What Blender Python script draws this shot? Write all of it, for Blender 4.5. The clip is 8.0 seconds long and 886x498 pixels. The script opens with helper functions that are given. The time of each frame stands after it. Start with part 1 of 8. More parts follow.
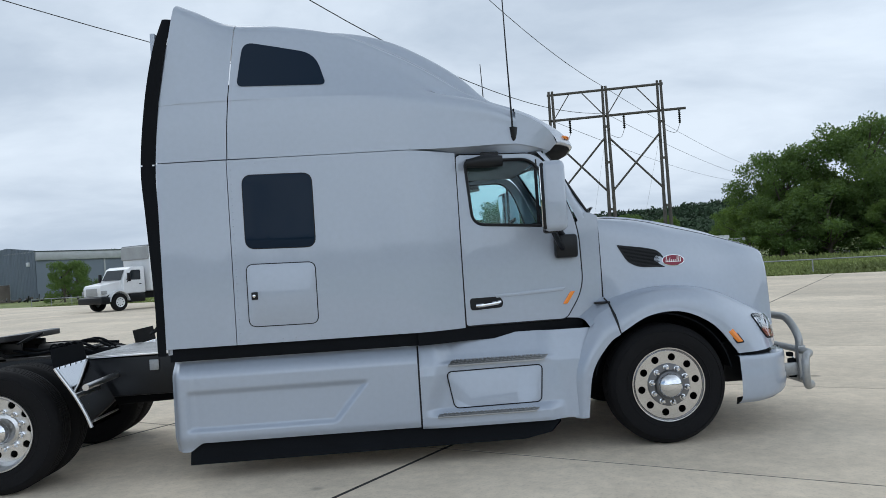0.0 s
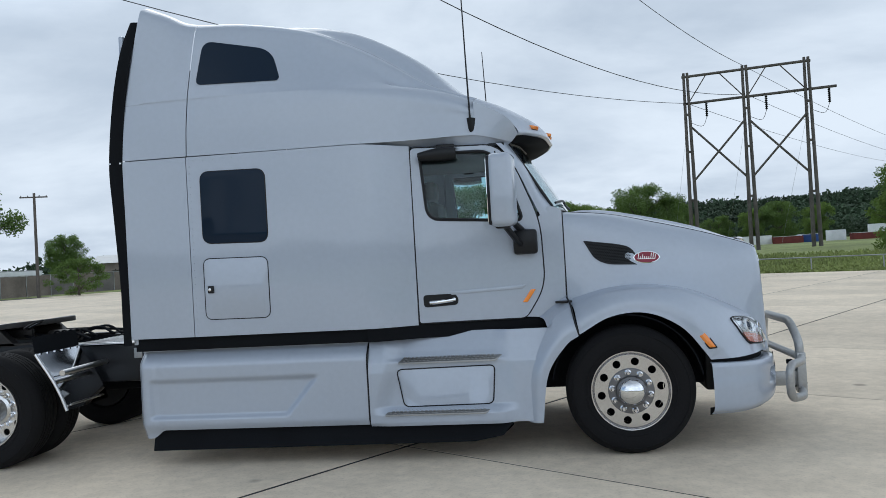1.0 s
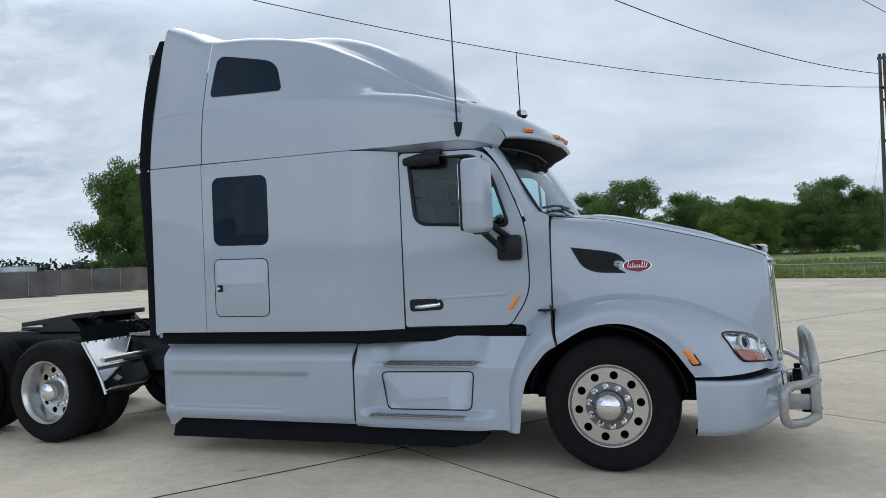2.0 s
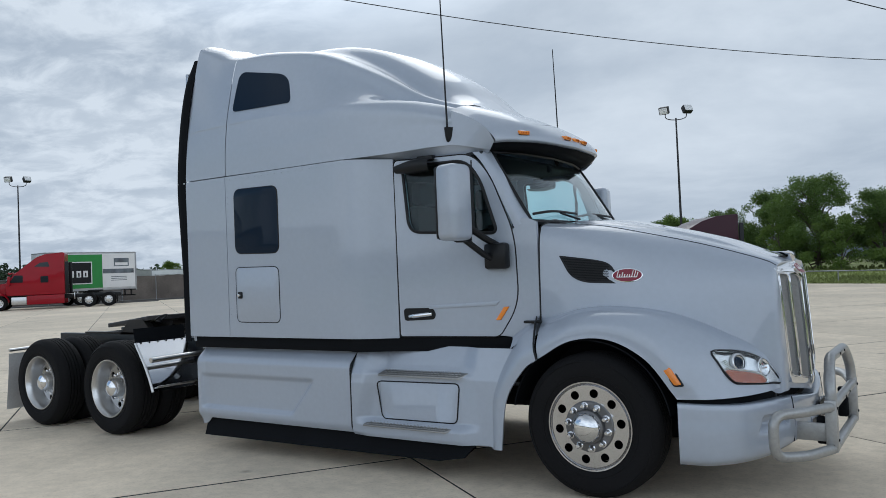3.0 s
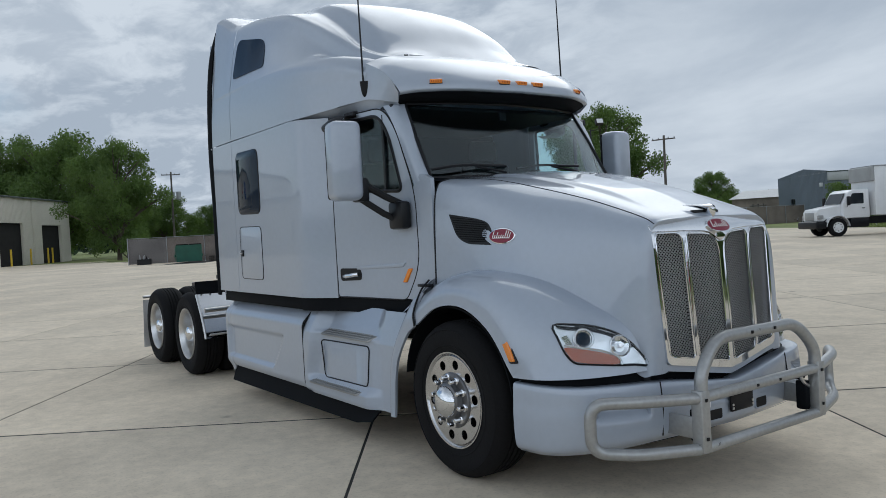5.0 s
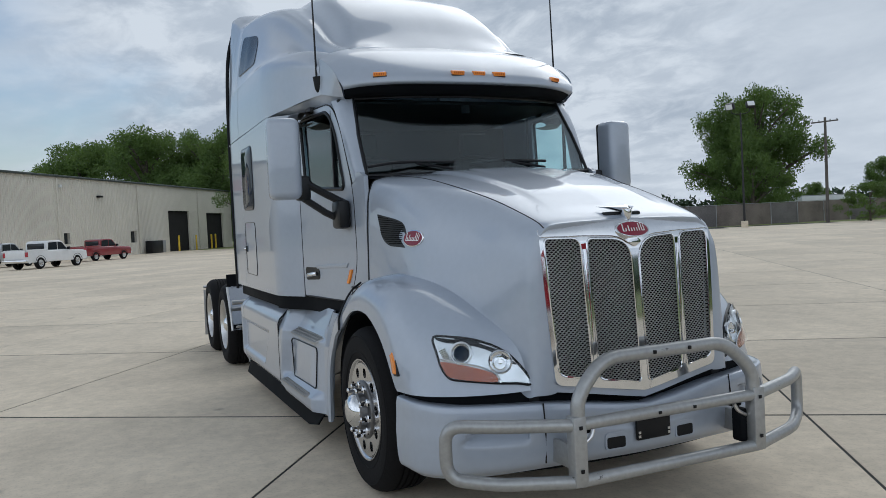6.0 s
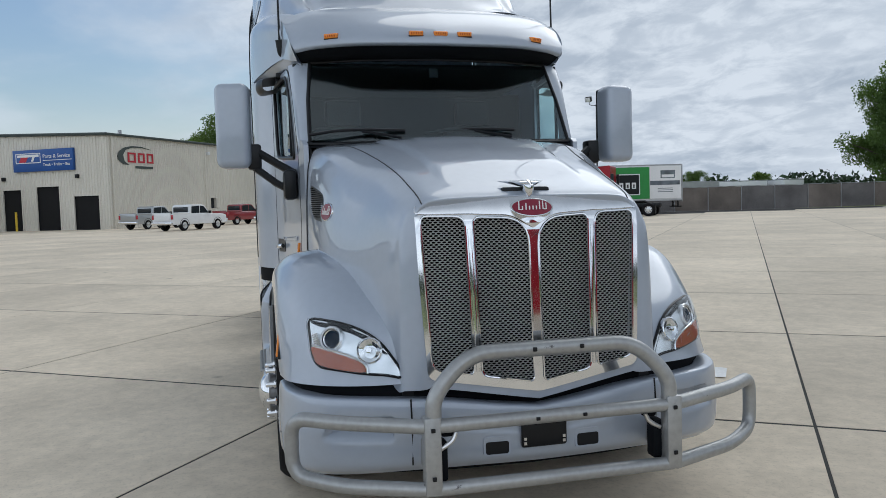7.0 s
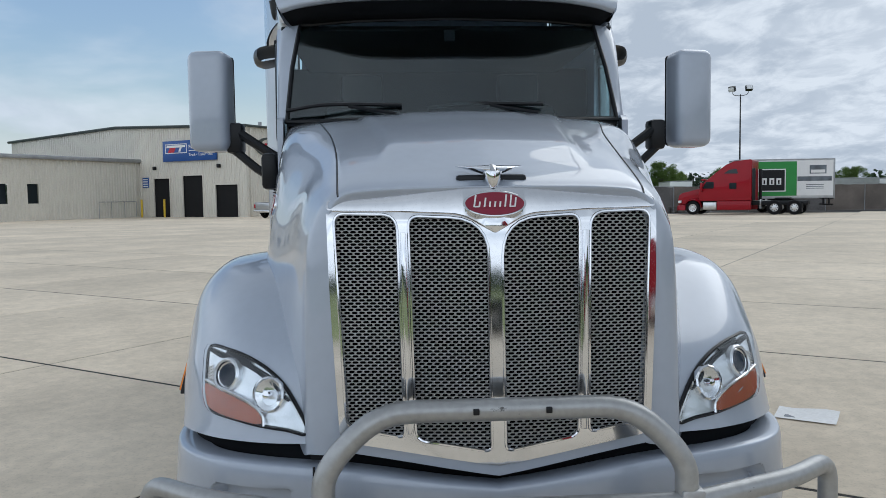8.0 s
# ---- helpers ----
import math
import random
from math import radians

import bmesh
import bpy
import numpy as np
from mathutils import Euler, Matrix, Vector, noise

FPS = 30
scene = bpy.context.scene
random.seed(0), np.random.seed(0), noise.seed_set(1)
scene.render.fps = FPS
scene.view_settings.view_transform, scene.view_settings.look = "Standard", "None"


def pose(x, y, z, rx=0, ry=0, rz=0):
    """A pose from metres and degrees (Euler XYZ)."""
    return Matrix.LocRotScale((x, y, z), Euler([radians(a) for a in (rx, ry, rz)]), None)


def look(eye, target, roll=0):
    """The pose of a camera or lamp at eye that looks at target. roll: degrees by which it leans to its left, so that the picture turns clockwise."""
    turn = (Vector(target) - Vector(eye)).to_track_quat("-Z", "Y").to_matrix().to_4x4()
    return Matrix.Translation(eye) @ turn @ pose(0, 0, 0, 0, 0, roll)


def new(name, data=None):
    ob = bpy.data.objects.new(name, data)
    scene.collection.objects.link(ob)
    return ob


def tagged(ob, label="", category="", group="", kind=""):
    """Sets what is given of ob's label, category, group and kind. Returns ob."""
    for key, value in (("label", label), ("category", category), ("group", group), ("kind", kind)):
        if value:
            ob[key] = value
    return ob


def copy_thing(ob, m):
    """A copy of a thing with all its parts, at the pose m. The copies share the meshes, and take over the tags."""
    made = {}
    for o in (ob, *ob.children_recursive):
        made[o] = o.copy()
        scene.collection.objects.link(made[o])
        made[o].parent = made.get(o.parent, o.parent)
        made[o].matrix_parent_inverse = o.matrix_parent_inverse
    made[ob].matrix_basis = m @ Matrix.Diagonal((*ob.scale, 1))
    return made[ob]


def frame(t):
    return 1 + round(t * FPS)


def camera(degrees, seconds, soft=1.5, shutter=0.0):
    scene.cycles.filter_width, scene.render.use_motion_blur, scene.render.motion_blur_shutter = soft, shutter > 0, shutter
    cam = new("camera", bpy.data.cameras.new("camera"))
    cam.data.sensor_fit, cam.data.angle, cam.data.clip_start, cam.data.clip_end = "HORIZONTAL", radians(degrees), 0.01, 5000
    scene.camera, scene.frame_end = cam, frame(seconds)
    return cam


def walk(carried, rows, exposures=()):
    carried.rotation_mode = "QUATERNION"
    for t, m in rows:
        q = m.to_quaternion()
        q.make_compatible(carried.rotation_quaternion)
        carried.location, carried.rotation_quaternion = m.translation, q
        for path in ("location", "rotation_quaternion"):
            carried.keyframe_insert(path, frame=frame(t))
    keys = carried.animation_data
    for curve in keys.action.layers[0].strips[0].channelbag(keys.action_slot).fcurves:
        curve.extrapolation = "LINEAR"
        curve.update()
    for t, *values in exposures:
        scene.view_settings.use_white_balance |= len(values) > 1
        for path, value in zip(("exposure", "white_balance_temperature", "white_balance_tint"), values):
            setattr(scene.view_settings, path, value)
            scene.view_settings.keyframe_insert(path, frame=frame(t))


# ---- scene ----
cam = camera(59.2, 8.0, soft=0.85)
PATH = [
    (0, (-2.018, -7.388, 1.597), (-1.935, -5.39, 1.63), -3.7),
    (0.5, (-1.256, -7.303, 1.576), (-1.345, -5.305, 1.601), -3.6),
    (1, (-0.532, -7.164, 1.572), (-0.808, -5.183, 1.595), -3.3),
    (1.5, (0.22, -7.028, 1.585), (-0.265, -5.088, 1.607), -2.7),
    (3, (2.141, -6.015, 1.578), (1.032, -4.351, 1.631), -2.4),
    (3.5, (2.661, -5.505, 1.546), (1.413, -3.943, 1.594), -2.3),
    (4, (3.131, -5.013, 1.535), (1.756, -3.561, 1.549), -2.6),
    (4.5, (3.578, -4.479, 1.539), (2.062, -3.174, 1.51), -2.9),
    (6, (4.427, -2.476, 1.552), (2.593, -1.681, 1.492), -2.9),
    (6.5, (4.487, -1.803, 1.538), (2.596, -1.156, 1.455), -2.3),
    (7, (4.463, -1.187, 1.521), (2.519, -0.732, 1.401), -1.7),
    (7.5, (4.213, -0.651, 1.517), (2.236, -0.379, 1.378), -1.3),
    (8, (3.588, -0.308, 1.507), (1.596, -0.19, 1.376), -0.8),
]
walk(cam, [(t, look(eye, target, roll)) for t, eye, target, roll in PATH], [(0.0, 0.36, 5780, 8), (1.5, 0.31, 5780, 8), (3.0, 0.14, 5800, 8), (4.5, 0.02, 5840, 8), (6.5, 0.09, 5880, 9), (8.0, 0.22, 5860, 9)])

# ---- world and sun ----
SUN_AZ, SUN_EL = -43.0, 46.0  # degrees; azimuth from +y towards +x
sun_dir = Vector((math.sin(radians(SUN_AZ)) * math.cos(radians(SUN_EL)), math.cos(radians(SUN_AZ)) * math.cos(radians(SUN_EL)), math.sin(radians(SUN_EL))))
sun = new("sun", bpy.data.lights.new("sun", "SUN"))
sun.data.energy, sun.data.angle, sun.data.color = 0.55, radians(48), (1.0, 0.92, 0.79)
sun.matrix_basis = look(sun_dir * 60, (0, 0, 0))


def make_world():
    w = bpy.data.worlds.new("sky")
    scene.world = w
    w.use_nodes = True
    nt = w.node_tree
    nt.nodes.clear()
    N, L = nt.nodes.new, nt.links.new
    out, bg = N("ShaderNodeOutputWorld"), N("ShaderNodeBackground")
    L(bg.outputs[0], out.inputs[0])
    sky = N("ShaderNodeTexSky")
    sky.sky_type, sky.sun_disc = "NISHITA", False
    sky.sun_elevation, sky.sun_rotation = radians(SUN_EL), radians(SUN_AZ)
    sky.air_density, sky.dust_density = 1.2, 1.0
    gain = N("ShaderNodeVectorMath")
    gain.operation = "SCALE"
    gain.inputs[3].default_value = 0.10
    L(sky.outputs[0], gain.inputs[0])
    tc, sep, comb = N("ShaderNodeTexCoord"), N("ShaderNodeSeparateXYZ"), N("ShaderNodeCombineXYZ")
    L(tc.outputs["Generated"], sep.inputs[0])
    zz = N("ShaderNodeMath")
    zz.operation = "MAXIMUM"
    L(sep.outputs[2], zz.inputs[0])
    zz.inputs[1].default_value = 0.0
    add = N("ShaderNodeMath")
    add.operation = "ADD"
    L(zz.outputs[0], add.inputs[0])
    add.inputs[1].default_value = 0.24
    for k in (0, 1):
        d = N("ShaderNodeMath")
        d.operation = "DIVIDE"
        L(sep.outputs[k], d.inputs[0])
        L(add.outputs[0], d.inputs[1])
        L(d.outputs[0], comb.inputs[k])

    def cloud(scale, detail, rough, lo, hi, shift, bias=None):
        m = N("ShaderNodeMapping")
        m.inputs["Location"].default_value = shift
        m.inputs["Rotation"].default_value = (0, 0, radians(-25))
        m.inputs["Scale"].default_value = (1.0, 1.2, 1.0)
        L(comb.outputs[0], m.inputs[0])
        n = N("ShaderNodeTexNoise")
        n.inputs["Scale"].default_value, n.inputs["Detail"].default_value = scale, detail
        n.inputs["Roughness"].default_value = rough
        n.inputs["Distortion"].default_value = 0.35
        L(m.outputs[0], n.inputs["Vector"])
        r = N("ShaderNodeMapRange")
        r.interpolation_type = "SMOOTHSTEP"
        r.inputs[1].default_value, r.inputs[2].default_value = lo, hi
        val = n.outputs["Fac"]
        if bias:
            more = N("ShaderNodeMath")
            more.operation = "ADD"
            L(val, more.inputs[0])
            L(bias, more.inputs[1])
            val = more.outputs[0]
        L(val, r.inputs[0])
        return r.outputs[0]

    def towards(d, a, b, va, vb):
        """A smooth value that depends on the angle to a direction of the sky."""
        dot, r = N("ShaderNodeVectorMath"), N("ShaderNodeMapRange")
        dot.operation = "DOT_PRODUCT"
        L(tc.outputs["Generated"], dot.inputs[0])
        dot.inputs[1].default_value = Vector(d).normalized()
        r.interpolation_type = "SMOOTHSTEP"
        r.inputs[1].default_value, r.inputs[2].default_value, r.inputs[3].default_value, r.inputs[4].default_value = a, b, va, vb
        L(dot.outputs["Value"], r.inputs[0])
        return r.outputs[0]

    # the cover breaks into blue over the workshop
    cover = cloud(0.9, 6.0, 0.52, 0.34, 0.60, (3.1, 1.7, 0.0), towards((-0.88, -0.36, 0.30), 0.78, 0.97, 0.30, -0.055))
    shade = cloud(0.9, 8.0, 0.55, 0.28, 0.70, (7.3, -2.2, 0.0))
    puffs = cloud(5.0, 8.0, 0.60, 0.36, 0.68, (1.3, 5.1, 0.0))
    both_n = N("ShaderNodeMath")
    both_n.operation = "MULTIPLY_ADD"
    L(puffs, both_n.inputs[0])
    L(towards((-0.90, 0.34, 0.30), 0.86, 0.975, 0.10, 1.0), both_n.inputs[1])
    L(shade, both_n.inputs[2])
    tone = N("ShaderNodeMix")
    tone.data_type = "RGBA"
    tone.inputs[6].default_value = (0.50, 0.545, 0.595, 1)
    tone.inputs[7].default_value = (0.79, 0.815, 0.83, 1)
    thin = N("ShaderNodeMath")
    thin.operation = "ADD"
    L(both_n.outputs[0], thin.inputs[0])
    L(towards((-0.90, 0.34, 0.30), 0.86, 0.975, 0.0, -0.55), thin.inputs[1])
    L(thin.outputs[0], tone.inputs[0])
    # low haze: the cover closes towards the horizon
    haze = N("ShaderNodeMapRange")
    haze.interpolation_type = "SMOOTHSTEP"
    haze.inputs[1].default_value, haze.inputs[2].default_value = 0.0, 0.16
    haze.inputs[3].default_value, haze.inputs[4].default_value = 0.75, 0.0
    L(sep.outputs[2], haze.inputs[0])
    most = N("ShaderNodeMath")
    most.operation = "MAXIMUM"
    L(cover, most.inputs[0])
    L(haze.outputs[0], most.inputs[1])
    cover = most.outputs[0]
    mix = N("ShaderNodeMix")
    mix.data_type = "RGBA"
    L(cover, mix.inputs[0])
    L(gain.outputs[0], mix.inputs[6])
    L(tone.outputs[2], mix.inputs[7])
    L(mix.outputs[2], bg.inputs[0])
    # unseen sky set brighter south-east for the truck's side, duller overhead for its roof
    east, over, lit = towards((0.6, -0.78, 0.15), -0.55, 0.75, 0.82, 1.34), towards((0, 0, 1), 0.34, 0.9, 1.0, 0.44), N("ShaderNodeMath")
    lit.operation = "MULTIPLY"
    L(east, lit.inputs[0])
    L(over, lit.inputs[1])
    # the veiled sun brightens the cloud round it
    glow, sky_light = towards(sun_dir, 0.85, 1.0, 1.0, 2.6), N("ShaderNodeMath")
    sky_light.operation = "MULTIPLY"
    L(lit.outputs[0], sky_light.inputs[0])
    L(glow, sky_light.inputs[1])
    L(sky_light.outputs[0], bg.inputs[1])


make_world()


# ---- materials ----
def material(name, color, rough=0.5, metal=0.0, coat=0.0, vary=0.15, scale=6.0, bump=0.0, bump_scale=80.0, fine=0.06, trans=0.0, spec=0.5, emit=0.0, ior=1.45, random_tint=0.0, alpha=1.0):
    m = bpy.data.materials.new(name)
    m.use_nodes = True
    nt = m.node_tree
    N, L = nt.nodes.new, nt.links.new
    b = nt.nodes["Principled BSDF"]
    b.inputs["Roughness"].default_value, b.inputs["Metallic"].default_value = rough, metal
    b.inputs["Coat Weight"].default_value = coat
    b.inputs["Coat Roughness"].default_value = 0.035
    b.inputs["Coat IOR"].default_value = 1.5
    b.inputs["Transmission Weight"].default_value = trans
    b.inputs["Specular IOR Level"].default_value = spec
    b.inputs["IOR"].default_value = ior
    b.inputs["Alpha"].default_value = alpha
    if emit:
        b.inputs["Emission Color"].default_value = (*color, 1)
        b.inputs["Emission Strength"].default_value = emit
    tc = N("ShaderNodeTexCoord")
    if vary or fine:
        n1, n2 = N("ShaderNodeTexNoise"), N("ShaderNodeTexNoise")
        n1.inputs["Scale"].default_value, n1.inputs["Detail"].default_value = scale * 0.25, 5
        n2.inputs["Scale"].default_value, n2.inputs["Detail"].default_value = scale * 8, 4
        for n in (n1, n2):
            L(tc.outputs["Object"], n.inputs["Vector"])
        s1, s2 = N("ShaderNodeMapRange"), N("ShaderNodeMapRange")
        s1.inputs[1].default_value, s1.inputs[2].default_value = 0.3, 0.7
        s1.inputs[3].default_value, s1.inputs[4].default_value = 1 - vary, 1 + vary
        s2.inputs[1].default_value, s2.inputs[2].default_value = 0.3, 0.7
        s2.inputs[3].default_value, s2.inputs[4].default_value = 1 - fine, 1 + fine
        L(n1.outputs["Fac"], s1.inputs[0])
        L(n2.outputs["Fac"], s2.inputs[0])
        mul = N("ShaderNodeMath")
        mul.operation = "MULTIPLY"
        L(s1.outputs[0], mul.inputs[0])
        L(s2.outputs[0], mul.inputs[1])
        last = mul.outputs[0]
        if random_tint:
            info, s3, m3 = N("ShaderNodeObjectInfo"), N("ShaderNodeMapRange"), N("ShaderNodeMath")
            s3.inputs[3].default_value, s3.inputs[4].default_value = 1 - random_tint, 1 + random_tint
            L(info.outputs["Random"], s3.inputs[0])
            m3.operation = "MULTIPLY"
            L(last, m3.inputs[0])
            L(s3.outputs[0], m3.inputs[1])
            last = m3.outputs[0]
        sc = N("ShaderNodeVectorMath")
        sc.operation = "SCALE"
        sc.inputs[0].default_value = color
        L(last, sc.inputs[3])
        L(sc.outputs[0], b.inputs["Base Color"])
        if rough > 0.12 and metal < 0.9:
            rr = N("ShaderNodeMapRange")
            rr.inputs[3].default_value, rr.inputs[4].default_value = rough * 0.85, min(1.0, rough * 1.15)
            L(n1.outputs["Fac"], rr.inputs[0])
            L(rr.outputs[0], b.inputs["Roughness"])
    else:
        b.inputs["Base Color"].default_value = (*color, 1)
    if bump:
        nb, bp = N("ShaderNodeTexNoise"), N("ShaderNodeBump")
        nb.inputs["Scale"].default_value, nb.inputs["Detail"].default_value = bump_scale, 4
        L(tc.outputs["Object"], nb.inputs["Vector"])
        L(nb.outputs["Fac"], bp.inputs["Height"])
        bp.inputs["Strength"].default_value, bp.inputs["Distance"].default_value = bump, 0.01
        L(bp.outputs[0], b.inputs["Normal"])
    return m


def weather(m):
    """Adds broad pale and dark stains, pores and a few oil drips to a slab surface, by its place in the yard."""
    nt = m.node_tree
    N, L = nt.nodes.new, nt.links.new
    b = nt.nodes["Principled BSDF"]
    src = b.inputs["Base Color"].links[0].from_socket
    geo = N("ShaderNodeNewGeometry")

    def band(node, out, lo, hi, a, c):
        r = N("ShaderNodeMapRange")
        r.interpolation_type = "SMOOTHSTEP"
        r.inputs[1].default_value, r.inputs[2].default_value, r.inputs[3].default_value, r.inputs[4].default_value = lo, hi, a, c
        L(node.outputs[out], r.inputs[0])
        return r.outputs[0]

    def noise_at(scale, detail, rough):
        n = N("ShaderNodeTexNoise")
        n.inputs["Scale"].default_value, n.inputs["Detail"].default_value, n.inputs["Roughness"].default_value = scale, detail, rough
        L(geo.outputs["Position"], n.inputs["Vector"])
        return n

    def times(p, q):
        k = N("ShaderNodeMath")
        k.operation = "MULTIPLY"
        L(p, k.inputs[0])
        L(q, k.inputs[1])
        return k.outputs[0]

    stain = band(noise_at(0.22, 6, 0.6), "Fac", 0.32, 0.68, 0.91, 1.08)
    blotch = band(noise_at(2.4, 5, 0.65), "Fac", 0.36, 0.62, 0.94, 1.04)
    pores = band(noise_at(38.0, 3, 0.7), "Fac", 0.30, 0.52, 0.86, 1.0)
    vor = N("ShaderNodeTexVoronoi")
    vor.inputs["Scale"].default_value = 0.75
    L(geo.outputs["Position"], vor.inputs["Vector"])
    drips = band(vor, "Distance", 0.03, 0.07, 0.55, 1.0)
    scuff = noise_at(0.9, 8, 0.72)
    mark = band(scuff, "Fac", 0.28, 0.36, 0.86, 1.0)
    f = times(times(times(stain, blotch), times(pores, drips)), mark)
    sc = N("ShaderNodeVectorMath")
    sc.operation = "SCALE"
    L(src, sc.inputs[0])
    L(f, sc.inputs[3])
    L(sc.outputs[0], b.inputs["Base Color"])


def see_through(m, color, share):
    """Lets part of the light pass through a thin leaf."""
    nt = m.node_tree
    b, out = nt.nodes["Principled BSDF"], nt.nodes["Material Output"]
    tr, mx = nt.nodes.new("ShaderNodeBsdfTranslucent"), nt.nodes.new("ShaderNodeMixShader")
    tr.inputs["Color"].default_value = (*color, 1)
    mx.inputs[0].default_value = share
    nt.links.new(b.outputs[0], mx.inputs[1])
    nt.links.new(tr.outputs[0], mx.inputs[2])
    nt.links.new(mx.outputs[0], out.inputs[0])


def scuff(mat, color, scale, least):
    """Dark scrapes with an edge of their own, where a coarse noise peaks."""
    nt = mat.node_tree
    b = next(n for n in nt.nodes if n.type == "BSDF_PRINCIPLED")
    co, no, ra, mx = (nt.nodes.new(k) for k in ("ShaderNodeTexCoord", "ShaderNodeTexNoise", "ShaderNodeValToRGB", "ShaderNodeMix"))
    mp = nt.nodes.new("ShaderNodeMapping")
    mp.inputs["Scale"].default_value = (1.0, 0.7, 1.6)
    nt.links.new(co.outputs["Object"], mp.inputs["Vector"])
    nt.links.new(mp.outputs["Vector"], no.inputs["Vector"])
    no.inputs["Scale"].default_value, no.inputs["Detail"].default_value, no.inputs["Roughness"].default_value = scale, 6.0, 0.72
    ra.color_ramp.elements[0].position, ra.color_ramp.elements[1].position = least, least + 0.05
    nt.links.new(no.outputs["Fac"], ra.inputs["Fac"])
    mx.data_type = "RGBA"
    nt.links.new(ra.outputs["Color"], mx.inputs[0])
    link = next(l for l in nt.links if l.to_socket == b.inputs["Base Color"])
    nt.links.new(link.from_socket, mx.inputs[6])
    mx.inputs[7].default_value = (*color, 1)
    nt.links.new(mx.outputs[2], b.inputs["Base Color"])


PAINT = material("silver_paint", (0.365, 0.408, 0.482), 0.42, 0.14, 1.0, vary=0.03, scale=3, fine=0.02)
CHROME = material("chrome", (0.75, 0.76, 0.78), 0.06, 1.0, vary=0.05, fine=0.02)
WHEELALU = material("polished_wheel", (0.60, 0.60, 0.61), 0.17, 1.0, vary=0.08, scale=14, fine=0.05)
ALU = material("brushed_aluminium", (0.62, 0.62, 0.62), 0.28, 1.0, vary=0.12, scale=14, fine=0.08)
TUBE = material("dull_steel_tube", (0.36, 0.365, 0.365), 0.38, 0.6, vary=0.12, scale=5, fine=0.08, bump=0.06, bump_scale=90)
scuff(TUBE, (0.035, 0.032, 0.03), 9.0, 0.665)
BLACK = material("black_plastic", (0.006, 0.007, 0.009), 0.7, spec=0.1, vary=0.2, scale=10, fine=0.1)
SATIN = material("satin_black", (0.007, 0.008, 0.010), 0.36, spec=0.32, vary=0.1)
RUBBER = material("tyre_rubber", (0.008, 0.008, 0.009), 0.8, spec=0.2, vary=0.25, scale=8, fine=0.15, bump=0.25, bump_scale=60)
TINT = material("dark_glass", (0.009, 0.018, 0.034), 0.04, vary=0, fine=0, spec=0.14)
AMBER = material("amber_lens", (0.80, 0.24, 0.02), 0.18, coat=0.6, vary=0.1, scale=30)
RED = material("red_lens", (0.35, 0.015, 0.03), 0.2, coat=0.5, vary=0.05)
CONCRETE = material("concrete", (0.67, 0.580, 0.455), 0.85, vary=0.10, scale=1.2, bump=0.25, bump_scale=220, fine=0.07, random_tint=0.06)
weather(CONCRETE)
JOINT = material("joint_filler", (0.03, 0.029, 0.027), 0.9, vary=0.3)
GRASS = material("grass", (0.20, 0.235, 0.075), 0.95, vary=0.35, scale=0.5, fine=0.3, bump=0.3, bump_scale=30)
LEAF = material("foliage", (0.09, 0.145, 0.042), 0.7, vary=0.35, scale=1.5, fine=0.25)
see_through(LEAF, (0.17, 0.26, 0.05), 0.4)
BARK = material("bark", (0.10, 0.085, 0.065), 0.95, vary=0.3, bump=0.5, bump_scale=30)
STEELWALL = material("cream_metal_siding", (0.64, 0.61, 0.54), 0.55, vary=0.06, scale=1)
GREYWALL = material("grey_metal_siding", (0.17, 0.20, 0.24), 0.55, vary=0.08, scale=1)
WALLMAT = material("weathered_wall", (0.26, 0.22, 0.19), 0.9, vary=0.3, scale=2, fine=0.15)
WHITE = material("white_paint", (0.72, 0.73, 0.74), 0.35, coat=0.4, vary=0.06)
MAROON = material("maroon_paint", (0.030, 0.003, 0.012), 0.4, coat=0.25, vary=0.05, spec=0.2)
REDPAINT = material("red_paint", (0.27, 0.003, 0.012), 0.4, coat=0.3, vary=0.05, spec=0.2)
GREEN = material("green_panel", (0.03, 0.25, 0.05), 0.45, vary=0.05)
POLE = material("weathered_timber", (0.10, 0.09, 0.08), 0.9, vary=0.3, scale=5, fine=0.2)
GALV = material("galvanised_steel", (0.35, 0.36, 0.37), 0.5, 0.7, vary=0.15)


# ---- building helpers ----
def thing(name, label, category, at=(0, 0, 0), turn=0.0, group="", kind=""):
    e = new(name)
    e.empty_display_size = 0.2
    e.matrix_basis = pose(*at, 0, 0, turn)
    return tagged(e, label, category, group, kind)


def part(name, bm, mat, parent=None, label="", sharp=0.55, kind=""):
    for f in bm.faces:
        f.smooth = True
    for e in bm.edges:
        if len(e.link_faces) == 2 and e.calc_face_angle(0) > sharp:
            e.smooth = False
    me = bpy.data.meshes.new(name)
    bm.to_mesh(me)
    bm.free()
    me.materials.append(mat)
    ob = new(name, me)
    ob.parent = parent
    if label:
        ob["label"] = label
    if kind:
        ob["kind"] = kind
    return ob


def mirrored(ob, parent=None):
    """The same part on the other side of the centre line."""
    bm = bmesh.new()
    bm.from_mesh(ob.data)
    for v in bm.verts:
        v.co.y = -v.co.y
    bmesh.ops.reverse_faces(bm, faces=bm.faces)
    me = bpy.data.meshes.new(ob.data.name)
    bm.to_mesh(me)
    bm.free()
    me.materials.append(ob.data.materials[0])
    o = new(ob.name.split(".")[0], me)
    o.parent = parent or ob.parent
    if "label" in ob:
        o["label"] = ob["label"]
    return o


def both(ob):
    return ob, mirrored(ob)


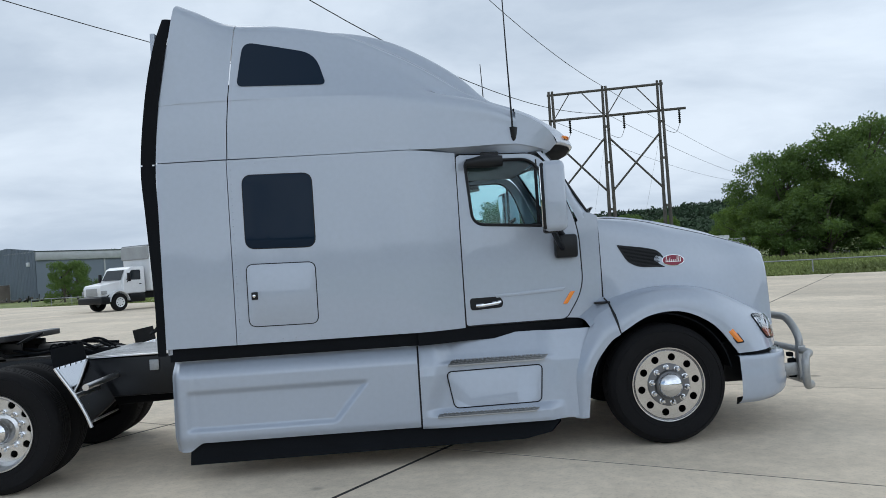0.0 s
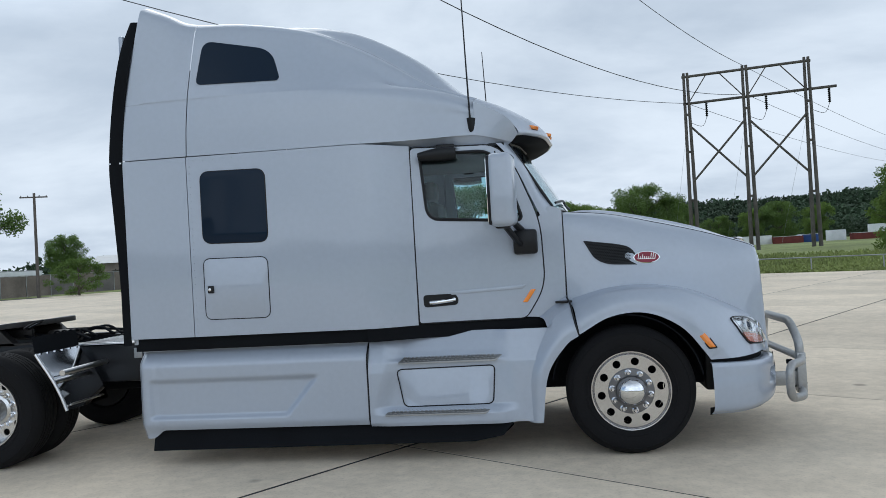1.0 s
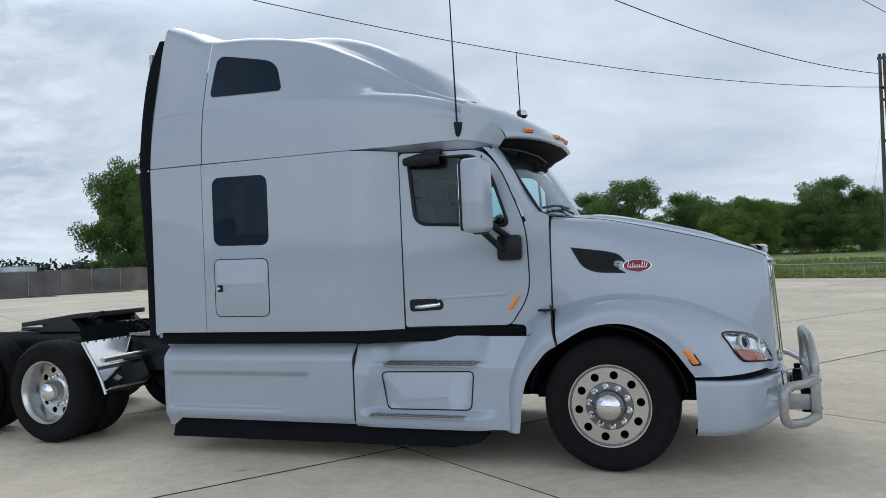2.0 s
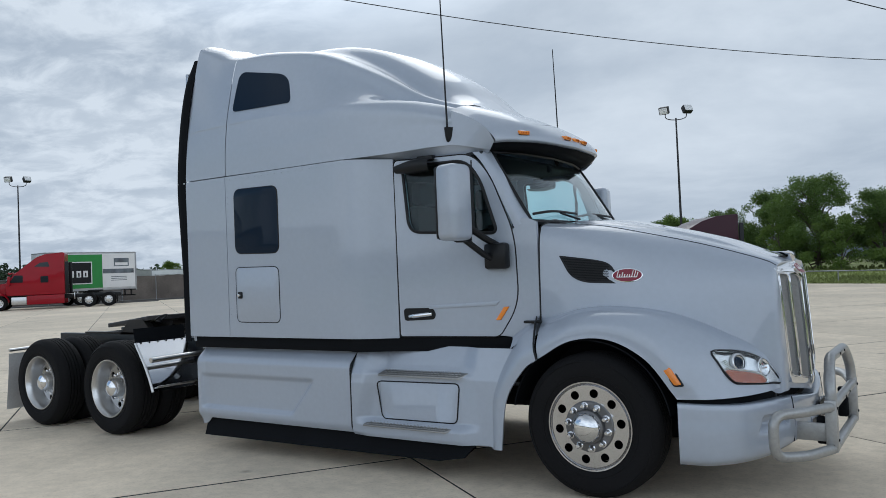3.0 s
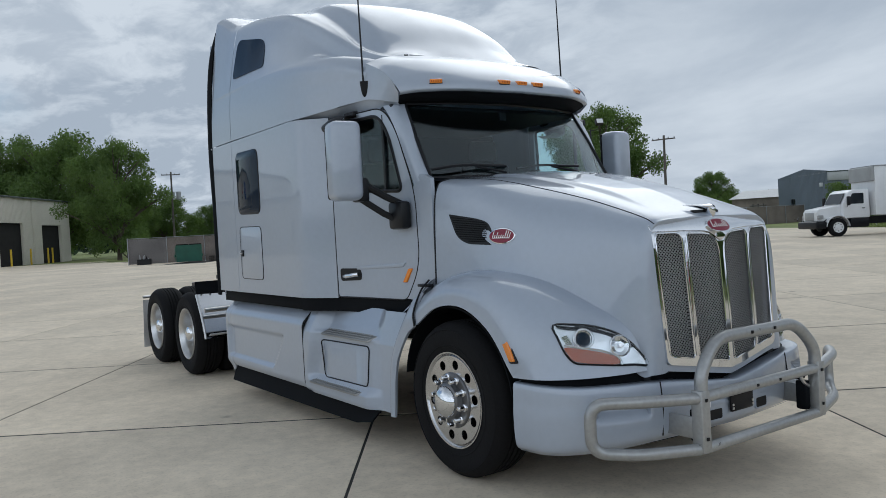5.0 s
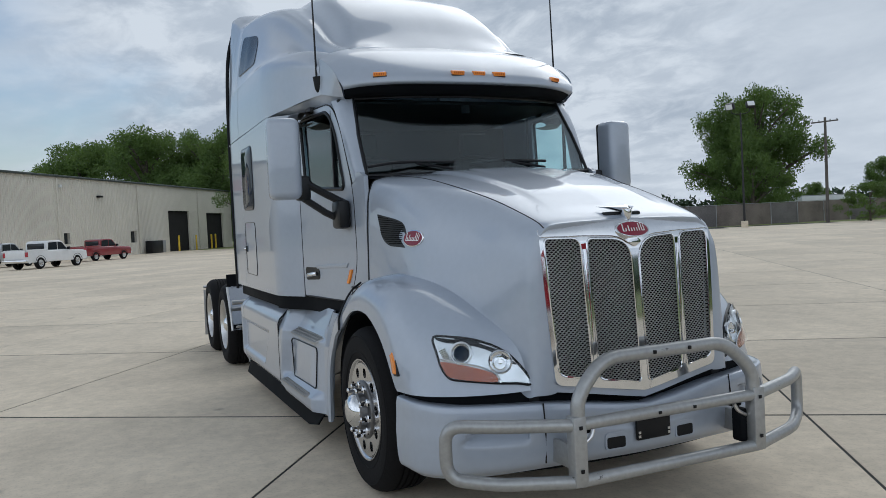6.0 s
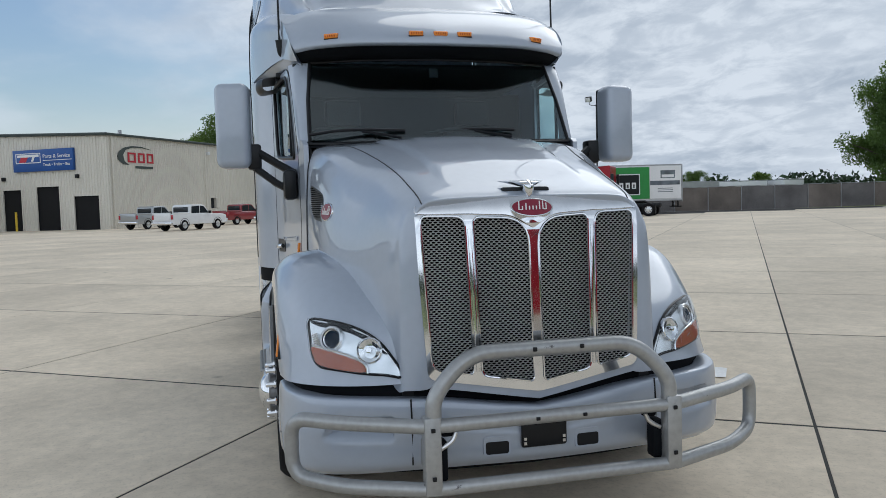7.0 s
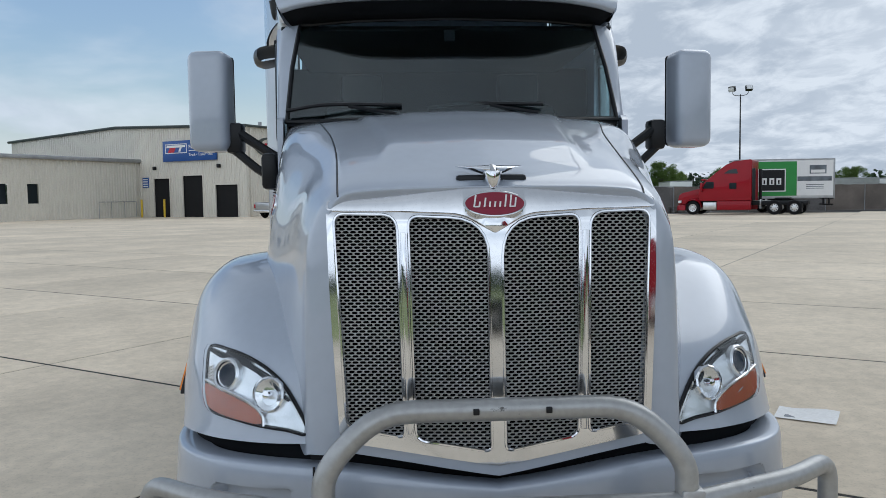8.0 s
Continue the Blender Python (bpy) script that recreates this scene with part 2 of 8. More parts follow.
def catmull(p, n, closed=False):
    """n points along a smooth line through p."""
    p = [np.array(q, float) for q in p]
    k = len(p)
    out = []
    span = k if closed else k - 1
    total = n if closed else n - 1
    for i in range(n):
        u = span * i / total
        j = min(int(u), span - 1)
        f = u - j
        g = (lambda q: p[q % k]) if closed else (lambda q: p[max(0, min(k - 1, q))])
        a, b, c, d = g(j - 1), g(j), g(j + 1), g(j + 2)
        if not closed:
            if j == 0:
                a = 2 * b - c
            if j == k - 2:
                d = 2 * c - b
        out.append(0.5 * (2 * b + (c - a) * f + (2 * a - 5 * b + 4 * c - d) * f * f + (3 * b - a - 3 * c + d) * f ** 3))
    return out


def grid_mesh(rows, bm=None, flip=False):
    bm = bm or bmesh.new()
    vs = [[bm.verts.new(Vector(q)) for q in r] for r in rows]
    for i in range(len(vs) - 1):
        for j in range(len(vs[0]) - 1):
            q = (vs[i][j], vs[i][j + 1], vs[i + 1][j + 1], vs[i + 1][j])
            bm.faces.new(q[::-1] if flip else q)
    return bm


def loft(stations, nu, nv, flip=False, bm=None):
    """A smooth sheet through lists of points; nv along each list, nu across the lists."""
    cols = [catmull(s, nv) for s in stations]
    rows = list(zip(*[catmull([c[j] for c in cols], nu) for j in range(nv)]))
    return grid_mesh(rows, bm, flip)


def mirror_into(bm):
    """Adds the mirror image in y and welds the seam."""
    d = bmesh.ops.duplicate(bm, geom=bm.verts[:] + bm.edges[:] + bm.faces[:])["geom"]
    for v in d:
        if isinstance(v, bmesh.types.BMVert):
            v.co.y = -v.co.y
    bmesh.ops.reverse_faces(bm, faces=[f for f in d if isinstance(f, bmesh.types.BMFace)])
    bmesh.ops.remove_doubles(bm, verts=bm.verts, dist=0.0005)
    return bm


def thicken(bm, t):
    """Gives a sheet on one side of the centre line a thickness: inwards when t is negative."""
    bm.normal_update()
    if sum(v.normal.y * (1 if v.co.y > 0 else -1) + 0.3 * v.normal.z for v in bm.verts) < 0:
        bmesh.ops.reverse_faces(bm, faces=bm.faces)
        bm.normal_update()
    outer = bm.faces[:]
    rim = [e for e in bm.edges if len(e.link_faces) == 1]
    twin = {v: bm.verts.new(v.co + v.normal * t) for v in bm.verts[:]}
    for f in outer:
        bm.faces.new([twin[v] for v in reversed(f.verts)])
    for e in rim:
        a, b = e.verts
        bm.faces.new((a, b, twin[b], twin[a]))
    bmesh.ops.recalc_face_normals(bm, faces=bm.faces)
    return bm


def box(x0, x1, y0, y1, z0, z1, bevel=0.0, bm=None, seg=2):
    own = bmesh.new()
    bmesh.ops.create_cube(own, size=1)
    for v in own.verts:
        v.co = Vector((x0 + (v.co.x + 0.5) * (x1 - x0), y0 + (v.co.y + 0.5) * (y1 - y0), z0 + (v.co.z + 0.5) * (z1 - z0)))
    if bevel:
        bmesh.ops.bevel(own, geom=own.edges[:], offset=bevel, segments=seg, affect="EDGES", profile=0.5)
    return join(bm, own)


def join(bm, own):
    if bm is None:
        return own
    me = bpy.data.meshes.new("scratch")
    own.to_mesh(me)
    own.free()
    bm.from_mesh(me)
    bpy.data.meshes.remove(me)
    return bm


def tube(points, r, seg=10, closed=False, bm=None, smooth=0, r_end=None):
    if smooth:
        points = catmull(points, smooth, closed)
    p = [Vector(q) for q in points]
    own = bmesh.new()
    rings = []
    n = len(p)
    up = None
    for i in range(n):
        if closed:
            t = (p[(i + 1) % n] - p[i - 1]).normalized()
        else:
            t = (p[min(n - 1, i + 1)] - p[max(0, i - 1)]).normalized()
        if up is None:
            up = t.orthogonal().normalized()
        up = (up - t * up.dot(t)).normalized()
        side = t.cross(up)
        rr = r if r_end is None else r + (r_end - r) * i / (n - 1)
        rings.append([own.verts.new(p[i] + (up * math.cos(2 * math.pi * k / seg) + side * math.sin(2 * math.pi * k / seg)) * rr) for k in range(seg)])
    for i in range(n if closed else n - 1):
        a, b = rings[i], rings[(i + 1) % n]
        for k in range(seg):
            own.faces.new((a[k], a[(k + 1) % seg], b[(k + 1) % seg], b[k]))
    if not closed:
        own.faces.new(rings[0][::-1])
        own.faces.new(rings[-1])
    bmesh.ops.recalc_face_normals(own, faces=own.faces)
    return join(bm, own)


def lathe(profile, seg=48, centre=(0, 0, 0), bm=None):
    """Turns (radius, y) pairs round the y axis."""
    own = bmesh.new()
    c = Vector(centre)
    rings = []
    for r, y in profile:
        if r < 1e-6:
            rings.append([own.verts.new(c + Vector((0, y, 0)))])
        else:
            rings.append([own.verts.new(c + Vector((r * math.cos(2 * math.pi * k / seg), y, r * math.sin(2 * math.pi * k / seg)))) for k in range(seg)])
    for a, b in zip(rings, rings[1:]):
        for k in range(seg):
            q = [a[k % len(a)], a[(k + 1) % len(a)], b[(k + 1) % len(b)], b[k % len(b)]]
            q = list(dict.fromkeys(q))
            if len(q) > 2:
                own.faces.new(q)
    bmesh.ops.recalc_face_normals(own, faces=own.faces)
    return join(bm, own)


def rounded(corners, r, seg=5):
    """A closed outline with its corners rounded; r one radius or one for each corner."""
    out = []
    n = len(corners)
    for i in range(n):
        p, a, b = (np.array(corners[j % n], float) for j in (i, i - 1, i + 1))
        rr = r[i] if isinstance(r, (list, tuple)) else r
        da, db = a - p, b - p
        rr = min(rr, np.linalg.norm(da) * 0.49, np.linalg.norm(db) * 0.49)
        s, e = p + da / np.linalg.norm(da) * rr, p + db / np.linalg.norm(db) * rr
        for k in range(seg + 1):
            f = k / seg
            out.append(tuple((1 - f) ** 2 * s + 2 * f * (1 - f) * p + f * f * e))
    return out


def plate(outline, holes=(), depth=0.01, place=None, bevel=0.0, fine=0.0):
    """A flat sheet with that outline and holes in (u, v), depth thick, mapped into the place by place(u, v, w), w from 0 to depth."""
    bm = bmesh.new()
    edges = []
    for loop in (outline, *holes):
        pts = []
        for i, q in enumerate(loop):
            nx = loop[(i + 1) % len(loop)]
            steps = max(1, int(math.dist(q, nx) / fine)) if fine else 1
            pts += [(q[0] + (nx[0] - q[0]) * k / steps, q[1] + (nx[1] - q[1]) * k / steps) for k in range(steps)]
        vs = [bm.verts.new((q[0], q[1], 0)) for q in pts]
        edges += [bm.edges.new((vs[i], vs[(i + 1) % len(vs)])) for i in range(len(vs))]
    bmesh.ops.triangle_fill(bm, use_beauty=True, use_dissolve=False, edges=edges)
    bmesh.ops.recalc_face_normals(bm, faces=bm.faces)
    if bm.faces[:] and bm.faces[:][0].normal.z > 0:
        bmesh.ops.reverse_faces(bm, faces=bm.faces)
    ext = bmesh.ops.extrude_face_region(bm, geom=bm.faces[:])["geom"]
    top = [v for v in ext if isinstance(v, bmesh.types.BMVert)]
    for v in top:
        v.co.z = depth
    bmesh.ops.recalc_face_normals(bm, faces=bm.faces)
    if bevel:
        rim = [e for e in bm.edges if len(e.link_faces) == 2 and e.calc_face_angle(0) > 1.0 and all(v.co.z > depth * 0.5 for v in e.verts)]
        bmesh.ops.bevel(bm, geom=rim, offset=bevel, segments=2, affect="EDGES", profile=0.5)
    if place:
        for v in bm.verts:
            v.co = Vector(place(v.co.x, v.co.y, v.co.z))
        bmesh.ops.recalc_face_normals(bm, faces=bm.faces)
    return bm


def smooth01(f):
    f = max(0.0, min(1.0, f))
    return f * f * (3 - 2 * f)


# ---- the yard ----
A = Vector((0.163, 2.262, 0))
U, V = Vector((-0.825, 0.565, 0)).normalized(), Vector((0.565, 0.825, 0)).normalized()
PU, PV = 3.59, 3.55


def wall_x(y):
    return -66 + 0.2 * (y - 5)


def make_ground():
    n, half = 60, 3000.0
    t = [(-1 + 2 * i / n) for i in range(n + 1)]
    ax = [half * abs(q) ** 2.6 * (1 if q > 0 else -1) for q in t]
    rows = [[(x, y, -0.03 + (0.9 * smooth01((V.dot(Vector((x, y, 0)) - A) - 34) / 60))) for x in ax] for y in ax]
    g = part("ground", grid_mesh(rows, flip=False), GRASS)
    tagged(g, "rough green grass ground reaching to the horizon", "ground", kind="structure")


make_ground()


def slab_spots():
    near, far = [], []
    for i in range(-5, 24):
        for j in range(-24, 8):
            c = A + U * PU * (i + 0.5) + V * PV * (j + 0.5)
            if c.y > 14 and c.x < wall_x(c.y) + 6:
                continue
            d = (c - Vector((0, 0, 0))).length
            (near if d < 1e9 else far).append((d, i, j, c))
    near.sort(key=lambda q: q[0])
    return near[:290], near[290:]


def slab_mesh():
    bm = box(-PU / 2 + 0.020, PU / 2 - 0.020, -PV / 2 + 0.010, PV / 2 - 0.010, -0.14, 0.0)
    top = [e for e in bm.edges if all(v.co.z > -0.01 for v in e.verts)]
    bmesh.ops.bevel(bm, geom=top, offset=0.002, segments=1, affect="EDGES")
    return bm


def make_slabs():
    near, far = slab_spots()
    angle = math.degrees(math.atan2(U.y, U.x))
    # the filler under the joints
    e = part("pavement", box(-26 * PU / 2, 26 * PU / 2, -32 * PV / 2, 32 * PV / 2, -0.024, -0.003), JOINT)
    c = A + U * PU * 8.0 + V * PV * (-8.0)
    e.matrix_basis = pose(c.x, c.y, 0, 0, 0, angle)
    tagged(e, "broad yard of pale beige concrete slabs with dark joints", "pavement", kind="structure")
    inv = e.matrix_basis.inverted()
    first = None
    for d, i, j, c in near:
        if first is None:
            first = part("concrete_slab", slab_mesh(), CONCRETE, e)
            ob = first
        else:
            ob = new("concrete_slab", first.data)
            ob.parent = e
        ob.matrix_basis = inv @ pose(c.x, c.y, 0, 0, 0, angle)
    verts, faces = [], []
    for d, i, j, c in far:
        k = len(verts)
        for sx, sy in ((-1, -1), (1, -1), (1, 1), (-1, 1)):
            p = inv @ (c + U * sx * (PU / 2 - 0.022) + V * sy * (PV / 2 - 0.010))
            verts += [(p.x, p.y, -0.02), (p.x, p.y, 0.0)]
        for q in range(4):
            a, b = k + 2 * q, k + 2 * ((q + 1) % 4)
            faces.append((a, b, b + 1, a + 1))
        faces.append((k + 1, k + 3, k + 5, k + 7))
    me = bpy.data.meshes.new("far_slabs")
    me.from_pydata(verts, [], faces)
    me.materials.append(CONCRETE)
    ob = new("far_slabs", me)
    ob.parent = e
    ob["kind"] = "stuff"


make_slabs()


# ---- the silver tractor ----
truck = thing("semi_truck", "silver sleeper tractor with chrome grille and steel bull bar", "truck")


def side_y(x):
    """Half width of the cab and sleeper side at x."""
    xs = [-4.2, -2.10, -2.00, -1.92, -1.84, -1.76, -1.68, -1.60, -1.5, -1.2, -0.6, -0.3]
    ys = [1.205, 1.205, 1.203, 1.193, 1.168, 1.128, 1.085, 1.052, 1.030, 0.995, 0.925, 0.885]
    return float(np.interp(x, xs, ys))


def seam_z(x):
    return float(np.interp(x, [-3.97, -2.0, -1.6, -0.9], [2.505, 2.50, 2.475, 2.455]))


def wall_strip(x0, x1, z0, ztop, n, m=8, t=-0.03):
    rows = []
    for i in range(n + 1):
        x = x0 + (x1 - x0) * i / n
        zt = ztop(x)
        rows.append([(x, -side_y(x), z0 + (zt - z0) * j / m) for j in range(m + 1)])
    return thicken(grid_mesh(rows, flip=True), t)


def on_side(off=0.0):
    """Maps (x, z, depth) onto the cab's right side, off proud of it."""
    return lambda u, v, w: (u, -side_y(u) - off - w, v)


# sleeper sides
both(part("sleeper_side", wall_strip(-3.97, -3.424, 1.05, seam_z, 4), PAINT, truck))
both(part("sleeper_panel", wall_strip(-3.418, -1.612, 1.05, seam_z, 44), PAINT, truck))
part("sleeper_back", box(-3.97, -3.93, -1.17, 1.17, 1.0, 3.55, 0.01), PAINT, truck)
part("cab_floor", box(-3.93, -0.64, -0.90, 0.90, 1.06, 1.10), BLACK, truck)


# roof fairing
def lean(x, z):
    return 0.14 * max(0.0, z - 2.5) ** 1.4 * smooth01((-2.7 - x) / 1.2)


def roof_station(x, w, ridge, rin, sh_y, sh_z, foot_y, foot_z, top_y, top_z, mid_z, zb):
    p = [(-w, zb), (-w, (zb + ridge) / 2), (-w + 0.008, ridge - 0.05), (-w + rin, ridge + 0.03), (-sh_y - 0.035, sh_z - 0.16),
         (-sh_y + 0.02, sh_z - 0.03), (-(sh_y + foot_y) / 2, sh_z + 0.012), (-foot_y, foot_z), (-top_y, top_z), (-top_y * 0.5, mid_z - 0.012), (0, mid_z)]
    return [(x + lean(x, z), y, z) for y, z in p]


ROOF = [
    roof_station(-3.41, 1.205, 3.00, 0.012, 1.10, 3.625, 0.74, 3.645, 0.55, 3.67, 3.68, 2.512),
    roof_station(-2.95, 1.205, 3.00, 0.020, 1.06, 3.605, 0.74, 3.63, 0.58, 3.675, 3.69, 2.508),
    roof_station(-2.45, 1.205, 2.99, 0.035, 1.00, 3.52, 0.74, 3.55, 0.60, 3.635, 3.665, 2.506),
    roof_station(-2.10, 1.20, 2.97, 0.055, 0.96, 3.37, 0.75, 3.42, 0.62, 3.54, 3.59, 2.506),
    roof_station(-1.80, 1.17, 2.945, 0.08, 0.93, 3.21, 0.75, 3.25, 0.62, 3.39, 3.46, 2.506),
    roof_station(-1.50, 1.11, 2.91, 0.11, 0.88, 3.02, 0.75, 3.04, 0.62, 3.19, 3.27, 2.515),
    roof_station(-1.27, 1.05, 2.86, 0.13, 0.86, 2.92, 0.74, 2.925, 0.62, 2.985, 3.06, 2.528),
    roof_station(-1.08, 0.985, 2.80, 0.13, 0.84, 2.855, 0.74, 2.875, 0.62, 2.895, 2.91, 2.535),
]
part("roof_fairing", mirror_into(loft(ROOF, 70, 80, flip=True)), PAINT, truck, sharp=0.9)
REAR = [roof_station(x, 1.205, 3.00, 0.012, 1.10 + dy, 3.625 + dz, 0.74, 3.645 + dz, 0.55, 3.67 + dz, 3.68 + dz, 2.512)
        for x, dy, dz in ((-3.97, 0.02, 0.18), (-3.80, 0.01, 0.115), (-3.60, 0.0, 0.035), (-3.418, 0.0, 0.0))]
part("roof_trim", mirror_into(loft(REAR, 14, 60, flip=True)), PAINT, truck, sharp=0.9)
# rubber extender behind the sleeper
EXT = [[(-3.972 + lean(-3.97, z), -1.195 + dy, z), (-4.02 + lean(-3.97, z), -1.21 + dy, z), (-4.065 + bulge + lean(-3.97, z), -1.20 + dy, z)]
       for z, dy, bulge in ((1.0, 0, 0.056), (1.2, 0, 0.05), (1.6, 0, 0.03), (2.1, 0, 0.0), (2.49, 0, -0.015), (3.0, 0, -0.01), (3.4, 0.02, 0.0), (3.66, 0.08, 0.02))]
both(part("side_extender", thicken(loft(EXT, 40, 6), 0.012), BLACK, truck, "black rubber side extender"))
both(part("extender_clip", box(-4.085, -3.975, -1.215, -1.19, 2.490, 2.502), ALU, truck))

# visor over the windscreen
VIS = [
    [(-1.09, -0.985, 2.80), (-1.07, -0.82, 2.858), (-1.06, -0.5, 2.89), (-1.06, 0, 2.905)],
    [(-0.93, -0.97, 2.72), (-0.90, -0.80, 2.785), (-0.86, -0.5, 2.815), (-0.84, 0, 2.825)],
    [(-0.82, -0.955, 2.64), (-0.745, -0.78, 2.682), (-0.655, -0.5, 2.70), (-0.615, 0, 2.70)],
    [(-0.765, -0.942, 2.585), (-0.68, -0.78, 2.608), (-0.555, -0.5, 2.612), (-0.50, 0, 2.610)],
    [(-0.742, -0.925, 2.54), (-0.652, -0.78, 2.556), (-0.527, -0.5, 2.556), (-0.472, 0, 2.554)],
    [(-0.755, -0.915, 2.522), (-0.668, -0.78, 2.534), (-0.545, -0.5, 2.534), (-0.49, 0, 2.531)],
    [(-0.82, -0.895, 2.505), (-0.74, -0.78, 2.515), (-0.66, -0.5, 2.515), (-0.62, 0, 2.515)],
]
part("sun_visor", mirror_into(loft(VIS, 40, 26, flip=True)), PAINT, truck, sharp=0.9)
# underside sheet in black: the shade below the visor is in its colour
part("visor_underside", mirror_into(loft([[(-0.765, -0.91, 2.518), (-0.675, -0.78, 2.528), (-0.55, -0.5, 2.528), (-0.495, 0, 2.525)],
    [(-0.82, -0.885, 2.485), (-0.74, -0.76, 2.488), (-0.64, -0.5, 2.488), (-0.60, 0, 2.486)], [(-0.90, -0.86, 2.465), (-0.85, -0.77, 2.475), (-0.78, -0.5, 2.482), (-0.74, 0, 2.485)]], 12, 22, flip=True)), BLACK, truck, "underside of the visor, blackened for its shade")
both(part("roof_cheek", loft([[(-1.085, -0.986, 2.80), (-0.92, -0.968, 2.722), (-0.80, -0.953, 2.632), (-0.745, -0.93, 2.53)], [(-1.085, -0.986, 2.535), (-0.98, -0.965, 2.515), (-0.88, -0.94, 2.490), (-0.80, -0.90, 2.472)]], 8, 16), PAINT, truck))
# gutter where the roof overhangs the door
both(part("roof_gutter", loft([[(-1.98, -1.195, 2.515), (-1.7, -1.13, 2.52), (-1.4, -1.075, 2.52), (-1.08, -0.98, 2.535), (-0.80, -0.905, 2.472)],
                               [(-1.98, -1.15, 2.49), (-1.7, -1.04, 2.475), (-1.4, -0.99, 2.465), (-1.08, -0.95, 2.455), (-0.84, -0.86, 2.45)]], 6, 30), PAINT, truck))

# doors with their windows
DOOR = [(-1.605, 1.06), (-1.61, 2.462), (-0.93, 2.452), (-0.79, 2.28), (-0.612, 1.82), (-0.60, 1.30), (-0.76, 1.06)]
DWIN = [(-1.495, 1.885), (-1.535, 2.405), (-0.985, 2.405), (-0.87, 2.25), (-0.745, 1.835)]
DOORGLASS = material("tinted_door_glass", (0.66, 0.86, 0.88), 0.0, trans=1.0, vary=0, fine=0, ior=1.33, spec=0.5)
GLASS = material("clear_glass", (0.76, 0.92, 0.94), 0.0, trans=1.0, vary=0, fine=0, ior=1.60, spec=0.8)
DOOR_LINE, WIN_LINE = rounded(DOOR, [0.03, 0.05, 0.16, 0.3, 0.15, 0.2, 0.05], 8), rounded(DWIN, [0.1, 0.05, 0.12, 0.25, 0.06], 8)


def ring_on_side(line, r, off):
    return tube([(u, -side_y(u) - off, v) for u, v in line], r, 8, closed=True)


d = part("door", plate(DOOR_LINE, [WIN_LINE], 0.035, on_side(-0.035), fine=0.12), PAINT, truck)
both(d)
both(part("door_seal", ring_on_side(DOOR_LINE, 0.006, -0.004), SATIN, truck))
both(part("window_seal", ring_on_side(WIN_LINE, 0.013, 0.0), SATIN, truck))
for g in both(part("door_glass", plate(WIN_LINE, (), 0.004, on_side(-0.02), fine=0.12), DOORGLASS, truck)):
    g.visible_shadow = False
both(part("window_divider", box(-0.955, -0.93, -0.965, -0.95, 1.84, 2.40), SATIN, truck))
both(part("door_crease", plate([(-1.36, 1.30), (-0.75, 1.325), (-0.78, 1.295), (-1.34, 1.275)], (), 0.008, on_side(0.0), bevel=0.003, fine=0.15), PAINT, truck))
both(part("handle_recess", plate(rounded([(-1.56, 1.185), (-1.565, 1.285), (-1.31, 1.285), (-1.285, 1.235), (-1.30, 1.195)], 0.03), (), 0.006, on_side(0.0), fine=0.1), SATIN, truck))
both(part("door_handle", tube([(-1.51, -side_y(-1.51) - 0.012, 1.222), (-1.45, -side_y(-1.45) - 0.035, 1.226), (-1.35, -side_y(-1.35) - 0.035, 1.236), (-1.315, -side_y(-1.315) - 0.02, 1.24)], 0.016, 10, smooth=12), CHROME, truck))
both(part("door_reflector", plate(rounded([(-0.785, 1.185), (-0.715, 1.285), (-0.675, 1.285), (-0.745, 1.185)], 0.008), (), 0.012, on_side(0.0), bevel=0.004, fine=0.1), AMBER, truck, "amber reflector on the door"))
# sleeper windows and the locker door
LOWIN = rounded([(-3.305, 1.80), (-3.305, 2.375), (-2.765, 2.365), (-2.765, 1.785)], 0.075, 7)
UPWIN = rounded([(-3.31, 3.085), (-3.25, 3.455), (-2.69, 3.345), (-2.605, 3.07)], [0.05, 0.09, 0.12, 0.05], 8)
both(part("sleeper_window", plate(LOWIN, (), 0.008, on_side(0.0), bevel=0.003), TINT, truck, "dark tinted sleeper window"))
both(part("window_gasket", ring_on_side(LOWIN, 0.007, 0.0), SATIN, truck))


def roof_side(x, z):
    """Half width of the roof fairing above the ridge, by the same stations."""
    best = None
    st = [catmull(s, 80) for s in ROOF]
    for a, b in zip(st, st[1:]):
        if a[0][0] - 1e-6 <= x <= b[0][0] + 1e-6:
            f = (x - a[0][0]) / (b[0][0] - a[0][0])
            col = [pa * (1 - f) + pb * f for pa, pb in zip(a, b)]
            for p, q in zip(col, col[1:]):
                if p[2] <= z <= q[2]:
                    g = (z - p[2]) / max(1e-6, q[2] - p[2])
                    return -(p[1] * (1 - g) + q[1] * g)
    return 1.0


both(part("skylight_window", plate(UPWIN, (), 0.012, lambda u, v, w: (u, -roof_side(u, v) - w + 0.004, v), fine=0.05), TINT, truck, "dark tinted upper sleeper window"))
LOCK = rounded([(-3.315, 1.185), (-3.315, 1.675), (-2.775, 1.665), (-2.775, 1.18)], 0.06, 6)
lk = part("locker_door", plate(LOCK, (), 0.004, on_side(-0.001), bevel=0.001), PAINT, truck)
ring = part("locker_seal", ring_on_side(LOCK, 0.004, 0.001), SATIN, truck)
both(lk), both(ring)
both(part("locker_latch", box(-3.285, -3.235, -1.222, -1.205, 1.395, 1.455, 0.006), SATIN, truck))
both(part("latch_button", lathe([(0.0, 0.018), (0.012, 0.016), (0.014, 0.0)], 14, (0, 0, 0)), CHROME, truck))
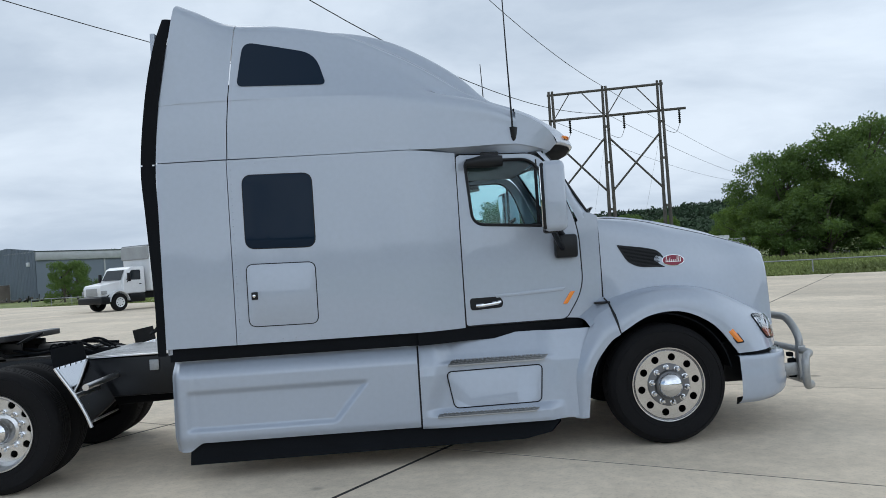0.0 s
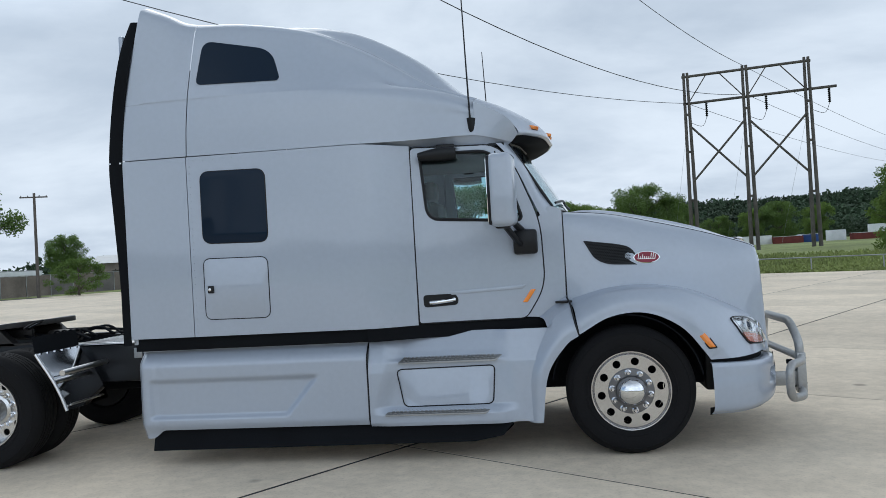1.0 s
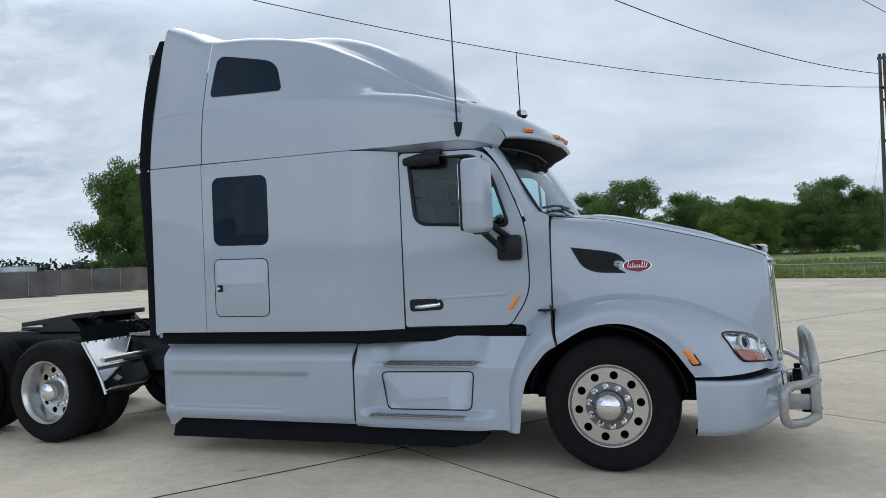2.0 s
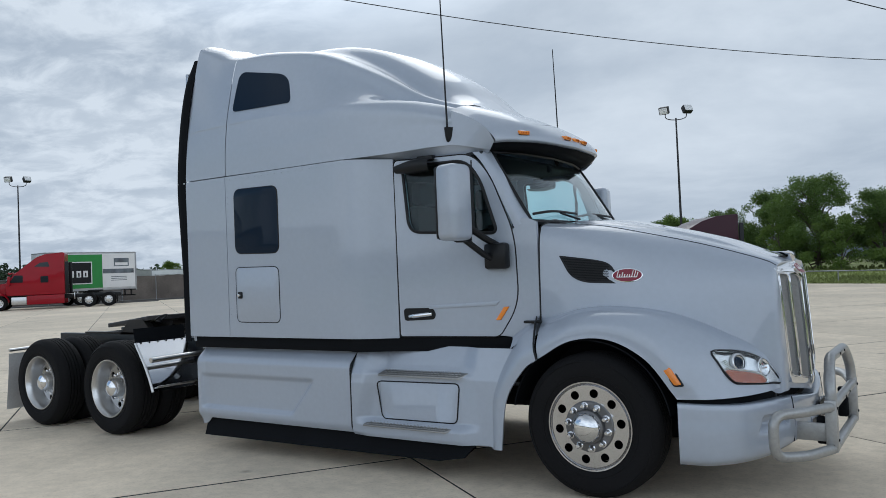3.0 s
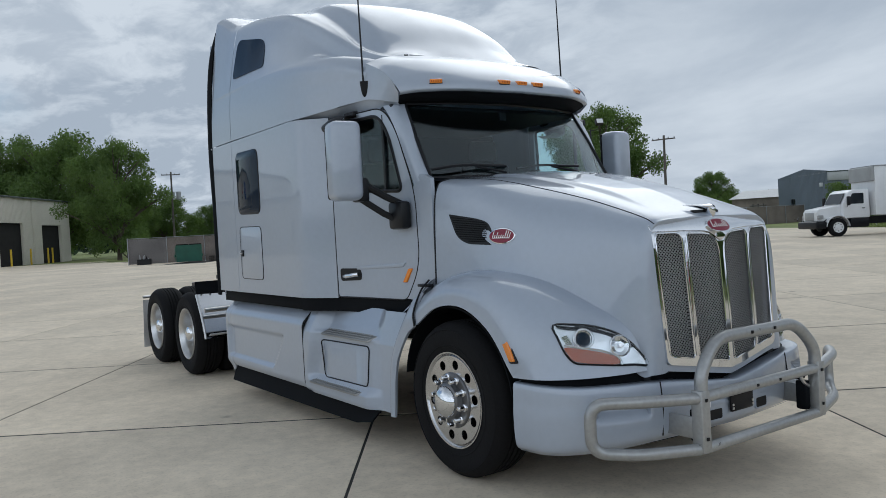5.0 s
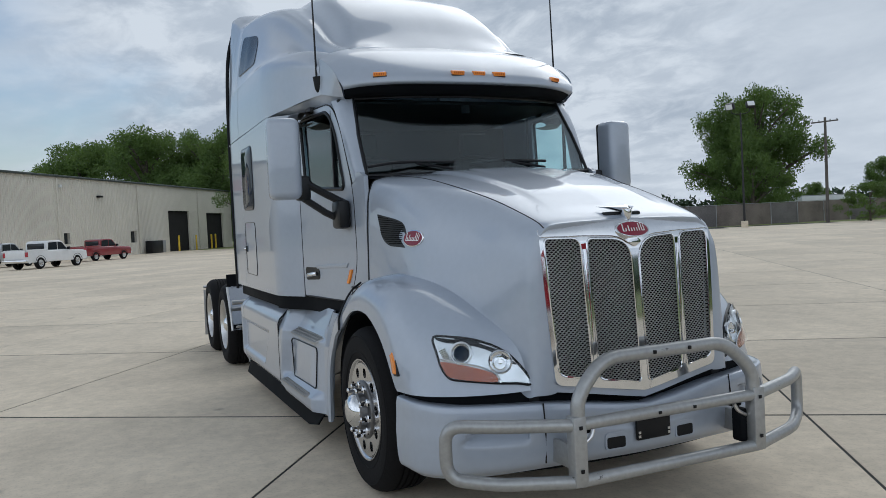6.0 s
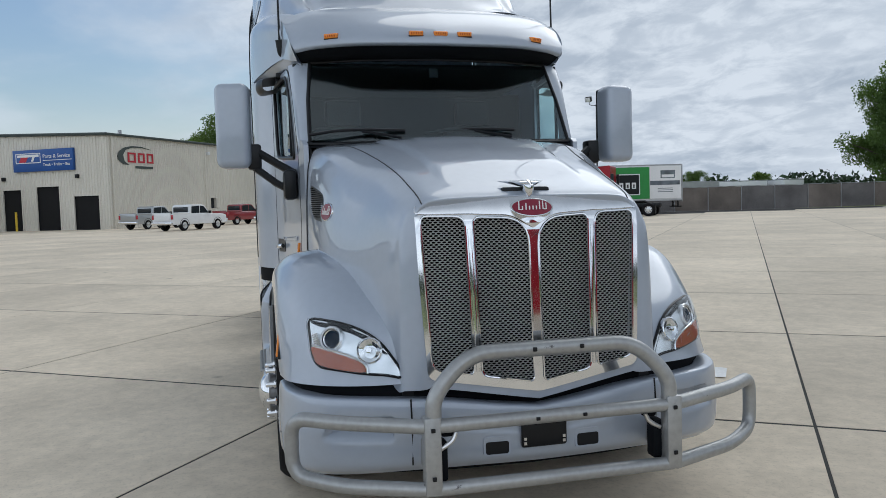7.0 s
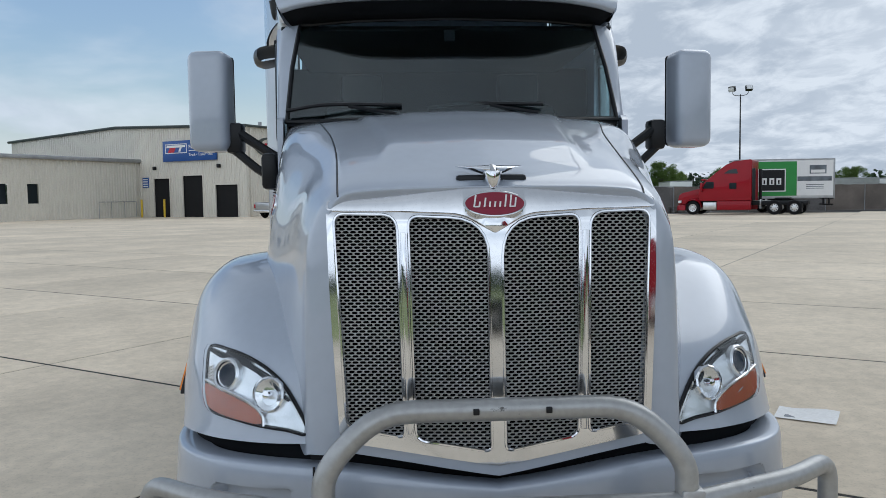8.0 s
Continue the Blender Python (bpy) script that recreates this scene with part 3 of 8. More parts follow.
for o in bpy.data.objects:
    if o.name.startswith("latch_button"):
        sgn = -1 if o.name == "latch_button" else 1
        o.matrix_basis = pose(-3.26, sgn * 1.222, 1.425, 0, 0, 180 if sgn < 0 else 0)
# rivets down the sleeper seam
rv = None
for k in range(26):
    for sgn in (-1, 1):
        if rv is None:
            rv = part("rivet", lathe([(0.0, 0.003), (0.004, 0.002), (0.006, 0.0)], 8), PAINT, truck)
            o = rv
        else:
            o = new("rivet", rv.data)
            o.parent = truck
        o.matrix_basis = pose(-3.395, sgn * 1.205, 1.08 + k * 0.056, 0, 0, 180 if sgn < 0 else 0)
for k in range(16):
    o = new("rivet", rv.data)
    o.parent = truck
    o.matrix_basis = pose(-3.36 + k * 0.082, -1.205, 2.47, 0, 0, 180)
    o = new("rivet", rv.data)
    o.parent = truck
    o.matrix_basis = pose(-3.36 + k * 0.1, -1.205, 1.075, 0, 0, 180)

# cowl, windscreen pillars and windscreen
COWL = [(u + 0.007, v) for u, v in DOOR_LINE if v < 1.88 and u > -0.775]
COWL.sort(key=lambda q: q[1])
both(part("door_jamb", plate([(-0.85, 1.06), (-0.85, 1.9), (-0.5, 1.9), (-0.46, 1.06)], (), 0.01, on_side(-0.06), fine=0.1), SATIN, truck))
both(part("cowl_side", plate(COWL + [(-0.590, 1.885), (-0.55, 1.935), (-0.50, 1.93), (-0.44, 1.90), (-0.44, 1.10), (-0.52, 1.05)], (), 0.03, on_side(-0.03), fine=0.1), PAINT, truck))
both(part("cowl_lower", loft([[(-0.66, -0.935, 1.062), (-0.58, -0.925, 1.12), (-0.44, -0.905, 1.22)], [(-0.625, -1.0, 1.045), (-0.56, -0.99, 1.09), (-0.43, -0.96, 1.2)], [(-0.60, -1.09, 0.99), (-0.55, -1.06, 1.03), (-0.42, -1.035, 1.14)]], 10, 12), PAINT, truck))
PIL_OUT = [(-0.925, -0.958, 2.462), (-0.85, -0.952, 2.375), (-0.77, -0.945, 2.24), (-0.68, -0.935, 2.03), (-0.605, -0.927, 1.86)]
PIL_IN = [(-0.835, -0.825, 2.47), (-0.775, -0.84, 2.375), (-0.69, -0.85, 2.24), (-0.60, -0.858, 2.06), (-0.51, -0.862, 1.93)]
both(part("windscreen_pillar", loft([PIL_OUT, [((a[0] + b[0]) / 2 + 0.012, (a[1] + b[1]) / 2 - 0.022, (a[2] + b[2]) / 2) for a, b in zip(PIL_OUT, PIL_IN)], PIL_IN], 8, 24, flip=True), PAINT, truck))
WS = [[(-0.835, -0.82, 2.468), (-0.76, -0.5, 2.478), (-0.72, 0, 2.482)], [(-0.67, -0.85, 2.2), (-0.58, -0.5, 2.205), (-0.535, 0, 2.21)], [(-0.492, -0.86, 1.905), (-0.387, -0.5, 1.895), (-0.342, 0, 1.89)]]
ws = part("windscreen", thicken(mirror_into(loft(WS, 16, 14, flip=True)), -0.005), GLASS, truck, "tinted one-piece windscreen")
ws.visible_shadow = False
edge = [(-0.835, -0.82, 2.468), (-0.76, -0.5, 2.478), (-0.72, 0, 2.482), (-0.76, 0.5, 2.478), (-0.835, 0.82, 2.468), (-0.67, 0.85, 2.2), (-0.492, 0.86, 1.905), (-0.387, 0.5, 1.895), (-0.342, 0, 1.89), (-0.387, -0.5, 1.895), (-0.492, -0.86, 1.905), (-0.67, -0.85, 2.2)]
cor = []
for i, q in enumerate(edge):
    nx = edge[(i + 1) % len(edge)]
    cor += [tuple(np.array(q) * (1 - f) + np.array(nx) * f) for f in (0.0, 0.25, 0.5, 0.75)]
part("windscreen_seal", tube(cor, 0.013, 8, closed=True), SATIN, truck, "black windscreen gasket")
part("cowl_grille", mirror_into(loft([[(-0.52, -0.86, 1.925), (-0.41, -0.5, 1.918), (-0.365, 0, 1.912)], [(-0.47, -0.86, 1.88), (-0.36, -0.5, 1.89), (-0.33, 0, 1.895)]], 4, 12, flip=True)), BLACK, truck)
for y0, y1 in ((-0.30, -0.74), (0.42, -0.02)):
    wp = part("wiper", tube([(-0.36, y0, 1.93), (-0.395, y0 - 0.12, 1.955), (-0.41, y0 - 0.24, 1.975)], 0.009, 8), SATIN, truck)
    part("wiper_blade", tube([(-0.43 - 0.06 * abs(y1 - 0.12), y1 - 0.12, 1.962), (-0.42, (y0 + y1) / 2 - 0.12, 1.985), (-0.40, y0 + 0.03, 1.978)], 0.010, 6, smooth=10), SATIN, wp)

# cab interior
TRIM = material("grey_trim", (0.018, 0.022, 0.027), 0.7, vary=0.15, bump=0.1)
DASH = material("dark_dash", (0.015, 0.019, 0.024), 0.6, vary=0.15)
part("dashboard", mirror_into(loft([[(-0.56, -0.9, 1.15), (-0.54, -0.5, 1.15), (-0.53, 0, 1.15)], [(-0.95, -0.9, 1.2), (-0.95, -0.5, 1.2), (-0.93, 0, 1.2)], [(-1.0, -0.9, 1.75), (-1.0, -0.5, 1.78), (-0.98, 0, 1.78)], [(-0.88, -0.88, 1.88), (-0.86, -0.5, 1.90), (-0.84, 0, 1.90)], [(-0.53, -0.87, 1.90), (-0.43, -0.5, 1.90), (-0.39, 0, 1.895)]], 24, 12)), DASH, truck)
part("headliner", box(-3.0, -0.86, -0.93, 0.93, 2.44, 2.47, 0.01), TRIM, truck)
part("sleeper_curtain", box(-2.36, -2.30, -1.15, 1.15, 1.1, 2.47, 0.02), DASH, truck)
part("door_trim", box(-1.62, -0.66, 0.86, 0.90, 1.1, 1.83, 0.015), TRIM, truck)
part("door_trim", box(-1.62, -0.66, -0.90, -0.86, 1.1, 1.83, 0.015), TRIM, truck)
sw = part("steering_wheel", tube([(0.2 * math.cos(a), 0.2 * math.sin(a), 0) for a in np.linspace(0, 2 * math.pi, 28, endpoint=False)], 0.016, 8, closed=True), SATIN, truck)
for a in (90, 210, 330):
    tb = tube([(0, 0, -0.03), (0.19 * math.cos(radians(a)), 0.19 * math.sin(radians(a)), 0)], 0.014, 6)
    part("spoke", tb, SATIN, sw)
sw.matrix_basis = pose(-1.10, 0.5, 1.86, 0, -38, 0)


def cab_seat(y):
    s = part("seat", box(-1.62, -1.12, y - 0.25, y + 0.25, 1.38, 1.54, 0.05), TRIM, truck)
    part("seat_back", box(-1.74, -1.58, y - 0.25, y + 0.25, 1.5, 2.12, 0.06), TRIM, s)
    part("headrest", box(-1.74, -1.63, y - 0.14, y + 0.14, 2.13, 2.33, 0.04), TRIM, s)
    part("seat_base", box(-1.55, -1.18, y - 0.18, y + 0.18, 1.1, 1.38, 0.02), SATIN, s)


cab_seat(-0.52), cab_seat(0.52)
part("rear_mirror_bracket", box(-0.76, -0.735, -0.03, 0.03, 2.36, 2.42, 0.005), TRIM, truck)

# hood
HOOD = [
    [(-0.43, 0, 1.92), (-0.43, -0.45, 1.908), (-0.43, -0.775, 1.883), (-0.43, -0.862, 1.815), (-0.43, -0.89, 1.60), (-0.43, -0.905, 1.16)],
    [(-0.05, 0, 1.885), (-0.05, -0.42, 1.872), (-0.05, -0.70, 1.838), (-0.05, -0.815, 1.745), (-0.05, -0.858, 1.55), (-0.05, -0.885, 1.25)],
    [(0.30, 0, 1.815), (0.30, -0.40, 1.80), (0.30, -0.61, 1.757), (0.30, -0.74, 1.66), (0.30, -0.815, 1.46), (0.30, -0.86, 1.2)],
    [(0.65, 0, 1.72), (0.65, -0.38, 1.705), (0.65, -0.55, 1.668), (0.65, -0.655, 1.56), (0.65, -0.725, 1.36), (0.65, -0.77, 1.05)],
    [(0.93, 0, 1.622), (0.93, -0.37, 1.612), (0.925, -0.52, 1.585), (0.925, -0.612, 1.49), (0.93, -0.655, 1.3), (0.94, -0.69, 0.85)],
    [(1.065, 0, 1.572), (1.06, -0.37, 1.564), (1.055, -0.505, 1.54), (1.05, -0.580, 1.45), (1.06, -0.612, 1.28), (1.075, -0.63, 0.70)],
    [(1.112, 0, 1.548), (1.107, -0.37, 1.540), (1.098, -0.497, 1.517), (1.10, -0.560, 1.44), (1.115, -0.586, 1.28), (1.14, -0.59, 0.70)],
    [(1.126, 0, 1.538), (1.120, -0.37, 1.531), (1.110, -0.487, 1.505), (1.118, -0.524, 1.43), (1.130, -0.520, 1.28), (1.150, -0.490, 0.705)],
    [(1.100, 0, 1.500), (1.095, -0.36, 1.495), (1.085, -0.465, 1.475), (1.095, -0.500, 1.42), (1.105, -0.496, 1.28), (1.125, -0.465, 0.75)],
]


def hood_skin():
    """The hood's sheet with a raised middle, whose edges run in towards the grille."""
    bm = loft(HOOD, 90, 90, flip=False)
    for v in bm.verts:
        half = 0.50 - 0.13 * smooth01((v.co.x + 0.4) / 1.1)
        fade = smooth01((v.co.x + 0.36) / 0.10) * smooth01((0.98 - v.co.x) / 0.35)
        v.co.z += 0.016 * fade * smooth01((half - abs(v.co.y)) / 0.035)
        # two shallow steps behind the cowl
        v.co.z += 0.007 * smooth01((0.30 - abs(v.co.y)) / 0.05) * smooth01((v.co.x + 0.22) / 0.05) * smooth01((0.25 - v.co.x) / 0.30)
    return mirror_into(bm)


part("hood", hood_skin(), PAINT, truck, sharp=0.9)


def catmull_at(p, f):
    return catmull_one([np.array(q, float) for q in p], f * (len(p) - 1))


def catmull_one(p, u):
    k = len(p)
    j = max(0, min(int(u), k - 2))
    f = u - j
    b, c = p[j], p[j + 1]
    a = p[j - 1] if j > 0 else 2 * b - c
    d = p[j + 2] if j + 2 < k else 2 * c - b
    return 0.5 * (2 * b + (c - a) * f + (2 * a - 5 * b + 4 * c - d) * f * f + (3 * b - a - 3 * c + d) * f ** 3)


def surf(stations, u, v, off=0.0, sign=1):
    """A point of the sheet that loft() draws, off proud of it along sign times the normal."""
    g = lambda a, b: catmull_at([catmull_at(s, b) for s in stations], a)
    p = g(u, v)
    if off:
        e = 0.01
        n = np.cross(g(min(1, u + e), v) - g(max(0, u - e), v), g(u, min(1, v + e)) - g(u, max(0, v - e)))
        p = p + n / np.linalg.norm(n) * off * sign
    return p


# hood seams, vent and badge
for sgn in (1, -1):
    part("hood_seam", tube([np.array(surf(HOOD, u, 0.345 + 0.06 * u)) * (1, sgn, 1) for u in np.linspace(0.0, 0.80, 24)], 0.0035, 6), SATIN, truck)
    part("hood_edge_seam", tube([np.array(surf(HOOD, 0.0, v)) * (1, sgn, 1) - (0.006, 0, 0) for v in np.linspace(0.0, 1.0, 30)], 0.007, 6), SATIN, truck)


def hood_side_y(x, z):
    st = [catmull(s, 44) for s in HOOD]
    for a, b in zip(st, st[1:]):
        if a[20][0] <= x <= b[20][0]:
            f = (x - a[20][0]) / (b[20][0] - a[20][0])
            col = [pa * (1 - f) + pb * f for pa, pb in zip(a, b)]
            for p, q in zip(col, col[1:]):
                if q[2] <= z <= p[2]:
                    g = (z - q[2]) / max(1e-6, p[2] - q[2])
                    return -(q[1] * (1 - g) + p[1] * g)
    return 0.86


VENT = rounded([(-0.285, 1.645), (-0.02, 1.605), (0.09, 1.575), (0.165, 1.43), (-0.10, 1.445), (-0.20, 1.49)], [0.012, 0.1, 0.06, 0.01, 0.1, 0.08], 6)
on_hood = lambda off: (lambda u, v, w: (u, -hood_side_y(u, v) - off - w, v))
both(part("hood_vent", plate(VENT, (), 0.004, on_hood(0.001), fine=0.05), SATIN, truck, "black mesh side vent"))
vm = bmesh.new()
random.seed(4)
for i in range(26):
    for j in range(16):
        x, z = -0.27 + i * 0.0165 + (j % 2) * 0.008, 1.445 + j * 0.0118
        top = float(np.interp(x, [-0.285, -0.02, 0.09, 0.165], [1.645, 1.605, 1.575, 1.43])) - 0.012
        low = float(np.interp(x, [-0.285, -0.2, -0.10, 0.165], [1.645, 1.49, 1.445, 1.43])) + 0.012
        if low < z < top and x < 0.075:
            box(x, x + 0.012, -hood_side_y(x, z) - 0.010, -hood_side_y(x, z) - 0.004, z, z + 0.004, 0, vm)
both(part("vent_mesh", vm, BLACK, truck, kind="stuff"))

BADGERED = material("badge_red", (0.20, 0.008, 0.03), 0.45, coat=0.15, vary=0.03)
SCRIPT = material("badge_white", (0.75, 0.74, 0.73), 0.3, 0.2, vary=0.03)


def badge(name, place, w, h):
    """An oval emblem: bright rim, red field and plain light strokes; place maps (u, v, depth)."""
    oval = lambda a, b: [(a * math.cos(t), b * math.sin(t)) for t in np.linspace(0, 2 * math.pi, 40, endpoint=False)]
    b = part(name, plate(oval(w, h), (), 0.008, place, bevel=0.002), CHROME, truck, "chrome-rimmed red oval emblem")
    part("field", plate(oval(w * 0.93, h * 0.87), (), 0.0105, place), BADGERED, b)
    # plain light strokes: tall and low slanted bars on one line
    sc = bmesh.new()
    for k in range(9):
        x = -w * 0.66 + 1.28 * w * k / 8
        hh = h * (0.95 if k in (0, 6, 7) else 0.72 if k in (2, 8) else 0.42)
        lean_u = 0.22 * hh
        quad = [(x - 0.030 * w, -h * 0.28), (x + 0.020 * w, -h * 0.28), (x + 0.020 * w + lean_u, -h * 0.28 + hh), (x - 0.030 * w + lean_u, -h * 0.28 + hh)]
        join(sc, plate(quad, (), 0.0125, place))
    join(sc, plate([(-w * 0.66, -h * 0.30), (w * 0.62, -h * 0.30), (w * 0.64, -h * 0.20), (-w * 0.64, -h * 0.20)], (), 0.012, place))
    part("strokes", sc, SCRIPT, b)
    return b


badge("side_badge", lambda u, v, w: (0.205 + u, -hood_side_y(0.205 + u, 1.487 + v) - w, 1.487 + v - 0.02 * u), 0.104, 0.049)
badge("side_badge", lambda u, v, w: (0.205 - u, hood_side_y(0.205 - u, 1.487 + v) + w, 1.487 + v - 0.02 * u), 0.104, 0.049)

# front fenders
FEND = [
    [(-0.36, -1.135, 0.93), (-0.375, -1.12, 1.02), (-0.39, -1.04, 1.115), (-0.41, -0.96, 1.155), (-0.43, -0.89, 1.195)],
    [(-0.12, -1.135, 1.055), (-0.115, -1.12, 1.15), (-0.12, -1.045, 1.226), (-0.12, -0.955, 1.253), (-0.12, -0.86, 1.268)],
    [(0.15, -1.13, 1.07), (0.155, -1.115, 1.172), (0.16, -1.04, 1.243), (0.17, -0.945, 1.268), (0.18, -0.835, 1.278)],
    [(0.40, -1.13, 0.95), (0.425, -1.112, 1.09), (0.45, -1.035, 1.185), (0.475, -0.93, 1.218), (0.5, -0.775, 1.225)],
] + [catmull(q, 5) for q in (
    [(0.57, -1.125, 0.74), (0.64, -1.10, 0.90), (0.74, -0.96, 1.055), (0.81, -0.69, 1.095)],
    [(0.59, -1.12, 0.71), (0.76, -1.07, 0.79), (0.93, -0.875, 0.91), (1.04, -0.60, 0.96)],
    [(0.60, -1.12, 0.70), (0.84, -1.05, 0.705), (1.03, -0.82, 0.715), (1.13, -0.57, 0.73)],
)]
both(part("fender", thicken(loft(FEND, 48, 36, flip=False), -0.012), PAINT, truck, sharp=0.9))
REARF = [
    [(-0.67, -1.15, 0.27), (-0.72, -1.155, 0.27), (-0.775, -1.11, 0.27)],
    [(-0.615, -1.15, 0.63), (-0.67, -1.155, 0.66), (-0.73, -1.11, 0.68)],
    [(-0.47, -1.15, 0.85), (-0.51, -1.14, 0.94), (-0.57, -1.05, 1.03)],
    [(-0.37, -1.15, 0.92), (-0.395, -1.135, 1.01), (-0.42, -1.04, 1.14)],
]
both(part("fender_extension", thicken(loft(REARF, 26, 10, flip=True), -0.02), PAINT, truck))
both(part("fender_split", tube([(-0.365, -1.145, 0.925), (-0.39, -1.13, 1.015), (-0.415, -1.045, 1.15), (-0.44, -0.96, 1.21)], 0.007, 6, smooth=14), SATIN, truck))
both(part("hood_latch", box(-0.53, -0.40, -1.0, -0.95, 1.165, 1.185, 0.006), SATIN, truck))
# dark liner over the wheel
LINER = [[(0.565 * math.cos(a) - 0.02, y, 0.49 + 0.565 * math.sin(a)) for a in np.linspace(radians(10), radians(170), 24)] for y in (-1.09, -0.55)]
both(part("wheel_liner", thicken(loft(LINER, 3, 40), 0.01), BLACK, truck))
both(part("inner_wall", box(-0.65, 0.95, -0.62, -0.58, 0.45, 1.2), BLACK, truck))
both(part("marker_base", plate(rounded([(0.445, 0.928), (0.535, 0.915), (0.615, 0.785), (0.55, 0.778)], 0.014), (), 0.014, lambda u, v, w: (u + 0.035, -1.098 - w - 0.018 * smooth01((0.92 - v) / 0.1), v), bevel=0.003), SATIN, truck))
both(part("side_marker", plate(rounded([(0.455, 0.915), (0.525, 0.905), (0.60, 0.795), (0.555, 0.79)], 0.012), (), 0.022, lambda u, v, w: (u + 0.035, -1.098 - w - 0.018 * smooth01((0.92 - v) / 0.1), v), bevel=0.004), AMBER, truck, "amber side marker lamp"))

# head lamps on the fender's sheet, by (u, v) of that sheet
HL = [(0.716, 0.611), (0.755, 0.702), (0.805, 0.795), (0.857, 0.87), (0.908, 0.919), (0.977, 0.966), (0.97, 0.873), (0.957, 0.733), (0.93, 0.589), (0.905, 0.527), (0.842, 0.518), (0.773, 0.556)]
TURN = material("turn_signal_lens", (0.34, 0.09, 0.045), 0.25, coat=0.5, vary=0.15, scale=30)
CLEAR = material("clear_lens", (0.95, 0.97, 0.98), 0.0, trans=1.0, vary=0, fine=0, ior=1.25)
REFL = material("lamp_reflector", (0.74, 0.77, 0.80), 0.20, 0.65, vary=0.2, scale=40, fine=0.1, bump=0.5, bump_scale=16)
line = catmull(HL, 40, closed=True)
cu, cv = float(np.mean([q[0] for q in HL])), float(np.mean([q[1] for q in HL]))


def hl_patch(scale, off, keep=None, rings=6):
    bm = bmesh.new()
    loops = []
    for r in range(rings + 1):
        f = scale * r / rings
        loops.append([bm.verts.new(Vector(surf(FEND, cu + (q[0] - cu) * f, cv + (q[1] - cv) * f, off, 1))) for q in line] if r else [bm.verts.new(Vector(surf(FEND, cu, cv, off, 1)))])
    n = len(line)
    for r in range(rings):
        a, b = loops[r], loops[r + 1]
        for k in range(n):
            q = list(dict.fromkeys([a[k % len(a)], a[(k + 1) % len(a)], b[(k + 1) % n], b[k % n]]))
            if len(q) > 2:
                bm.faces.new(q)
    bmesh.ops.recalc_face_normals(bm, faces=bm.faces)
    return bm


def flipped(bm, sgn):
    if sgn > 0:
        for v in bm.verts:
            v.co.y = -v.co.y
        bmesh.ops.reverse_faces(bm, faces=bm.faces)
    return bm


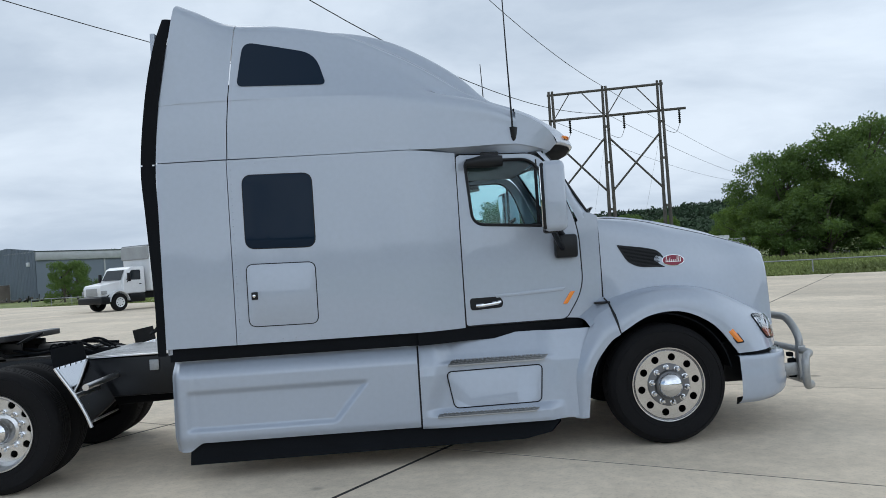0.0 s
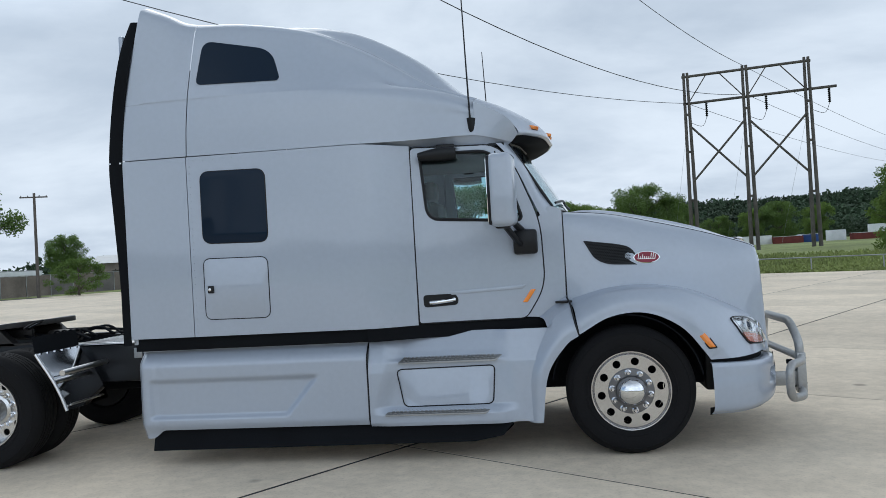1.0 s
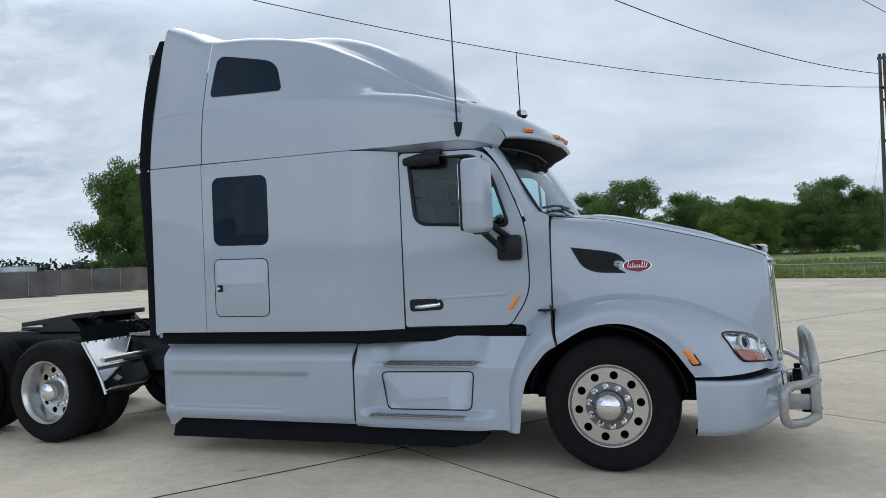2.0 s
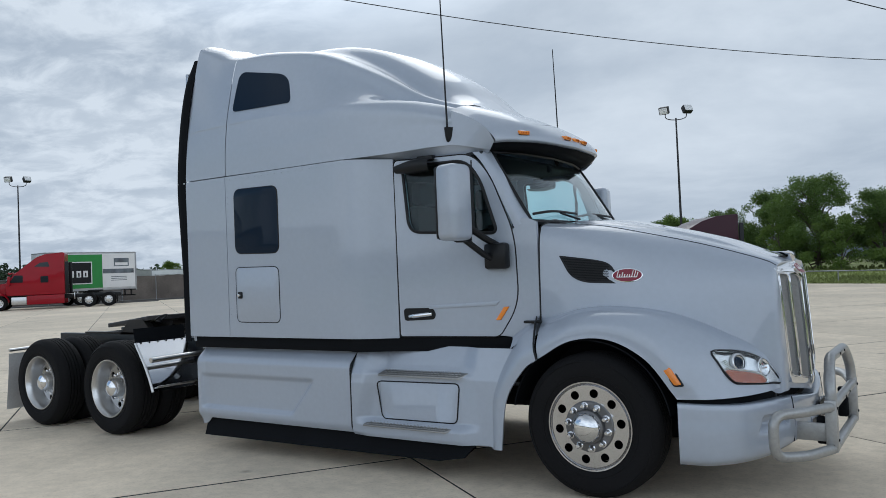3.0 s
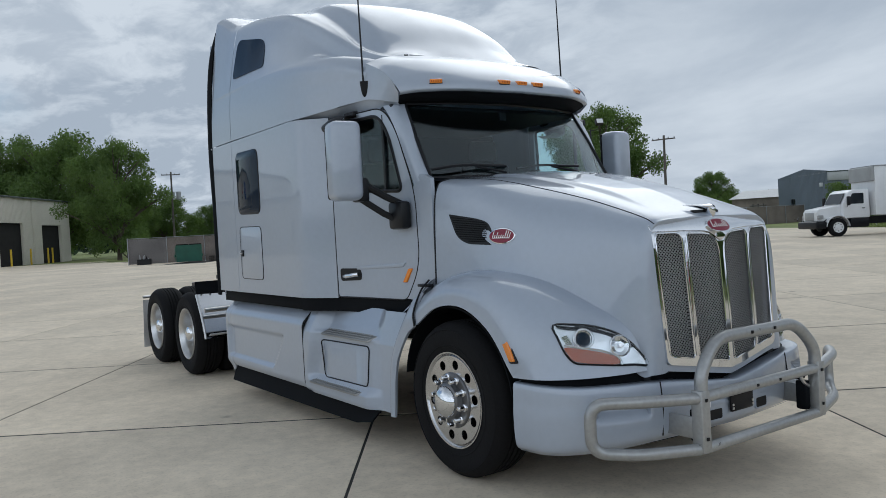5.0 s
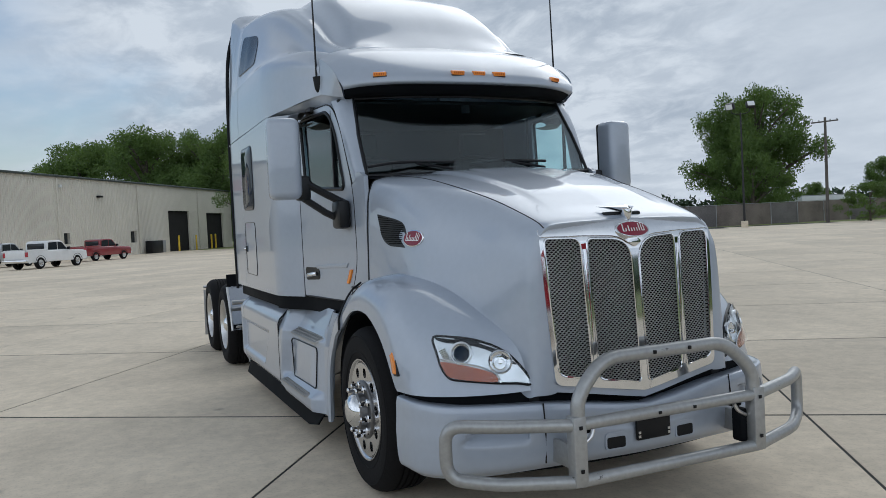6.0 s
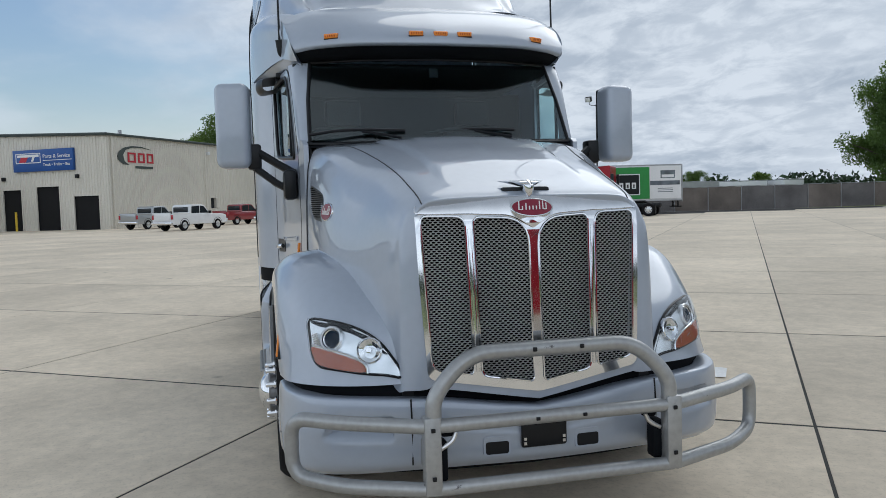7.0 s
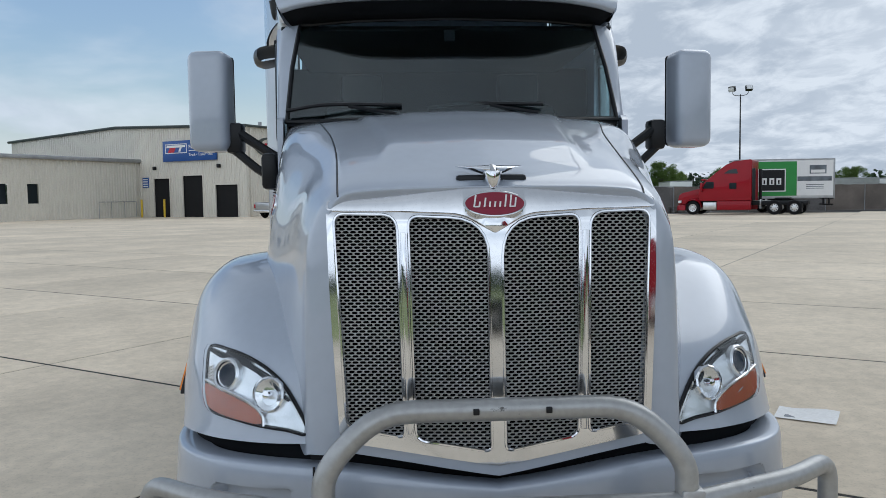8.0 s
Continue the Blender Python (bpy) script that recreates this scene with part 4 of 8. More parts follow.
for sgn in (-1, 1):
    h = part("head_lamp", flipped(hl_patch(1.0, 0.004), sgn), REFL, truck, "clear head lamp with amber turn signal")
    part("lamp_gasket", flipped(tube([surf(FEND, q[0], q[1], 0.004, 1) for q in line], 0.007, 6, closed=True), sgn), SATIN, h)
    # amber turn signal along the lower outer edge
    am = [(0.825, 0.533), (0.865, 0.525), (0.900, 0.532), (0.928, 0.595), (0.950, 0.70), (0.956, 0.775), (0.930, 0.772), (0.905, 0.715), (0.872, 0.635), (0.843, 0.575)]
    abm = bmesh.new()
    vs = [abm.verts.new(Vector(surf(FEND, a, b, 0.010, 1))) for a, b in catmull(am, 24, closed=True)]
    bmesh.ops.contextual_create(abm, geom=vs)
    part("turn_signal", flipped(thicken(abm, 0.006), sgn), TURN, h)
    for (u, v), r, nm in (((0.825, 0.661), 0.050, "projector_lamp"), ((0.892, 0.826), 0.060, "beam_bowl")):
        c, d = Vector(surf(FEND, u, v, 0.004, 1)), Vector(surf(FEND, u, v, 0.03, 1))
        if sgn > 0:
            c.y, d.y = -c.y, -d.y
        w = (Vector((1.0, sgn * 0.45, 0.05)) * 0.6 + (d - c).normalized()).normalized()
        prof = [(r, -0.008), (r, 0.014), (r * 0.9, 0.018), (r * 0.86, 0.010), (r * 0.5, 0.0), (0.0, -0.004)]
        o = part(nm, lathe(prof, 14 if nm == "beam_bowl" else 28), CHROME, h, sharp=0.2 if nm == "beam_bowl" else 0.55)
        o.matrix_basis = Matrix.Translation(c) @ Vector((0, 1, 0)).rotation_difference(w).to_matrix().to_4x4()
        if nm == "projector_lamp":
            part("lamp_ring", lathe([(r * 0.98, 0.012), (r * 1.06, 0.02), (r * 1.16, 0.016), (r * 1.2, 0.0)], 30), REFL, o)
            part("lens_ball", lathe([(0.0, 0.022), (r * 0.4, 0.020), (r * 0.72, 0.012), (r * 0.78, 0.004)], 20), TINT, o)
        else:
            part("bulb_shield", lathe([(0.0, 0.03), (0.012, 0.028), (0.014, 0.0)], 12), CHROME, o)
    # dark brow along the upper edge and a row of small facets at the outer end
    brow = [(0.722, 0.618), (0.757, 0.698), (0.805, 0.788), (0.857, 0.862), (0.908, 0.911), (0.910, 0.903), (0.863, 0.851), (0.812, 0.777), (0.766, 0.688), (0.735, 0.613)]
    bb = bmesh.new()
    bmesh.ops.contextual_create(bb, geom=[bb.verts.new(Vector(surf(FEND, a, b, 0.012, 1))) for a, b in brow])
    part("lamp_brow", flipped(thicken(bb, 0.004), sgn), TRIM, h)
    for k in range(6):
        a, b = 0.782 + 0.009 * k, 0.573 - 0.004 * k
        part("facet", flipped(tube([surf(FEND, a, b, 0.012, 1), surf(FEND, a + 0.002, b + 0.035, 0.014, 1)], 0.0035, 6), sgn), CHROME, h)
    part("chrome_divider", flipped(tube([surf(FEND, a, b, 0.016, 1) for a, b in catmull([(0.815, 0.545), (0.838, 0.582), (0.868, 0.645), (0.902, 0.728), (0.935, 0.785), (0.962, 0.785)], 18)], 0.005, 6), sgn), CHROME, h)
    lens = part("lamp_lens", flipped(thicken(hl_patch(0.99, 0.022), 0.003), sgn), CLEAR, h)
    lens.visible_shadow = False




# bumper
BUMP = []
for x, y, zt, zb in ((0.60, -1.125, 0.676, 0.285), (0.80, -1.10, 0.672, 0.29), (0.98, -1.01, 0.670, 0.31), (1.11, -0.82, 0.672, 0.33), (1.19, -0.5, 0.660, 0.345), (1.23, -0.2, 0.626, 0.35), (1.24, 0.0, 0.606, 0.35)):
    n = Vector((x - 0.3, y * 0.9, 0)).normalized() if y else Vector((1, 0, 0))
    BUMP.append([(x - n.x * 0.10, y - n.y * 0.10, zt - 0.005), (x - n.x * 0.02, y - n.y * 0.02, zt), (x, y, zt - 0.02), (x + n.x * 0.006, y + n.y * 0.006, zt - 0.1), (x + n.x * 0.012, y + n.y * 0.012, (zt + zb) / 2), (x, y, zb + 0.05), (x - n.x * 0.05, y - n.y * 0.05, zb)])


def bumper_skin():
    """The bumper's sheet with a pocket sunk in at each end."""
    bm = loft(BUMP, 150, 70, flip=True)
    for v in bm.verts:
        n = Vector((v.co.x - 0.3, v.co.y * 0.9, 0)).normalized()
        y, z = v.co.y, v.co.z
        if v.co.x - (0.98 if y > -0.6 else 0.80) < 0:
            continue
        top = 0.597 - 0.10 * smooth01((-0.90 - y) / 0.07)
        m = smooth01((y + 0.965) / 0.02) * smooth01((-0.655 - y) / 0.02) * smooth01((top - z) / 0.012) * smooth01((z - 0.478) / 0.07)
        v.co -= n * 0.055 * m
    return mirror_into(bm)


part("bumper", bumper_skin(), PAINT, truck, sharp=0.9)
# black filler block that darkens the space behind the bumper
part("bumper_backing", box(0.62, 0.98, -0.72, 0.72, 0.40, 0.76, 0.02), SATIN, truck, "black block shading the gap behind the bumper")
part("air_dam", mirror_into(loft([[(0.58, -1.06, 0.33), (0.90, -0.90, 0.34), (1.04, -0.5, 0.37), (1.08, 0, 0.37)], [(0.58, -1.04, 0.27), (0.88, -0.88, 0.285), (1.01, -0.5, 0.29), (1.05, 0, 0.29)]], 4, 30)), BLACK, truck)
# added black sheet: the shadow between hood and bumper as a solid strip
part("hood_gap", mirror_into(loft([[(0.62, -1.085, 0.735), (0.82, -1.01, 0.735), (0.99, -0.80, 0.74), (1.08, -0.55, 0.75), (1.10, 0, 0.74)], [(0.62, -1.085, 0.60), (0.82, -1.01, 0.60), (0.99, -0.80, 0.60), (1.08, -0.55, 0.60), (1.10, 0, 0.60)]], 4, 40)), BLACK, truck, "black sheet shading the gap between hood and bumper")
# tow slots and the plate holder
for y in (-0.215, 0.21):
    s = part("tow_slot", plate(rounded([(y - 0.062, 0.405), (y - 0.062, 0.49), (y + 0.062, 0.49), (y + 0.062, 0.405)], 0.02), (), 0.012, lambda u, v, w: (1.242 + w - 0.05 * abs(u), u, v)), PAINT, truck)
    # flat black plate on the bumper, painted as the shade in the slot
    part("slot_opening", plate(rounded([(y - 0.052, 0.413), (y - 0.052, 0.468), (y + 0.052, 0.468), (y + 0.052, 0.413)], 0.012), (), 0.014, lambda u, v, w: (1.242 + w - 0.05 * abs(u), u, v)), SATIN, s)
pl = part("plate_holder", box(1.255, 1.27, -0.11, 0.10, 0.435, 0.565, 0.01), SATIN, truck, "black number plate holder")
for y in (-0.095, 0.085):
    for z in (0.455, 0.475):
        part("bolt", box(1.27, 1.275, y - 0.006, y + 0.006, z - 0.006, z + 0.006), ALU, pl)
# black box for the shadow below the grille
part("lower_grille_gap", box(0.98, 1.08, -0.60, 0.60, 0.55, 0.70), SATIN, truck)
both(part("bumper_seam", tube([(1.172, -0.58, 0.67), (1.186, -0.58, 0.55), (1.175, -0.58, 0.38)], 0.004, 6), SATIN, truck))

# near-black that holds the shade behind the mesh and the wheel holes
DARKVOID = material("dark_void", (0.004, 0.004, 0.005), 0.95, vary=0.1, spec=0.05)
# grille: bright surround with four mesh panes
def nose_x(y, z):
    """The front of the grille surround: it leans back upwards and comes to a shallow point."""
    return 1.210 - 0.045 * smooth01(abs(y) / 0.55) - 0.045 * (z - 0.72) / 0.75 - 0.045 * smooth01((z - 1.43) / 0.13)


def on_nose(off=0.0):
    return lambda u, v, w: (nose_x(u, v) + off + w, u, v)


SUR = rounded([(-0.497, 0.745), (-0.522, 1.20), (-0.530, 1.505), (0.0, 1.548), (0.530, 1.505), (0.522, 1.20), (0.497, 0.745), (0.0, 0.668)], [0.04, 0.1, 0.05, 0.2, 0.05, 0.1, 0.04, 0.02], 6)
PANES = []
for sgn in (-1, 1):
    PANES.append(rounded([(sgn * 0.476, 0.788), (sgn * 0.506, 1.462), (sgn * 0.308, 1.456), (sgn * 0.292, 0.757)], [0.045, 0.035, 0.05, 0.025], 6))
    PANES.append(rounded([(sgn * 0.258, 0.750), (sgn * 0.272, 1.452), (sgn * 0.022, 1.440), (sgn * 0.022, 0.713)], [0.035, 0.035, 0.12, 0.025], 6))
part("hood_lip", plate([(-0.53, 0.752), (-0.53, 0.715), (-0.30, 0.680), (0.0, 0.632), (0.30, 0.680), (0.53, 0.715), (0.53, 0.752), (0.0, 0.672)], (), 0.02, on_nose(-0.034), fine=0.07), PAINT, truck)
part("grille_surround", plate(SUR, PANES, 0.03, on_nose(-0.03), fine=0.07), CHROME, truck, "polished chrome grille surround")
crown = rounded([(-0.528, 1.472), (-0.528, 1.506), (0.0, 1.549), (0.528, 1.506), (0.528, 1.472), (0.30, 1.468), (0.10, 1.458), (0.024, 1.41), (0.0, 1.395), (-0.024, 1.41), (-0.10, 1.458), (-0.30, 1.468)], [0.01, 0.05, 0.2, 0.05, 0.01, 0.02, 0.05, 0.02, 0.01, 0.02, 0.05, 0.02], 4)
part("grille_crown", plate(crown, (), 0.006, on_nose(0.0), bevel=0.002, fine=0.07), CHROME, truck)
MESH = material("steel_mesh", (0.52, 0.52, 0.52), 0.42, 0.6, vary=0.1)


def mesh_pane(line):
    """A punched sheet: staggered flat hexagonal holes with bright ribs between."""
    us, vs = [q[0] for q in line], [q[1] for q in line]
    from_left, to_right, low, high = min(us), max(us), min(vs), max(vs)
    pw, ph = 0.0237, 0.0098
    P, F = [], []

    def edges_at(v):
        xs = []
        for i in range(len(line)):
            a, b = line[i], line[(i + 1) % len(line)]
            if (a[1] - v) * (b[1] - v) < 0:
                xs.append(a[0] + (b[0] - a[0]) * (v - a[1]) / (b[1] - a[1]))
        return (min(xs), max(xs)) if len(xs) >= 2 else None

    hole = [(-0.45, 0.0), (-0.25, 0.42), (0.25, 0.42), (0.45, 0.0), (0.25, -0.42), (-0.25, -0.42)]
    rim = [(-0.5, 0.0), (-0.5, 0.5), (-0.25, 0.5), (0.25, 0.5), (0.5, 0.5), (0.5, 0.0), (0.5, -0.5), (0.25, -0.5), (-0.25, -0.5), (-0.5, -0.5)]
    for r in range(int((high - low) / ph) + 1):
        v = low + (r + 0.5) * ph
        span = edges_at(v)
        if not span:
            continue
        for c in range(-1, int((to_right - from_left) / pw) + 2):
            u = from_left + (c + 0.5 * (r % 2)) * pw
            if not (span[0] - pw * 0.4 < u < span[1] + pw * 0.4):
                continue
            k = len(P)
            at = nose_x(u, v)
            P += [(at - 0.0125, u + x * pw, v + y * ph) for x, y in hole]
            P += [(at - 0.0145, u + x * pw, v + y * ph) for x, y in rim]
            P += [(at - 0.0185, u + x * pw, v + y * ph) for x, y in hole]
            o = k + 6
            F += [(o, k, k + 1, o + 2, o + 1), (o + 2, k + 1, k + 2, o + 3), (o + 3, k + 2, k + 3, o + 5, o + 4),
                  (o + 5, k + 3, k + 4, o + 7, o + 6), (o + 7, k + 4, k + 5, o + 8), (o + 8, k + 5, k, o, o + 9)]
            F += [(k + i, k + 16 + i, k + 16 + (i + 1) % 6, k + (i + 1) % 6) for i in range(6)]
    me = bpy.data.meshes.new("mesh_pane")
    me.from_pydata(P, [], F)
    me.materials.append(MESH)
    o = new("mesh_pane", me)
    o.parent = truck
    return o


for line in PANES:
    mesh_pane(line)
    part("pane_rim", tube([(nose_x(u, v) + 0.001, u, v) for u, v in line], 0.005, 6, closed=True), CHROME, truck)
# plain radiator block, its shade painted in so the mesh holes read dark
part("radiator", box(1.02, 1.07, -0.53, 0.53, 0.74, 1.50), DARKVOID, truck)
for sgn in (-1, 1):
    part("grille_bar", plate([(sgn * 0.266, 0.77), (sgn * 0.281, 1.40), (sgn * 0.298, 1.40), (sgn * 0.284, 0.77)], (), 0.008, on_nose(0.0), bevel=0.003, fine=0.1), CHROME, truck)
badge("front_badge", lambda u, v, w: (nose_x(u, 1.488 + v) + 0.006 + w + 0.01 * (1 - (u / 0.1) ** 2) - 0.2 * v, u, 1.488 + v), 0.100, 0.040)
part("badge_backing", plate([(0.1 * math.cos(t), 1.488 + 0.04 * math.sin(t)) for t in np.linspace(0, 2 * math.pi, 32, endpoint=False)], (), 0.03, lambda u, v, w: (nose_x(u, v) - 0.012 + w - 0.2 * (v - 1.488) , u, v)), CHROME, truck)
# hood ornament
def ringed(sections):
    """A closed skin through flat oval sections (centre, axis a, axis b)."""
    rows = [[Vector(c) + Vector(a) * math.cos(q) + Vector(b) * math.sin(q) for q in np.linspace(0, 2 * math.pi, 17)] for c, a, b in sections]
    bm = grid_mesh(rows)
    bmesh.ops.remove_doubles(bm, verts=bm.verts, dist=0.0002)
    bmesh.ops.recalc_face_normals(bm, faces=bm.faces)
    return bm


orn = part("hood_ornament", ringed([((1.10, 0, 1.612), (0.004, 0, 0), (0, 0.004, 0)), ((1.10, 0, 1.605), (0.022, 0, 0), (0, 0.020, 0)), ((1.105, 0, 1.588), (0.034, 0, 0), (0, 0.031, 0)), ((1.112, 0, 1.568), (0.030, 0, 0), (0, 0.027, 0)), ((1.112, 0, 1.552), (0.026, 0, 0), (0, 0.021, 0)), ((1.11, 0, 1.535), (0.02, 0, 0), (0, 0.014, 0))]), CHROME, truck, "winged chrome hood ornament")
for sgn in (-1, 1):
    part("wing", ringed([((1.09, sgn * 0.01, 1.594), (0.045, 0, 0), (0, 0, 0.016)), ((1.08, sgn * 0.035, 1.596), (0.04, 0, 0), (0, 0, 0.013)), ((1.06, sgn * 0.065, 1.601), (0.03, 0, 0), (0, 0, 0.008)), ((1.035, sgn * 0.092, 1.606), (0.018, 0, 0), (0, 0, 0.004)), ((1.01, sgn * 0.110, 1.609), (0.004, 0, 0), (0, 0, 0.001))]), CHROME, orn)
# added black block for the shadow slots beneath the wings
part("ornament_base", box(1.045, 1.085, -0.115, 0.115, 1.548, 1.58, 0.012), SATIN, truck)

# marker lamps on the visor
TURNLENS = material("deep_amber_lens", (0.45, 0.08, 0.01), 0.2, coat=0.5, vary=0.1, scale=30)
for y, x, z in ((-0.69, -0.634, 2.603), (-0.160, -0.516, 2.606), (0.0, -0.513, 2.606), (0.160, -0.516, 2.606), (0.69, -0.634, 2.603)):
    m = part("roof_marker_lamp", box(-0.035, 0.02, -0.045, 0.045, -0.015, 0.015, 0.007), AMBER, truck, "amber roof marker lamp")
    part("lamp_base", box(-0.035, 0.012, -0.05, 0.05, -0.022, -0.012, 0.004), SATIN, m)
    for k in range(5):
        part("lens_ridge", box(0.0195, 0.022, -0.036 + k * 0.0155, -0.031 + k * 0.0155, -0.006, 0.008), TURNLENS, m)
    m.matrix_basis = pose(x + 0.015, y, z, 0, 12, -28 * (y / 0.69) * -1 if abs(y) > 0.5 else 0)

# antennas
for sgn in (-1, 1):
    a = part("antenna_base", loft([[(-1.165, -0.975, 2.67), (-1.115, -1.03, 2.67), (-1.065, -0.975, 2.67)], [(-1.150, -0.975, 2.58), (-1.115, -1.015, 2.58), (-1.08, -0.975, 2.58)], [(-1.13, -0.975, 2.55), (-1.115, -0.99, 2.55), (-1.10, -0.975, 2.55)]], 10, 10), SATIN, truck)
    wbm = tube([(-1.115, -1.0, 2.66), (-1.125, -1.0, 3.2), (-1.14, -1.005, 4.25 if sgn < 0 else 3.71)], 0.008, 8, r_end=0.004)
    wh = part("whip", wbm, SATIN, a)
    if sgn > 0:
        for o in (a, wh):
            for v in o.data.vertices:
                v.co.y = -v.co.y
            o.data.flip_normals()

# side fairings
def tank_y(x, z):
    y = 1.205
    y -= 0.115 * smooth01((z - 0.80) / 0.16) ** 1.3
    y -= 0.05 * smooth01((0.36 - z) / 0.12)
    # recessed flank panel with a raked front end
    s = min(1.0, max(0.0, (z - 0.40) / 0.30))
    xf = -2.66 + 0.26 * s
    inside = smooth01((z - 0.385) / 0.035) * smooth01((0.72 - z) / 0.05) * smooth01((xf - x) / 0.06) * smooth01((x + 3.85) / 0.04)
    y -= 0.034 * inside
    y -= 0.010 * smooth01((x + 3.80) / 0.02) * smooth01((-3.70 - x) / 0.1) * 0.6
    # rear end turns in
    y -= 0.10 * smooth01((-3.86 - x) / 0.11) ** 2
    return y


def flank(x0, x1, fy, zb, zt, nx, nz):
    rows = [[(x, -fy(x, zb(x) + (zt(x) - zb(x)) * j / nz), zb(x) + (zt(x) - zb(x)) * j / nz) for j in range(nz + 1)] for x in np.linspace(x0, x1, nx + 1)]
    return thicken(grid_mesh(rows, flip=True), -0.015)


both(part("tank_fairing", flank(-3.965, -2.022, tank_y, lambda x: 0.30 - 0.07 * smooth01((-3.72 - x) / 0.14), lambda x: 0.935 + 0.01 * (x + 4), 130, 60), PAINT, truck, sharp=1.2))
both(part("fairing_top", box(-3.93, -2.03, -1.10, -0.9, 0.925, 0.945), PAINT, truck))
both(part("tank", lathe([(0.0, -0.95), (0.28, -0.95), (0.30, -0.93), (0.30, 0.93), (0.28, 0.95), (0.0, 0.95)], 28), ALU, truck))
for o in [o for o in bpy.data.objects if o.name.split(".")[0] == "tank"]:
    o.matrix_basis = pose(-2.95, -0.80 if o.name == "tank" else 0.80, 0.62, 0, 0, 90)


def step_y(x, z):
    zs = [0.27, 0.31, 0.375, 0.40, 0.43, 0.70, 0.735, 0.775, 0.80, 0.84, 1.0]
    mid = [1.19, 1.205, 1.205, 1.18, 1.142, 1.128, 1.128, 1.135, 1.09, 1.06, 0.975]
    end = [1.16, 1.20, 1.205, 1.205, 1.205, 1.205, 1.20, 1.195, 1.185, 1.165, 1.07]
    m, e = float(np.interp(z, zs, mid)), float(np.interp(z, zs, end))
    rake = 0.16 * smooth01((z - 0.4) / 0.4)
    fr = smooth01((x + 2.0 - 0.10 * (1 - smooth01((0.75 - z) / 0.35))) / 0.16)
    y = e + (m - e) * fr
    tail = smooth01((x + 1.0 + rake * 0.3) / 0.16)
    y = y + (float(np.interp(z, [0.27, 0.5, 0.75, 1.0], [1.135, 1.12, 1.105, 1.03])) - y) * tail
    return y


def step_skin(nx=110, nz=96):
    """The step fairing, up to the edge of the fender behind the wheel and in under the sill."""
    rows = []
    for i in range(nx + 1):
        row = []
        for j in range(nz + 1):
            z = 0.285 + 0.70 * j / nz
            end = -0.71 + 0.02 * smooth01((z - 0.3) / 0.3) + 0.15 * smooth01((z - 0.62) / 0.42)
            x = -2.008 + (end + 2.008) * i / nx
            row.append((x, -step_y(x, z), z))
        rows.append(row)
    return thicken(grid_mesh(rows, flip=True), -0.015)


both(part("step_fairing", step_skin(), PAINT, truck, sharp=1.2))
TREAD = material("perforated_tread", (0.30, 0.30, 0.295), 0.45, 0.8, vary=0.15)


def tread(x0, x1, y0, z0, y1, z1):
    at = lambda v: z0 + (z1 - z0) * (v - y0) / (y1 - y0)
    t = part("step_tread", plate(rounded([(x0 + 0.03, y0), (x1 + 0.02, y0), (x1 - 0.05, y1), (x0 - 0.0, y1)], 0.012, 3), (), 0.012, lambda u, v, w: (u, -v, at(v) + w - 0.012), bevel=0.003), TREAD, truck, "perforated aluminium step")
    bm = bmesh.new()
    n = int((x1 - x0) / 0.035)
    for i in range(n):
        for j in range(3):
            cx, cy = x0 + 0.05 + (x1 - x0 - 0.12) * i / (n - 1) + 0.012 * (j % 2), y0 + (y1 - y0) * (0.2 + 0.3 * j)
            join(bm, tube([(cx + 0.009 * math.cos(a), -cy - 0.007 * math.sin(a), at(cy) + 0.002) for a in np.linspace(0, 2 * math.pi, 6, endpoint=False)], 0.0035, 4, closed=True))
    teeth = part("grip_teeth", bm, TREAD, t, kind="stuff")
    t2 = mirrored(t)
    mirrored(teeth, t2)


tread(-1.78, -0.965, 1.075, 0.808, 1.150, 0.770)
tread(-1.89, -1.055, 1.150, 0.408, 1.225, 0.380)
PANEL = rounded([(-1.745, 0.425), (-1.795, 0.715), (-1.02, 0.725), (-1.045, 0.43)], 0.045, 6)
both(part("step_panel", plate(PANEL, (), 0.006, lambda u, v, w: (u, -step_y(-1.4, v) - w + 0.004, v), bevel=0.001, fine=0.05), PAINT, truck))
both(part("step_panel_seal", tube([(u, -max(step_y(u, v), step_y(-1.4, v)) - 0.003, v) for u, v in PANEL], 0.005, 6, closed=True), SATIN, truck))
both(part("fairing_joint", tube([(-2.015, -tank_y(-2.03, z) + 0.004, z) for z in np.linspace(0.31, 0.93, 16)], 0.007, 6), SATIN, truck))
both(part("lower_skirt", thicken(grid_mesh([[(x, -1.13 - 0.05 * smooth01((0.32 - z) / 0.2), z) for z in (zb, 0.26, 0.34)] for x, zb in ((-3.84, 0.135), (-3.0, 0.14), (-2.0, 0.145), (-1.2, 0.15), (-0.98, 0.19), (-0.9, 0.28))], flip=True), -0.012), BLACK, truck))
part("sill_band", box(-3.955, -1.96, -1.165, 1.165, 0.945, 1.052, 0.004), BLACK, truck, "black band under the cab")
both(part("sill_bracket", plate([(-2.0, 0.945), (-2.0, 1.058), (-0.66, 1.058), (-0.615, 1.035), (-0.63, 0.97), (-0.70, 0.945)], (), 0.05, lambda u, v, w: (u, -side_y(u) + 0.062 - w, v), fine=0.06), BLACK, truck, "black sill strip under the door"))

# mirrors
MIRROR = material("mirror_face", (0.8, 0.82, 0.84), 0.02, 1.0, vary=0, fine=0)


